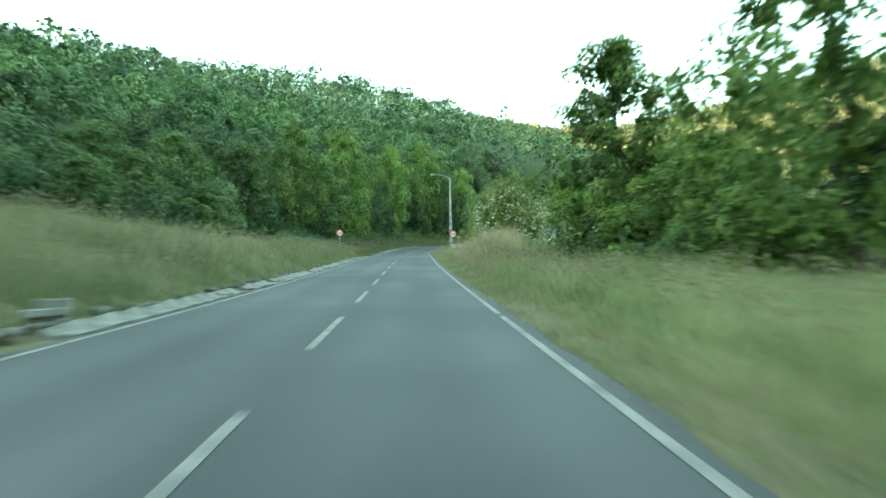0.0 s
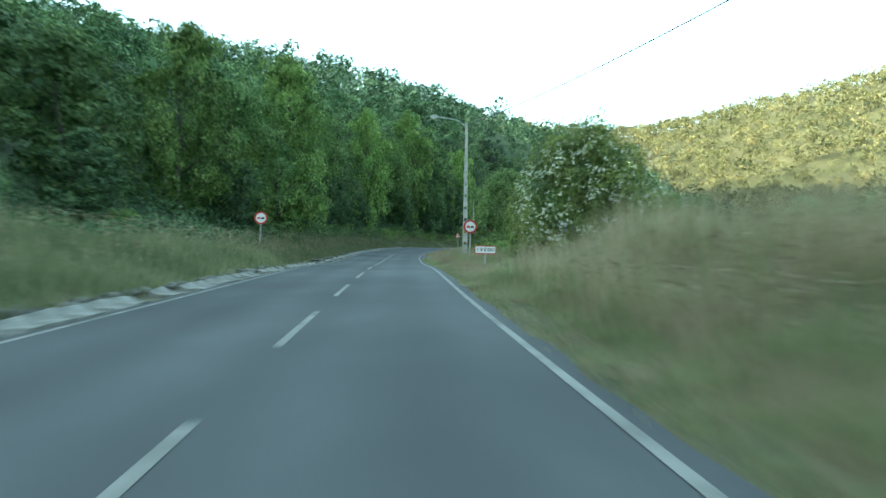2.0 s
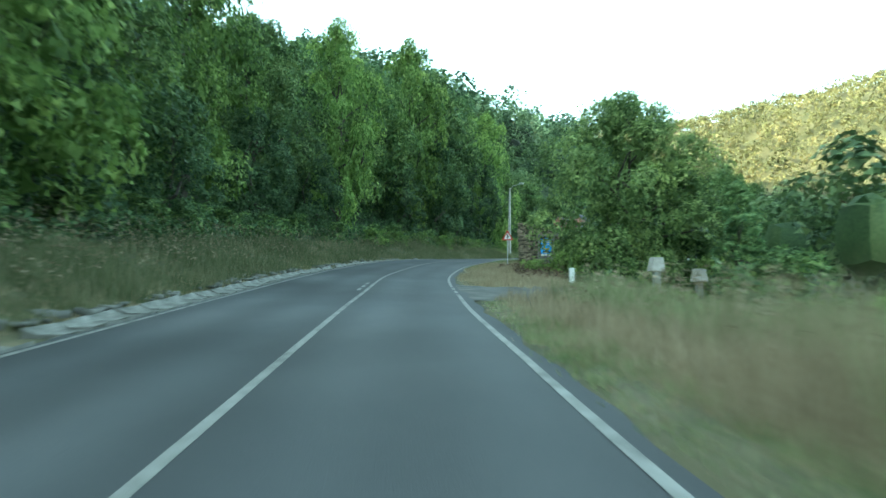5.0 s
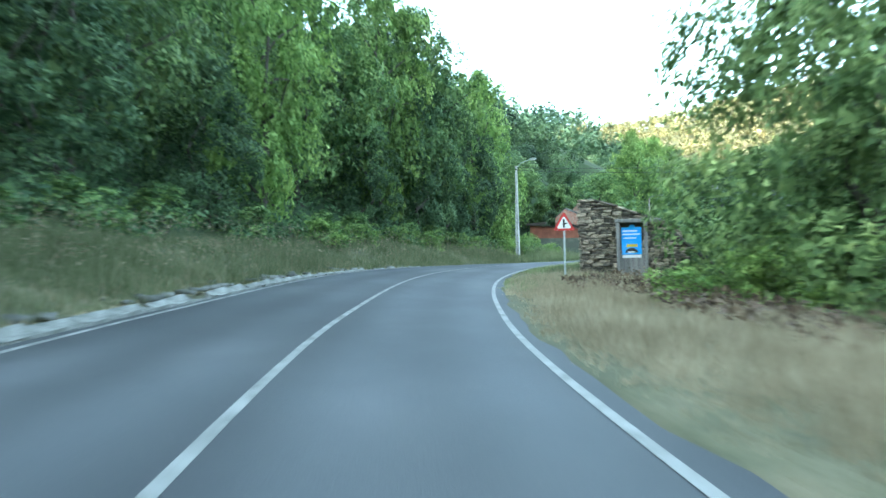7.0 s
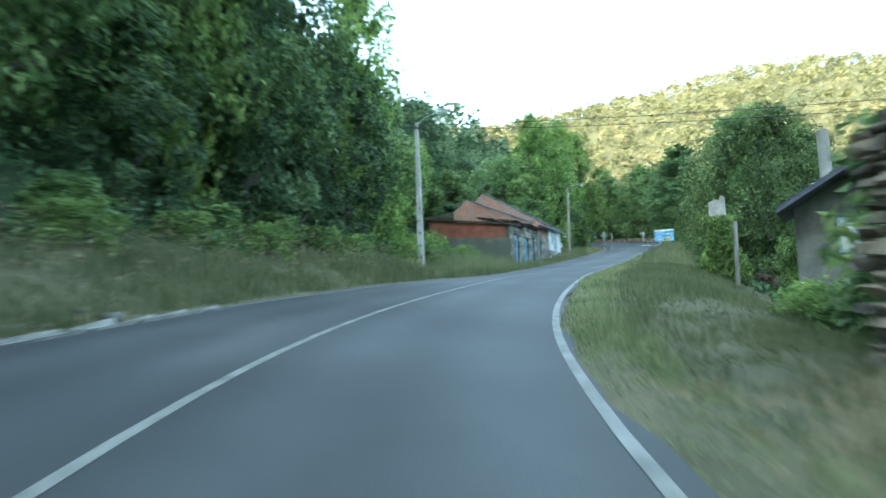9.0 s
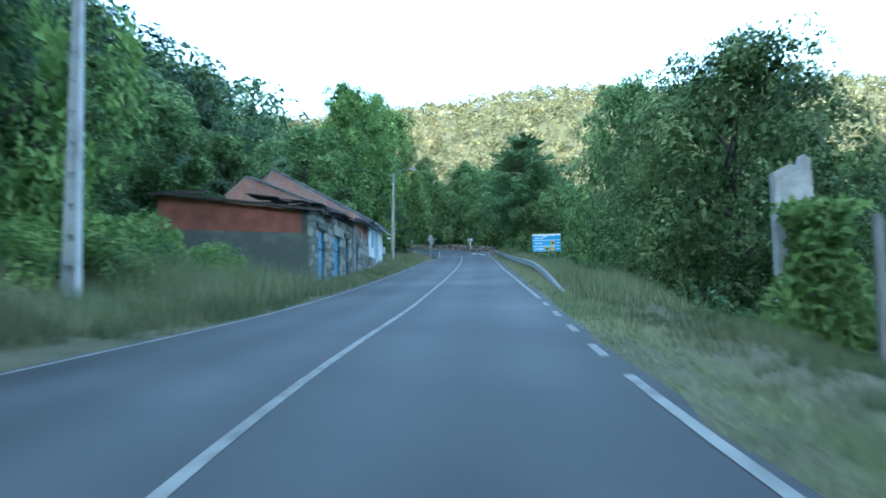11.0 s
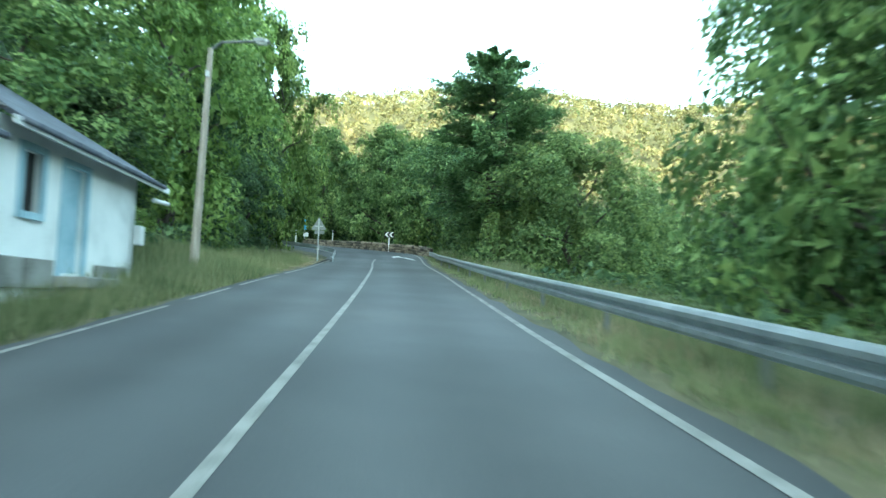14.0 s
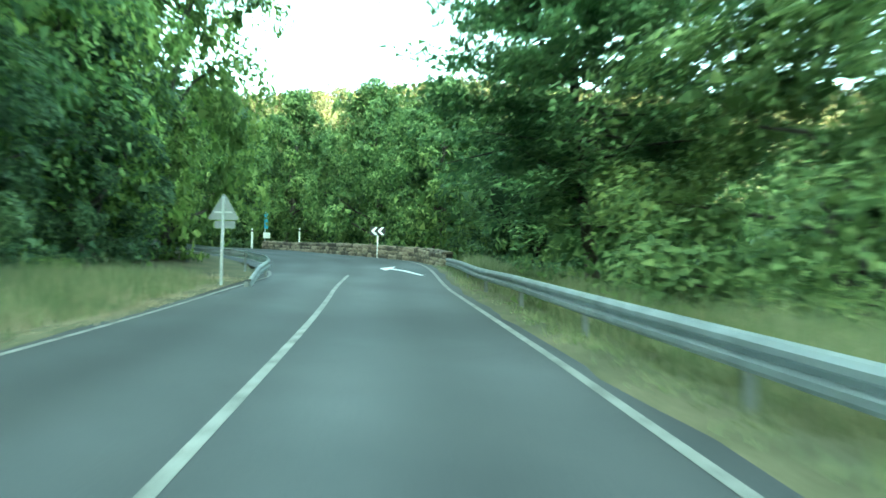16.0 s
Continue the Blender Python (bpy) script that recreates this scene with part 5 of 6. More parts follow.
# ---------- houses below the road ----------
def slate_house(m, w, depth, eave, ridge, label, mat, windows, chimney=None, over=0.4):
    """A plain house; x along the front, y to the back, the ridge along x."""
    r = thing("house", m, label, "house")
    bm = bmesh.new()
    prism(bm, [(0, -3.0), (depth, -3.0), (depth, eave), (depth / 2, ridge), (0, eave)], 0, w)
    ob = part("wall", bm, mat, r)
    ob.matrix_basis = pose(w, 0, 0, 0, 0, 90)
    k = (ridge - eave) / (depth / 2)
    bm = bmesh.new()
    o = 0.45
    prism(bm, [(-o, eave - k * o + 0.03), (depth / 2, ridge + 0.03), (depth + o, eave - k * o + 0.03), (depth + o, eave - k * o + 0.16), (depth / 2, ridge + 0.18), (-o, eave - k * o + 0.16)], -over, w + 0.4)
    ob = part("roof", bm, SLATE, r, "dark slate roof")
    ob.matrix_basis = pose(w, 0, 0, 0, 0, 90)
    n = 9
    for i in range(n):
        u = (i + 0.5) / n
        y = -o + (depth / 2 + o) * u
        c = part("slate_course", box(bmesh.new(), ((w + over - 0.4) / 2, 0, 0), (w + over + 0.46, (depth / 2 + o) / n * 1.08, 0.03)), SLATE, r)
        c.matrix_basis = pose(0, y, eave + k * y + 0.2, math.degrees(math.atan(k)) - 2.5, 0, 0)
    for x, z, ww, hh in windows:
        win = part("window", box(bmesh.new(), (x, -0.02, z), (ww, 0.1, hh)), WHITE, r, "white framed dark window")
        part("pane", box(bmesh.new(), (x, -0.08, z), (ww - 0.16, 0.04, hh - 0.16)), DARK, win)
        for i in range(1, 3):
            part("glazing_bar", box(bmesh.new(), (x, -0.105, z - hh / 2 + hh * i / 3), (ww - 0.16, 0.02, 0.04)), WHITE, win)
    if chimney:
        x, y, z = chimney
        part("chimney", box(bmesh.new(), (x, y, z - 1.4), (0.5, 0.5, 2.8), None, 0.03), CONCRETE, r, "grey chimney stack")
        part("chimney_flashing", box(bmesh.new(), (x, y, z - 2.0), (0.8, 0.8, 0.35), None, 0.03), WHITE, r)
    return r


slate_house(pose(17.6, 144.6, 9.8, 0, 0, 42.8) @ pose(7.2, 0, 0, 0, 0, 180), 7.2, 5.5, 2.45, 4.6, "whitewashed cottage with a slate roof below the road", RENDER_W, [(2.7, 1.75, 1.4, 1.25)])
porch = slate_house(pose(16.1, 144.0, 9.8, 0, 0, 42.8) @ pose(2.6, 0, 0, 0, 0, 180), 2.6, 5.8, 2.2, 3.95, "grey cottage wing with a deep slate porch roof", WEATHERED, [], None, 1.5)
pane = part("gable_window", box(bmesh.new(), (2.62, 1.5, 1.2), (0.08, 0.6, 1.15), None, 0.01), PALEBLUE, porch, "narrow pale window in the gable")
part("pane", box(bmesh.new(), (2.67, 1.5, 1.2), (0.03, 0.42, 0.95)), LENS, pane)
part("porch_post", box(bmesh.new(), (3.9, 2.2, 0.9), (0.12, 0.12, 4.0), None, 0.01), material("green_paint", [(0.03, 0.1, 0.06), (0.05, 0.14, 0.09)], 2, 0.7, 0.1, 20), porch, "green painted porch post")
part("chimney", tube(bmesh.new(), (2.07, 1.04, 2.0), (2.02, 1.0, 4.85), 0.2, 0.18, 12), CONCRETE, porch, "slim round grey chimney")
part("chimney_flashing", box(bmesh.new(), (2.1, 0.95, 2.85), (0.7, 0.9, 0.4), None, 0.1), WHITE, porch, "white plastered chimney foot")
villa = slate_house(pose(25.0, 97.3, 3.7, 0, 0, 38), 4.6, 5.2, 4.7, 6.3, "two-storey white house with a grey roof among trees", RENDER_W, [(1.2, 3.4, 0.9, 1.1), (3.3, 3.4, 0.9, 1.1), (2.3, 1.1, 0.9, 1.8)], None, 0.7)
part("terrace_slab", box(bmesh.new(), (2.2, -0.9, 2.2), (5.2, 2.0, 0.18), None, 0.02), RENDER_W, villa, "white terrace slab")
part("eave_board", box(bmesh.new(), (2.3, -0.48, 4.52), (5.6, 0.06, 0.2), None, 0.01), RENDER_W, villa, "white eave board")

# old post wrapped in ivy and a broken pale wall beside it
r = thing("old_post", pose(20.0, 151.3, 9.3), "weathered pale old post beside an ivy-covered wall stub", "post")
part("shaft", tube(bmesh.new(), (0, 0, -0.5), (0.1, 0, 3.2), 0.11, 0.085, 9), GREYWOOD, r)
r = thing("ruined_wall", pose(20.65, 153.2, 9.3, 0, 0, -47), "broken pale wall stub overgrown with ivy", "wall")
part("stub", prism(bmesh.new(), [(-0.3, -1), (0.45, -1), (0.45, 3.6), (0.42, 4.6), (0.28, 4.7), (0.2, 4.42), (0.02, 4.5), (-0.3, 4.35)], -0.2, 0.2), LIMEWASH, r)


# ---------- trees, bushes and grass ----------
def leaf_tris(p, out, size, rng, flat=0.35, long=0.62, jitter=0.75):
    """Pointed leaves: a slim triangle at each point p, facing roughly outwards."""
    n = len(p)
    nrm = out + rng.normal(0, jitter, (n, 3)) + np.array([0, 0, flat])
    nrm /= np.linalg.norm(nrm, axis=1)[:, None] + 1e-9
    a = np.cross(nrm, rng.normal(0, 1, (n, 3)))
    a /= np.linalg.norm(a, axis=1)[:, None] + 1e-9
    b = np.cross(nrm, a)
    w = (size * rng.uniform(0.6, 1.35, n))[:, None]
    k = 0.12 * w * nrm
    v = np.stack([p + a * w * 0.58 - k, p - a * w * 0.42 + b * w * 0.5 * long, p - a * w * 0.42 - b * w * 0.5 * long], 1).reshape(-1, 3)
    return v, np.arange(3 * n).reshape(n, 3)


def crown_points(clumps, per, rng, sprays=12):
    """Points and facings of leaves in shingled sprays over the shells of clumps: (x, y, z, radius)."""
    k = len(clumps)
    c, r = clumps[:, None, :3], clumps[:, None, 3]
    away = clumps[:, :3] - clumps[:, :3].mean(0)
    away = away / (np.linalg.norm(away, axis=1)[:, None] + 0.3)
    u = rng.normal(0, 0.7, (k, sprays, 3)) + 0.5 * away[:, None, :] + np.array([0, 0, 0.5])
    u /= np.linalg.norm(u, axis=2)[..., None]
    mid = c + u * (r * rng.uniform(0.62, 1.05, (k, sprays)))[..., None] * np.array([1, 1, 0.82])
    q = max(1, per // sprays)
    g = rng.normal(0, 1, (k, sprays, q, 3))
    g -= 0.72 * (g * u[:, :, None, :]).sum(-1, keepdims=True) * u[:, :, None, :]
    far = (g ** 2).sum(-1, keepdims=True)
    p = mid[:, :, None, :] + (g - 0.16 * far * u[:, :, None, :]) * (0.27 * r[:, :, None, None]) - np.array([0, 0, 0.05]) * far * r[:, :, None, None]
    o = np.broadcast_to(u[:, :, None, :], p.shape)
    tone = np.broadcast_to((rng.normal(0, 0.14, (k, 1)) + rng.normal(0, 0.12, (k, sprays)))[..., None], p.shape[:3])
    return p.reshape(-1, 3), o.reshape(-1, 3), tone.ravel()


def toned(ob, tone):
    """Keeps each leaf's tone on the mesh: random growth of sprays, shade painted into inner leaves."""
    t = ob.data.attributes.new("tone", "FLOAT", "POINT")
    t.data.foreach_set("value", np.repeat(tone, 3).astype(np.float32))
    return ob


def limb(bm, p, q, r0, r1, rng, n=3, seg=6):
    p, q = Vector(p), Vector(q)
    last, lr = p, r0
    for i in range(1, n + 1):
        u = i / n
        nxt = p.lerp(q, u) + (Vector(rng.normal(0, 0.06, 3)) * (q - p).length if i < n else Vector())
        r = r0 + (r1 - r0) * u
        tube(bm, last, nxt, lr, r, seg)
        last, lr = nxt, r
    return last


def broadleaf(name, seed, height, radius, base, clumps, per, size, mat, label, category="tree", crown_power=1.0, trunk_r=0.2, lean=0.0, squat=1.0):
    """A tree with a tapered trunk, limbs and a lumpy crown with gaps; base: height where the crown begins."""
    rng = np.random.default_rng(seed)
    r = new(name)
    tagged(r, label, category)
    h = height - base
    cl = []
    for k in range(clumps):
        u = (k + rng.uniform(0, 1)) / clumps
        prof = math.sin(math.pi * min(1, 0.16 + 0.84 * u ** crown_power)) ** 0.6
        ang = 2.4 * k + rng.uniform(-0.5, 0.5)
        rr = radius * prof * (rng.uniform(0.66, 1.05) if k % 5 else rng.uniform(0.1, 0.55))
        cl.append((rr * math.cos(ang) + lean * u, rr * math.sin(ang), base + h * u * 0.96 + rng.normal(0, 0.02 * h), radius * rng.uniform(0.19, 0.36) * squat))
    cl = np.array(cl)
    bm = bmesh.new()
    top = limb(bm, (0, 0, -0.6), (lean * 0.6, 0, base + h * 0.72), trunk_r * 0.85, trunk_r * 0.16, rng, 5, 9)
    part("trunk", bm, BARK, r)
    for k in range(12):
        c = cl[k * clumps // 12]
        z = min(max(base * 0.8, c[2] - rng.uniform(1.0, 2.5)), base + h * 0.6)
        bm = bmesh.new()
        limb(bm, (lean * 0.5 * z / height, 0, max(0.5, z)), c[:3], trunk_r * 0.27, 0.015, rng, 3, 5)
        part("limb", bm, BARK, r)
    p, o, tone = crown_points(cl, per, rng)
    p[:, 2] = np.maximum(p[:, 2], 0.15)
    v, f = leaf_tris(p, o, size, rng, 0.3, 0.62, 0.42)
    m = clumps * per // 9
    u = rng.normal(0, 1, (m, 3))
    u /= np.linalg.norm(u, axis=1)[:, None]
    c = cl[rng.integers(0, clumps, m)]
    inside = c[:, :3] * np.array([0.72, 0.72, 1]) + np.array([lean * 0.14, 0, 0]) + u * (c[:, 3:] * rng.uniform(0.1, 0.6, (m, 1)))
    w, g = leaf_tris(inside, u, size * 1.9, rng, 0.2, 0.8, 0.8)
    # -0.1: crown shade put into the colour of the inner leaves
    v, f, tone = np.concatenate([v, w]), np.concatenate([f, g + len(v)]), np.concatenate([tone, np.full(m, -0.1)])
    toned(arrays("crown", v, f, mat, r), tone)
    return r


def with_flowers(r, seed, height, radius, base, n):
    rng = np.random.default_rng(seed)
    u = rng.normal(0, 1, (n, 3))
    u /= np.linalg.norm(u, axis=1)[:, None]
    p = u * np.array([radius, radius, (height - base) / 2]) * rng.uniform(0.82, 1.04, n)[:, None] + np.array([0, 0, base + (height - base) / 2])
    q = np.repeat(p, 7, axis=0) + rng.normal(0, 0.085, (7 * n, 3)) * np.array([1, 1, 0.5])
    v, f = leaf_tris(q, np.repeat(u, 7, axis=0) + np.array([0, 0, 0.5]), 0.11, rng, 0.8, 0.9)
    arrays("blossom", v, f, FLOWER, r, "creamy white flower heads")


def layered_tree(name, seed, height, radius, mat, label, base=1.0, layers=46, size=0.25, droop=-0.02):
    """A pointed tree with flat layered boughs."""
    rng = np.random.default_rng(seed)
    r = new(name)
    tagged(r, label, "tree")
    bm = bmesh.new()
    limb(bm, (0, 0, -0.6), (0.1, 0, height * 0.97), 0.24, 0.03, rng, 6, 9)
    part("trunk", bm, BARK, r)
    bm = bmesh.new()
    pts, outs = [], []
    for k in range(layers):
        u = (k + 0.3) / layers
        z = base + (height - base) * u
        reach = radius * (1 - u) ** 0.6 * (0.38 + 0.62 * min(1, u / 0.32)) * rng.uniform(0.85, 1.1) + 0.25
        for j in range(8):
            a = rng.uniform(0, 2 * math.pi)
            L = reach * rng.uniform(0.45, 1.1)
            e = np.array([L * math.cos(a), L * math.sin(a), z + (droop + 0.35 * u) * L + 0.45 * rng.normal() * (1 - 0.6 * u)])
            if j < 3:
                limb(bm, (0, 0, z - 0.1), e, 0.045, 0.012, rng, 2, 4)
            m = int(120 + 150 * L / radius)
            t = rng.uniform(0.2, 1.0, m) ** 0.7
            q = np.array([0, 0, z]) + (e - np.array([0, 0, z])) * t[:, None] + rng.normal(0, 1, (m, 3)) * np.array([0.45, 0.45, 0.2]) * (0.3 + 0.7 * L / radius) * (1 - 0.55 * u)
            pts.append(q)
            outs.append(np.tile([0.25 * math.cos(a), 0.25 * math.sin(a), 0.7], (m, 1)))
    part("bough_frame", bm, BARK, r)
    v, f = leaf_tris(np.concatenate(pts), np.concatenate(outs), size, rng, 0.5, 0.5, 0.4)
    arrays("crown", v, f, mat, r)
    return r


def shrub(name, seed, height, radius, n, size, mat, label, category="bush"):
    rng = np.random.default_rng(seed)
    r = new(name)
    tagged(r, label, category)
    cl = []
    for k in range(22):
        a, u = rng.uniform(0, 6.28), rng.uniform(0, 1) ** 0.6
        rr = radius * rng.uniform(0, 1) ** 0.5 * (1 - 0.45 * u)
        cl.append((rr * math.cos(a), rr * math.sin(a), height * u * 0.85, 0.34 * radius * rng.uniform(0.7, 1.2)))
    p, o, tone = crown_points(np.array(cl), n // 22, rng, 10)
    p[:, 2] = np.abs(p[:, 2])
    bm = bmesh.new()
    for k in range(7):
        limb(bm, (0.1 * k - 0.3, 0, -0.3), cl[k * 3][:3], 0.04, 0.012, rng, 2, 4)
    part("woody_base", bm, BARK, r)
    v, f = leaf_tris(p, o, size, rng, 0.3, 0.62, 0.45)
    toned(arrays("foliage", v, f, mat, r), tone)
    return r


def put(proto, spots, group):
    """Sets the prototype and its copies at the spots: (pose, turn, scale, height scale)."""
    tagged(proto, group=group)
    for i, (m, turn, k, kz) in enumerate(spots):
        full = m @ pose(0, 0, -0.15, 0, 0, turn) @ Matrix.Diagonal((k, k, kz, 1))
        if i == 0:
            proto.matrix_basis = full
        else:
            copy_thing(proto, full)


def rows_of(rng, items):
    """Poses for (along, beside, scale, height factor[, turn]); along may be a place of the plan (x, y)."""
    out = []
    for s, d, k, z, *turn in items:
        a = rng.uniform(0, 360)
        out.append((place(s, d) if not isinstance(s, tuple) else spot(*s), turn[0] if turn else a, k, k * z))
    return out


rng = np.random.default_rng(21)
OAK, CHESTNUT, ALDER = "broad green oak with a dense lumpy crown on the bank", "bright green chestnut with large leaf clusters", "dark green alder with foliage almost to the ground"
BANK = "trees of the wooded bank"
oak = broadleaf("oak_tree", 1, 11.5, 4.6, 1.6, 66, 204, 0.235, LEAF_MID, OAK, trunk_r=0.28)
oak_behind = broadleaf("oak_tree", 1, 11.5, 4.6, 1.6, 66, 129, 0.33, LEAF_MID, OAK, trunk_r=0.28)
chestnut = broadleaf("chestnut_tree", 2, 12.5, 4.4, 1.2, 68, 196, 0.255, LEAF_LIGHT, CHESTNUT, trunk_r=0.3)
# LEAF_MID, not LEAF_LIGHT: canopy shade on the far chestnuts put into leaf colour
chestnut_behind = broadleaf("chestnut_tree", 2, 12.5, 4.4, 2.4, 68, 170, 0.29, LEAF_MID, CHESTNUT, trunk_r=0.3)
alder = broadleaf("alder_tree", 3, 12.0, 3.6, 0.8, 60, 196, 0.225, LEAF_DARK, ALDER, trunk_r=0.22)
alder_behind = broadleaf("alder_tree", 3, 12.0, 3.6, 0.8, 60, 83, 0.39, LEAF_DARK, ALDER, trunk_r=0.22)
ash = broadleaf("ash_tree", 4, 13.0, 4.2, 2.4, 60, 250, 0.17, LEAF_MID, "tall loose ash with open airy crown", crown_power=0.8, trunk_r=0.24)
walnut = broadleaf("walnut_tree", 5, 9.6, 4.9, 0.5, 84, 360, 0.18, LEAF_WALNUT, "wide walnut tree with branches hanging to the ground", trunk_r=0.26, lean=0.5)
walnut_behind = broadleaf("walnut_tree", 5, 9.6, 4.9, 0.5, 84, 142, 0.24, LEAF_MID, "wide walnut tree with branches hanging to the ground", trunk_r=0.26, lean=0.5)
put(oak, rows_of(rng, [(92, -13.5, 1.05, 1), (108, -13.5, 1.1, 1.05), (128, -14, 1.05, 1.2), (143, -14, 1.05, 1.3), (207, -14, 1.12, 0.82), (221, -12.5, 1.1, 1.3), (155, -14.0, 1.3, 1.25), ((41.9, 174.5), 0, 0.9, 1.45), ((45.8, 177.0), 0, 0.76, 1.45)]), BANK)
put(oak_behind, rows_of(rng, [(76, -19, 0.85, 1), (66, -23, 0.9, 1), (56, -26, 0.8, 1), (46, -22, 0.6, 0.9), (190, -24, 1.0, 1), (165, -21, 1.0, 1), (33, -27, 0.7, 0.9), (24, -22, 0.75, 0.85), (40, -19, 0.62, 0.8), (52, -21, 0.75, 0.9), ((75.0, 233.0), 0, 1.3, 1.35), ((68.5, 213.0), 0, 1.1, 1.2), ((54.0, 253.0), 0, 1.3, 1.25), ((80.0, 222.0), 0, 1.3, 1.3), (134, -18, 1.2, 1.3), (176, -24, 1.0, 1.0), (184, -22, 0.9, 0.95), (197, -23, 1.0, 1.0), (158, -17.5, 1.3, 1.3), (151, -20, 1.1, 1.2), ((72.4, 243.5), 0, 1.55, 1.0), ((67.0, 249.0), 0, 1.5, 0.95), ((76.0, 237.0), 0, 1.5, 0.95), ((77.5, 228.0), 0, 1.5, 0.9)]), BANK)
put(chestnut, rows_of(rng, [(99, -10.6, 1.05, 1.35), (84, -14.5, 0.8, 1), (118, -13.2, 0.92, 1.1), (137, -12, 0.85, 1.3), (150, -13, 0.9, 1.35), (168, -14.5, 0.95, 1.2), (212, -10.5, 1.0, 0.95), (229, -12.5, 0.9, 1.2), (18.0, 13.8, 0.9, 1.05), (24.5, 12.8, 0.6, 0.55), (30.0, 14.0, 0.65, 0.65), ((43.8, 214.8), 0, 0.9, 1.25), ((42.0, 221.0), 0, 0.9, 1.3), ((47.6, 215.8), 0, 0.85, 1.18)]), BANK)
put(chestnut_behind, rows_of(rng, [(178, -20, 0.9, 0.95), (60, -18, 0.55, 0.9), (200, -19, 0.95, 1), ((66.5, 219.0), 0, 1.15, 1.1), ((68.5, 229.5), 0, 1.25, 1.2), ((67.0, 240.5), 0, 1.2, 1.25), ((72.0, 224.0), 0, 1.25, 1.25), ((61.5, 249.5), 0, 1.2, 1.25), ((78.0, 243.0), 0, 1.3, 1.3), ((73.0, 250.0), 0, 1.2, 1.1), ((62.0, 256.0), 0, 1.2, 1.1), ((50.5, 243.0), 0, 1.1, 1.1), ((12.6, 121.6), 0, 0.85, 1.0, 150), ((14.0, 129.0), 0, 0.7, 0.8)]), BANK)
# the alders at 154 and 162: dark leaf colour stands in for canopy shade
put(alder, rows_of(rng, [(36.5, 15.5, 0.75, 0.9), (103, -11.2, 0.95, 1), (113, -10.8, 0.9, 1.05), (123, -10.8, 1.0, 1.1), (132, -11, 0.95, 1.1), (87, -11.5, 0.75, 1), (147, -11.5, 0.85, 1.2), (217, -9.4, 0.95, 1.3), (224, -8.8, 0.9, 1.35), (206, -11, 0.8, 1), ((12.0, 130.5), 0, 0.6, 0.75), ((13.5, 136.0), 0, 0.5, 0.6), ((11.9, 134.4), 0, 0.8, 1.05), ((13.6, 133.4), 0, 0.6, 1.0), (158, -12, 0.9, 1.25), (154, -11.5, 1.15, 1.55), (162, -12.5, 1.25, 1.4), ((9.4, 134.0), 0, 0.5, 0.9)]), BANK)
put(alder_behind, rows_of(rng, [(18.5, 16.5, 0.8, 0.85), (71, -15, 0.62, 1), (195, -17.5, 0.8, 1), (234, -14, 1.0, 1), (52, -17, 0.5, 0.9), ((71.0, 236.0), 0, 1.1, 1.1), ((64.5, 212.0), 0, 0.8, 1), ((55.0, 262.0), 0, 1.2, 1), ((44.0, 226.5), 0, 1.15, 1.3), ((45.0, 235.0), 0, 1.25, 1.3), ((40.0, 229.0), 0, 1.1, 1), ((68.0, 222.5), 0, 1.1, 1.1), ((66.5, 246.0), 0, 1.15, 1.15)]), BANK)
birch = broadleaf("birch_tree", 14, 12.5, 3.3, 0.3, 84, 250, 0.18, LEAF_LIGHT, "slim pointed bright green birch rising from shrubs", crown_power=0.62, trunk_r=0.16)
put(birch, rows_of(rng, [((9.3, 33.4), 0, 1.3, 0.8), ((12.0, 37.5), 0, 1.1, 0.65), ((14.0, 34.0), 0, 1.3, 0.62), ((11.6, 28.0), 0, 1.1, 0.48)]), "birches")
put(ash, rows_of(rng, [(31, 19, 0.8, 0.9), (181, 15.0, 0.95, 1.25), (188, 12.0, 1.0, 1.2), (195, 13.5, 0.9, 1.3), (191, 17, 1.0, 1.3), (105, -17, 1.15, 1.1), (125, -18, 1.15, 1.1), (180, 19, 0.9, 1)]), "tall trees beside the road")
put(walnut, rows_of(rng, [((9.3, 119.7), 0, 1.12, 1.2, 75), ((29.8, 160.0), 0, 0.95, 0.98, -40), ((52.4, 190.9), 0, 0.92, 0.8, 110)]), "wide trees below the road")
put(walnut_behind, rows_of(rng, [((11.0, 31.5), 0, 0.78, 0.8), ((13.0, 41.0), 0, 0.8, 0.95), (207, 12.5, 0.6, 0.48), (27.5, 15.0, 0.62, 0.7), (199, 11.5, 0.75, 0.8), (214, 15.0, 0.7, 0.6), (141, 22, 0.9, 0.9), (182, 9.4, 0.62, 0.6), (165, 17, 0.8, 0.85), ((15.5, 122.5), 0, 0.8, 1.0), (181, 12.5, 0.6, 0.7), ((58.0, 192.8), 0, 0.95, 0.92), (19.5, 11.9, 0.62, 0.95)]), "wide trees below the road")
elder = broadleaf("elder_tree", 6, 7.6, 4.3, 0.4, 80, 380, 0.17, LEAF_ELDER, "rounded elder covered in creamy white flower heads", trunk_r=0.16, squat=1.2)
with_flowers(elder, 61, 7.6, 4.7, 0.5, 1100)
put(elder, rows_of(rng, [((8.1, 74.75), 0, 0.98, 1.34, 120)]), "flowering trees")
fir = layered_tree("layered_tree", 7, 12.8, 7.2, LEAF_FIR, "tall dark pointed tree with flat layered boughs", 2.2)
put(fir, rows_of(rng, [((52.7, 197.4), 0, 1.0, 1.07)]), "pointed trees")
cypress = broadleaf("cypress_tree", 9, 8.0, 1.15, 0.2, 60, 114, 0.19, LEAF_FIR, "slim dark cypress behind the gate pillars", trunk_r=0.14)
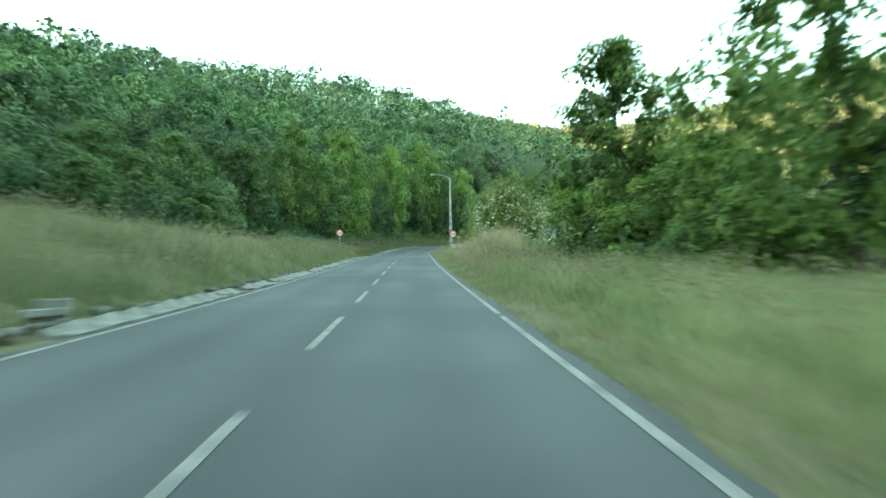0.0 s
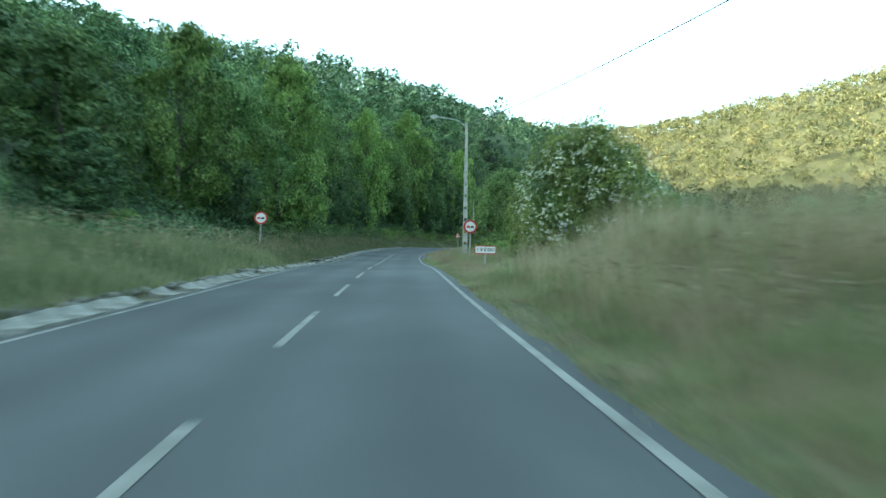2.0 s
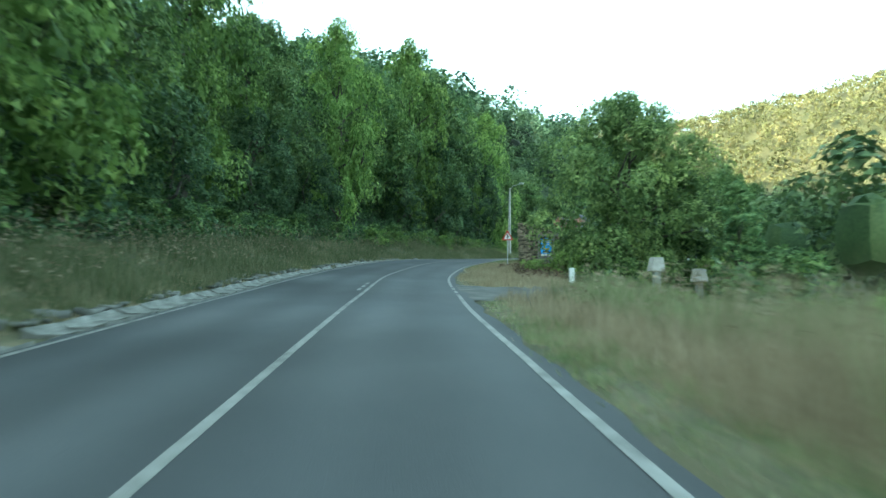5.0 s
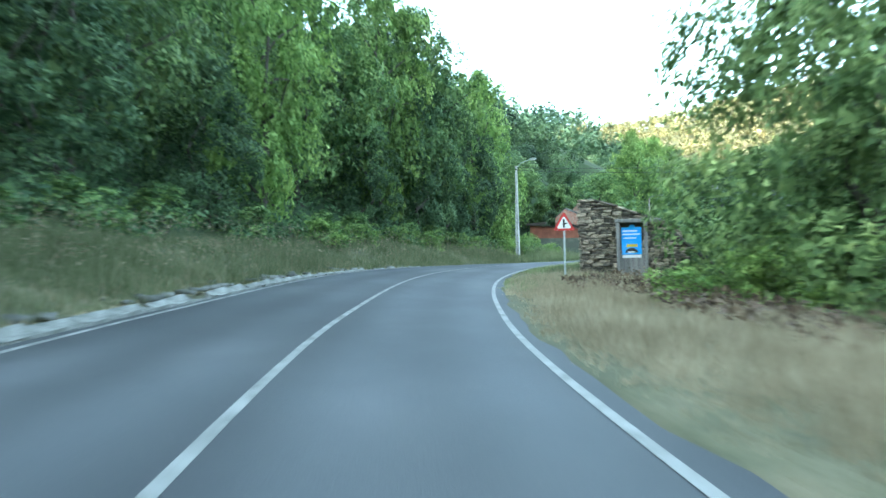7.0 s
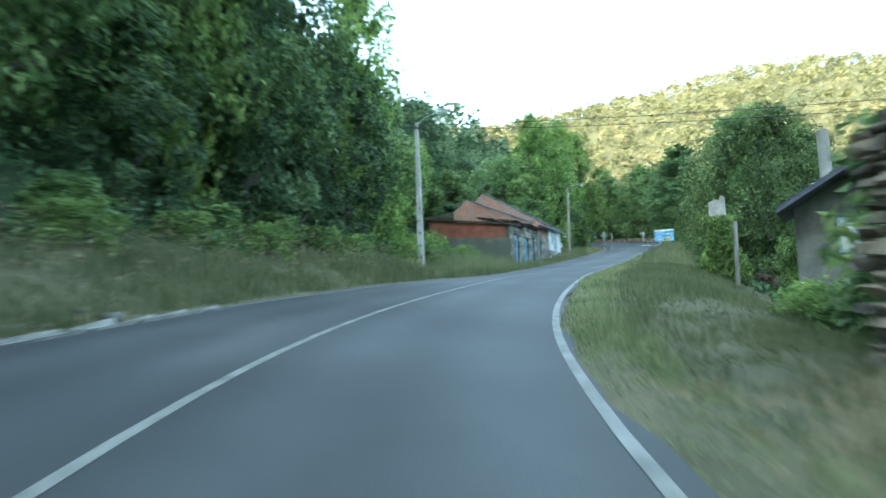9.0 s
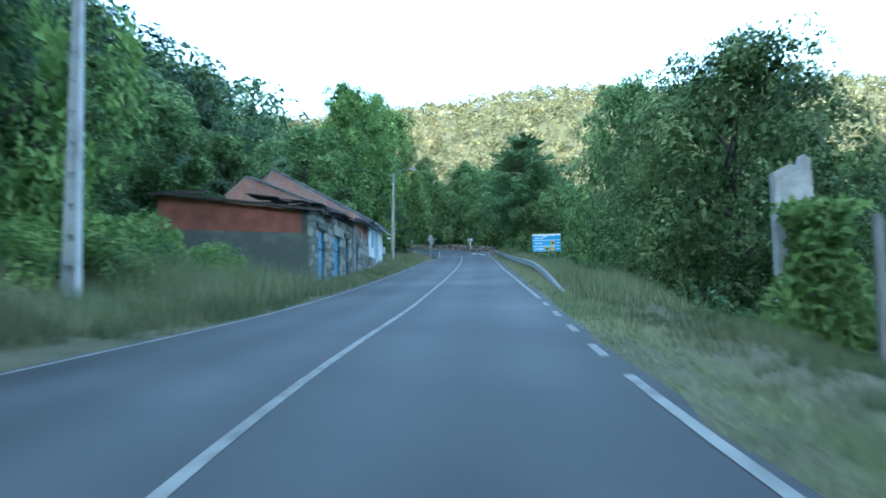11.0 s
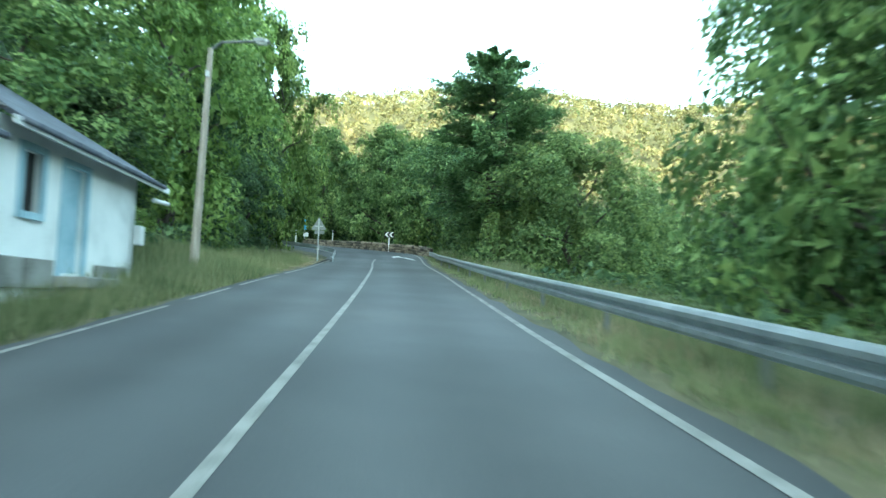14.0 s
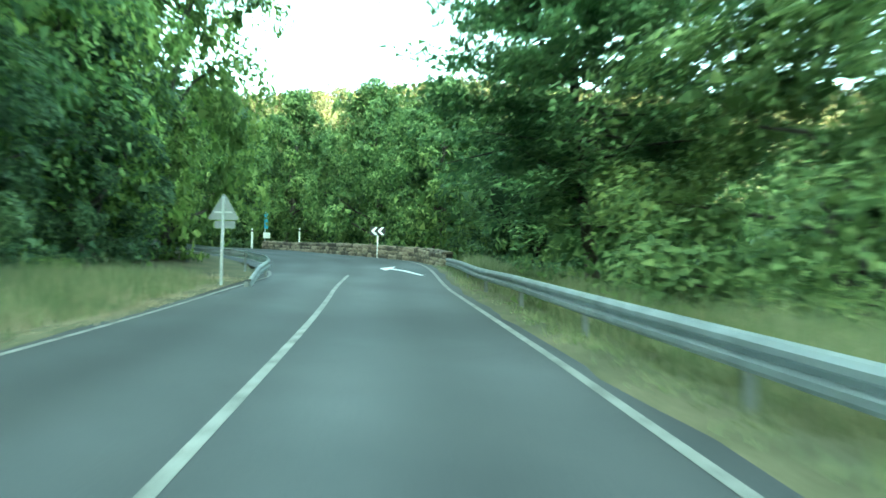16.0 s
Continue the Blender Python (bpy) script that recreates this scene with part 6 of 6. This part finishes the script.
put(cypress, rows_of(rng, [(113.5, 17.5, 1.0, 1.0)]), "cypresses")

bush = shrub("hazel_bush", 11, 2.6, 1.9, 2200, 0.19, LEAF_MID, "round leafy green bush at the foot of the bank")
items = [(s, -9.2 - 1.2 * ((s * 7) % 3) / 3, 0.8 + 0.25 * ((s * 13) % 5) / 5, 0.9) for s in range(88, 158, 5)]
items += [(s, -16 - 2.5 * ((s * 7) % 4) / 4, 0.95, 0.9) for s in range(16, 80, 7)]
items += [(s, 9.5 + 1.5 * ((s * 5) % 3) / 3, 0.85, 0.85) for s in range(22, 36, 6)]
items += [(s, 8.0 + 1.4 * ((s * 5) % 3) / 3, 0.8, 0.8) for s in range(181, 226, 5)]
items += [((9.8, 132.0), 0, 1.65, 1.2), ((12.6, 135.2), 0, 1.6, 1.0), ((11.0, 128.8), 0, 1.3, 1.2), ((8.4, 133.2), 0, 1.4, 1.25), ((9.5, 116.8), 0, 1.2, 1.1)]
items += [((7.9, 31.0), 0, 1.0, 0.9), ((9.0, 34.5), 0, 1.1, 1.0), ((10.5, 28.0), 0, 1.1, 1.0)]
items += [((20.0, 91.0), 0, 1.3, 1.1), ((26.5, 94.5), 0, 1.2, 1.0), ((23.0, 88.0), 0, 1.3, 0.9), ((30.0, 96.0), 0, 1.6, 1.5), ((21.5, 97.5), 0, 1.3, 1.4)]
items += [((10.6, 107.5), 0, 1.5, 1.1), ((13.4, 109.6), 0, 1.6, 1.2)]
put(bush, rows_of(rng, items), "bushes along the road")
bramble = shrub("bramble_bush", 12, 1.7, 1.7, 2200, 0.14, LEAF_LIGHT, "low tangled bright green bramble")
items = [(s, -8.3 - 0.8 * ((s * 7) % 3) / 3, 0.92, 1.0) for s in range(138, 163, 4)] + [(s, -13.5, 0.9, 0.9) for s in range(24, 74, 8)]
items += [((10.6, 127.6), 0, 1.0, 1.2), ((11.0, 130.0), 0, 1.3, 1.5), ((7.0, 121.0), 0, 1.2, 1.5), ((9.8, 119.5), 0, 1.2, 1.5), ((5.4, 119.0), 0, 0.9, 1.2), ((9.4, 112.4), 0, 0.55, 1.0), ((10.2, 113.9), 0, 0.8, 1.5), ((12.4, 113.6), 0, 0.8, 1.5), ((13.4, 116.0), 0, 1.2, 2.0), ((12.0, 122.0), 0, 1.4, 1.7), (136, 10.5, 1.3, 1.3), (140, 11.5, 1.2, 1.1), (164, 12.5, 1.2, 1.6), (121, 8.0, 0.8, 0.8), (85, 9.0, 1.1, 1.2), (90, 9.5, 1.0, 1.0), (78, 9.6, 1.2, 1.5), (214, -8, 0.8, 0.8), (219, -7.5, 0.7, 0.7), (204, -9, 1.0, 1.0), (170.5, -7.6, 1.0, 1.1), (171, -10.5, 1.3, 1.3), (168, -9.0, 1.2, 1.2), (165.5, -8.5, 1.0, 1.0), (169, -12, 1.4, 1.4), (143, 9.0, 1.0, 0.8), (146, 10.5, 1.0, 0.8), (147.5, 11.5, 0.8, 0.9), ((13.2, 140.6), 0, 0.75, 0.9), ((14.8, 139.4), 0, 0.8, 1.1), ((12.0, 138.6), 0, 0.7, 0.8)]
put(bramble, rows_of(rng, items), "brambles along the road")


def ivy(m, w, h, seed):
    rng = np.random.default_rng(seed)
    n = 2600
    p = np.c_[rng.uniform(-w, w, n), rng.normal(0, 0.3, n), rng.uniform(-0.5, h, n)]
    p[:, 0] *= 0.75 + 0.35 * np.sin(p[:, 2] * 1.7)
    v, f = leaf_tris(p, np.c_[0.4 * p[:, 0], -np.ones(n), np.zeros(n)], 0.22, rng)
    ob = arrays("ivy", v, f, LEAF_LIGHT)
    ob.matrix_basis = m
    tagged(ob, "bright green ivy hanging over the wall stub", "ivy", "", "stuff")


ivy(pose(20.15, 152.4, 9.3, 0, 0, -47), 1.15, 3.6, 41)
heap = shrub("brush_heap", 15, 0.9, 0.8, 1400, 0.14, LITTER, "heap of brown dead brushwood beside the old post", "brushwood")
put(heap, rows_of(rng, [((21.3, 151.1), 0, 1.0, 1.0)]), "")


def lump_mesh(n):
    """A cube rounded into a ball: corners and four-sided faces, n by n on a side."""
    v, f = [], []
    g = np.linspace(-1, 1, n + 1)
    for axis in range(3):
        for side in (-1, 1):
            k = len(v)
            for a in g:
                for b in g:
                    q = [0, 0, 0]
                    q[axis], q[(axis + 1) % 3], q[(axis + 2) % 3] = side, a * side, b
                    v.append(np.array(q) / np.linalg.norm(q))
            f += [(k + r * (n + 1) + c, k + (r + 1) * (n + 1) + c, k + (r + 1) * (n + 1) + c + 1, k + r * (n + 1) + c + 1) for r in range(n) for c in range(n)]
    return np.array(v), np.array(f)


def far_forest(name, spacing, area, rmin, rmax, leaves, size, seed, keep, mat, label, jitter=0.4, inner=3):
    """Lumpy crowns of leaf sprays round a dense inside, set over the slopes."""
    rng = np.random.default_rng(seed)
    gx, gy = np.meshgrid(np.arange(area[0], area[1], spacing), np.arange(area[2], area[3], spacing), indexing="ij")
    x = (gx + rng.uniform(-0.6, 0.6, gx.shape) * spacing).ravel()
    y = (gy + rng.uniform(-0.6, 0.6, gx.shape) * spacing).ravel()
    s, d = nearest(x, y)
    ok = keep(x, y, s, d)
    x, y, s, d = x[ok], y[ok], s[ok], d[ok]
    n = len(x)
    rad = rng.uniform(rmin, rmax, n) * np.interp(s, [10, 70, 125], [0.6, 0.8, 1.0])
    mid = np.c_[x, y, land(x, y, s, d) + rad * rng.uniform(0.5, 1.35, n)]
    phase = rng.uniform(0, 6.28, n)
    high = rng.uniform(0.95, 1.4, n)

    K = 16
    u = rng.normal(0, 1, (n, K, 3)) + np.array([0, 0, 0.35])
    u /= np.linalg.norm(u, axis=2)[..., None]
    u[..., 2] = np.where(u[..., 2] < -0.4, -u[..., 2], u[..., 2])
    stretch = np.stack([np.ones(n), np.ones(n), high], 1)
    lump = u * (0.72 * rad[:, None] * rng.uniform(0.82, 1.15, (n, K)))[..., None]
    q = max(1, leaves // K)
    w = rng.normal(0, 0.8, (n, K, q, 3)) + 0.75 * u[:, :, None, :] + np.array([0, 0, 0.3])
    w /= np.linalg.norm(w, axis=3)[..., None]
    p = mid[:, None, None, :] + (lump[:, :, None, :] + w * (0.4 * rad[:, None, None] * rng.uniform(0.75, 1.05, (n, K, q)))[..., None]) * stretch[:, None, None, :]
    v, f = leaf_tris(p.reshape(-1, 3), w.reshape(-1, 3) * 1.5, size * np.repeat(rad, K * q) / rad.mean(), rng, 0.25, 0.8, jitter)
    shade = rng.uniform(-0.42, 0.42, n)
    tones = [np.repeat(shade, K * q * 3)]
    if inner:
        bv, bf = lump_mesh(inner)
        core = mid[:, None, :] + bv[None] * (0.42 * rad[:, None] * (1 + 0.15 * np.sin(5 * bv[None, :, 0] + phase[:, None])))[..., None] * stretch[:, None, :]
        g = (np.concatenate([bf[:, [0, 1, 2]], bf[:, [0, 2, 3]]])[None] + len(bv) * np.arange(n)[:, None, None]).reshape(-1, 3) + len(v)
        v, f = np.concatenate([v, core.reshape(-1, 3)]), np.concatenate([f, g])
        # cores toned 0.25 darker, painting in the shade within each crown
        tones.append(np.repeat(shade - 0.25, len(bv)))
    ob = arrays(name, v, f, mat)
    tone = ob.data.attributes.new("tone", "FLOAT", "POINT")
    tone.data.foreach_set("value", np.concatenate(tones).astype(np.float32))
    tagged(ob, label, "forest", "", "stuff")
    return n


def on_near_slope(x, y, s, d):
    left = (d < -17) & (d > -95) & (s > -25) & (s < 294) & ((s < 165) | (d < -23))
    return left | ((d > 24) & (d < 70) & (s > 10) & (s < 240) & ~((x > 13) & (x < 36) & (y > 55) & (y < 112)))


def across_valley(x, y, s, d):
    hill, ring, dv = slopes(x, y, s, d)
    return (ring + 10 * lumps(x, y, 31) > hill) | (dv > 0)


def on_shaded_slope(x, y, s, d):
    inner = ((np.abs(d) < 95) & (d < 0) & (s > -25) & (s < 294)) | ((d > 0) & (d < 70) & (s < 294))
    return ~inner & (np.hypot(x - 60, y - 150) < 600) & (y > -60) & (x > -330) & ~across_valley(x, y, s, d)


def on_sunny_slope(x, y, s, d):
    r = np.hypot(x - 90, y - 170)
    inner = ((np.abs(d) < 95) & (d < 0) & (s < 294)) | ((d > 0) & (d < 70) & (s < 294))
    return ~inner & (r > 190) & (r < 585) & (y > -60) & across_valley(x, y, s, d)


def beyond_bend(x, y, s, d):
    return (d > 9) & (d < 45) & (s > 226) & (s < 293)


def wood_edge(x, y, s, d):
    return on_near_slope(x, y, s, d) & (d > -29) & (d < 0)


def near_left(x, y, s, d):
    return on_near_slope(x, y, s, d) & (np.abs(d) < 48) & ~wood_edge(x, y, s, d)


def far_left(x, y, s, d):
    return on_near_slope(x, y, s, d) & (np.abs(d) >= 48)


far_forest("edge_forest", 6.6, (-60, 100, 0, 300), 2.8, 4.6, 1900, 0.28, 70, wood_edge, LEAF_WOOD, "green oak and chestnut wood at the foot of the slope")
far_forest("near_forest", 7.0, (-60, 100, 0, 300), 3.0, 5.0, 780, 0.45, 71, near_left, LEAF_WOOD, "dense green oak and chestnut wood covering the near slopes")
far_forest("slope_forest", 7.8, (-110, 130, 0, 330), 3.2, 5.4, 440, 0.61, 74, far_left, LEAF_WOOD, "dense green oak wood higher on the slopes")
# LEAF_MID over LEAF_WOOD: more light on these trees put into the leaf colour
far_forest("bend_forest", 6.6, (40, 130, 190, 300), 3.0, 4.8, 1000, 0.34, 75, beyond_bend, LEAF_MID, "broadleaf wood beyond the parapet, its leaf colour lightened to lift deep shade")
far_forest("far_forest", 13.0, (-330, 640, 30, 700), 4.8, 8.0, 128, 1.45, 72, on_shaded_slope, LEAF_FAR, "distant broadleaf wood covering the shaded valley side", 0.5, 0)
far_forest("hillside_scrub", 8.8, (30, 720, 80, 790), 2.8, 6.2, 66, 1.46, 73, on_sunny_slope, LEAF_SUNLIT_SCRUB, "scrub woodland on the far hillside, olive and straw leaf colour warmed for sun and haze", 0.55, 0)


def undergrowth(name, spans, per_m2, size, mat, seed, label):
    """Low leafy ground cover over stretches: (s0, s1, d0, d1, height)."""
    rng = np.random.default_rng(seed)
    P = []
    for s0, s1, d0, d1, h in spans:
        n = int((s1 - s0) * abs(d1 - d0) * per_m2)
        s, d = rng.uniform(s0, s1, n), d0 + (d1 - d0) * rng.uniform(0, 1, n)
        p, fx, fy, _ = on_line(s)
        x, y = p[:, 0] + d * fy, p[:, 1] - d * fx
        top = h * (0.35 + 0.65 * (0.5 + 0.5 * lumps(s, d * 1.3, 1.3)))
        P.append(np.c_[x, y, land(x, y, s, d) + top * rng.uniform(0.1, 1, n) ** 0.5])
    p = np.concatenate(P)
    v, f = leaf_tris(p, np.tile([0.15, 0, 0.3], (len(p), 1)), size, rng)
    return tagged(arrays(name, v, f, mat), label, "undergrowth", "", "stuff")


undergrowth("undergrowth", [(60, 80, -9, -20, 1.4), (80, 166, -8.2, -20, 1.7), (20, 62, -14, -24, 1.6), (200, 238, -7.5, -18, 1.6), (166, 174, -8, -22, 1.8), (140, 166, -20, -30, 2.2), (172, 206, -17, -30, 2.4)], 18, 0.26, LEAF_DARK, 91, "dense leafy undergrowth at the wood's edge")
undergrowth("undergrowth", [(20, 36, 9, 22, 1.7), (36, 66, 15, 22, 1.0), (72, 96, 8.5, 22, 1.5), (108, 135, 11, 24, 1.5), (135, 148, 9.5, 22, 1.2), (148, 166, 9.5, 13, 0.5), (166, 184, 8.5, 20, 1.3), (184, 232, 6.8, 20, 1.5)], 14, 0.28, LEAF_DARK, 92, "dense leafy undergrowth below the road")

undergrowth("dry_brushwood", [(112, 130, 6.6, 9.6, 0.55), (124, 131, 5.6, 7.0, 0.4)], 30, 0.16, LITTER, 93, "brown dry brushwood and litter below the hut")


def grass(name, spans, per_m2, height, width, mat, seed, label, blades=5):
    """Tufts of tapered blades over stretches: (s0, s1, d0, d1, height factor)."""
    rng = np.random.default_rng(seed)
    S, D, H = [], [], []
    for s0, s1, d0, d1, k in spans:
        n = int((s1 - s0) * abs(d1 - d0) * per_m2)
        S.append(rng.uniform(s0, s1, n))
        D.append(d0 + (d1 - d0) * rng.uniform(0, 1, n))
        H.append(np.full(n, k))
    s, d, hk = np.concatenate(S), np.concatenate(D), np.concatenate(H)
    patch = 0.5 + 0.5 * lumps(s, d * 1.6, 1.9)
    ok = rng.uniform(0, 1, len(s)) < 0.45 + 0.6 * patch
    s, d, hk, patch = s[ok], d[ok], hk[ok], patch[ok]
    p, fx, fy, _ = on_line(s)
    x, y = p[:, 0] + d * fy, p[:, 1] - d * fx
    z = land(x, y, s, d)
    hh = height * hk * (0.55 + 0.6 * patch) * rng.uniform(0.7, 1.25, len(s))
    edge = smooth(0.0, 0.9, np.where(d > 0, d - 3.75, -d - np.where(s > 160, 3.6, 4.7)))
    hh *= 0.35 + 0.65 * edge
    n = len(s)
    B = blades
    bx = np.repeat(np.c_[x, y, z], B, axis=0) + np.c_[rng.normal(0, 0.11, (n * B, 2)), np.full(n * B, -0.03)]
    a = rng.uniform(0, 6.283, n * B)
    h = np.repeat(hh, B) * rng.uniform(0.55, 1.1, n * B)
    w = width * rng.uniform(0.7, 1.4, n * B)
    lean = rng.normal(0, 0.22, (n * B, 2)) * h[:, None]
    sx, sy = np.cos(a) * w / 2, np.sin(a) * w / 2
    tip = bx + np.c_[lean, h]
    v = np.stack([bx - np.c_[sx, sy, 0 * sx], bx + np.c_[sx, sy, 0 * sx], tip], 1).reshape(-1, 3)
    f = np.arange(3 * n * B).reshape(-1, 3)
    ob = arrays(name, v, f, mat)
    return tagged(ob, label, "grass", "", "stuff")


grass("tall_grass", [(-2, 74, -4.9, -10.5, 1.0), (160, 166, -4.9, -9, 1.0), (165, 174.6, -4.6, -13.5, 1.7), (172, 206, -3.85, -5.4, 0.85), (196, 222, -3.7, -9, 1.0), (165, 230, 4.5, 7.2, 1.0), (89, 100, 5.6, 10.5, 1.15)], 24, 0.78, 0.022, GRASS_BANK, 81, "tall grey-green grass going to seed beside the road", 10)
grass("tall_grass", [(-2, 20, 5.4, 8.8, 1.25), (20, 46, 5.4, 8.8, 1.05), (46, 54, 5.0, 8.8, 1.7), (54, 60, 5.0, 8.8, 1.1), (75, 86, 4.9, 8.0, 1.5), (73, 99, 5.8, 8.5, 0.95), (58, 73, 6.8, 9.0, 1.05)], 24, 0.78, 0.022, GRASS, 87, "tall pale green roadside grass going to seed", 10)
grass("tall_grass", [(74, 160, -4.9, -9.0, 0.95)], 24, 0.78, 0.022, GRASS_OLIVE, 89, "tall olive and straw-tinged grass along the bank", 10)
grass("tall_grass", [(-2, 74, -10.5, -16, 1.0)], 9, 0.9, 0.043, GRASS_BANK, 82, "tall grass on the upper bank", 10)
grass("tall_grass", [(10, 46, 8.8, 12, 0.8), (46, 58, 8.8, 12, 1.0)], 9, 0.9, 0.043, GRASS, 88, "tall pale grass before the shrubs", 10)
grass("edge_grass", [(-2, 99, 3.5, 4.3, 0.75), (-2, 60, 4.2, 5.6, 0.9), (58, 73, 3.7, 6.8, 0.5), (128, 166, 3.62, 4.3, 0.6), (124, 166, 3.6, 4.6, 0.5), (165, 204, 3.72, 4.1, 1.35), (204, 230, 3.72, 4.0, 0.7)], 42, 0.55, 0.019, GRASS, 86, "pale grass leaning over the asphalt edge", 10)
grass("dry_grass", [(107, 134, 3.75, 8.5, 0.7), (107, 126, 3.65, 7.6, 0.55), (110, 128, 8.5, 11, 0.4), (208, 223, -3.35, -7.5, 0.55), (60, 140, -4.8, -6.4, 0.4), (-2, 99, 3.6, 4.6, 0.45), (-2, 74, 3.5, 4.8, 0.6), (86, 100.5, 3.9, 9, 1.0), (99, 110, 9.5, 12.5, 1.0), (168, 200, 3.8, 4.4, 0.8), (28, 50, 4.4, 6.4, 1.1), (50, 74, 3.9, 8.5, 0.7), (74, 88, 4.3, 8.0, 1.5)], 26, 0.6, 0.020, GRASS_DRY, 83, "bleached straw-coloured dry grass", 10)
grass("short_grass", [(126, 175, 3.7, 9.0, 0.55), (165, 230, 3.8, 5.0, 0.7), (160, 203, -3.95, -5.3, 1.0), (75, 160, -5.0, -8.5, 0.6)], 24, 0.5, 0.022, GRASS_LUSH, 84, "short green verge grass", 10)


def seed_heads(n, seed):
    rng = np.random.default_rng(seed)
    s = rng.uniform(0, 160, n)
    left = rng.uniform(0, 1, n) < 0.55
    d = np.where(left, -rng.uniform(5.4, 10, n), rng.uniform(4.6, 8, n))
    ok = left | ((s < 95) & ~((s > 56) & (s < 74) & (d < 7)))
    s, d = s[ok], d[ok]
    p, fx, fy, _ = on_line(s)
    x, y = p[:, 0] + d * fy, p[:, 1] - d * fx
    z = land(x, y, s, d) + rng.uniform(0.6, 1.15, len(s))
    q = np.repeat(np.c_[x, y, z], 3, axis=0) + rng.normal(0, 1, (3 * len(s), 3)) * np.array([0.03, 0.03, 0.09])
    v, f = leaf_tris(q, np.tile([0, 0, 0.0], (len(q), 1)), 0.085, rng, 0.0, 0.5)
    tagged(arrays("grass_seed_heads", v, f, GRASS_DRY), "feathery straw-coloured grass seed heads", "grass", "", "stuff")


grass("reed_grass", [(104.5, 116, 9.0, 15, 0.72)], 16, 1.15, 0.03, GRASS_BANK, 79, "tall grey-green reeds round the gate pillars", 10)
grass("tall_stalks", [(44, 56, 5.2, 8.8, 1.15), (44, 62, 5.2, 8.0, 0.95), (-2, 44, 5.8, 9.2, 0.6), (8, 45, -6.5, -11, 0.62), (74, 92, 4.7, 7.6, 0.85)], 9, 1.5, 0.016, GRASS_DRY, 78, "thin straw stalks standing over the grass", 6)
grass("tall_stalks", [(44.5, 56, 5.0, 9.2, 1.0)], 24, 1.8, 0.014, GRASS_DRY, 77, "pale feathery straw standing high over the verge", 8)
seed_heads(12000, 85)

# ---------- overhead cables ----------
top1 = place(80.4, 5.9, 9.7).translation
top2 = place(163.2, -7.5, 8.5).translation
cable("overhead_cable", top1, (22.5, 16.0, 17.0), 2.2, "thin black overhead cable slung from the lamp mast", 0.027)
cable("overhead_cable", top2, (28.4, 135.3, 15.0), 0.35, "thin black overhead cable crossing the road", 0.02)
cable("overhead_cable", top2 + Vector((0, 0, -0.25)), (28.4, 135.3, 14.7), 0.45, "thin black overhead cable crossing the road", 0.02)
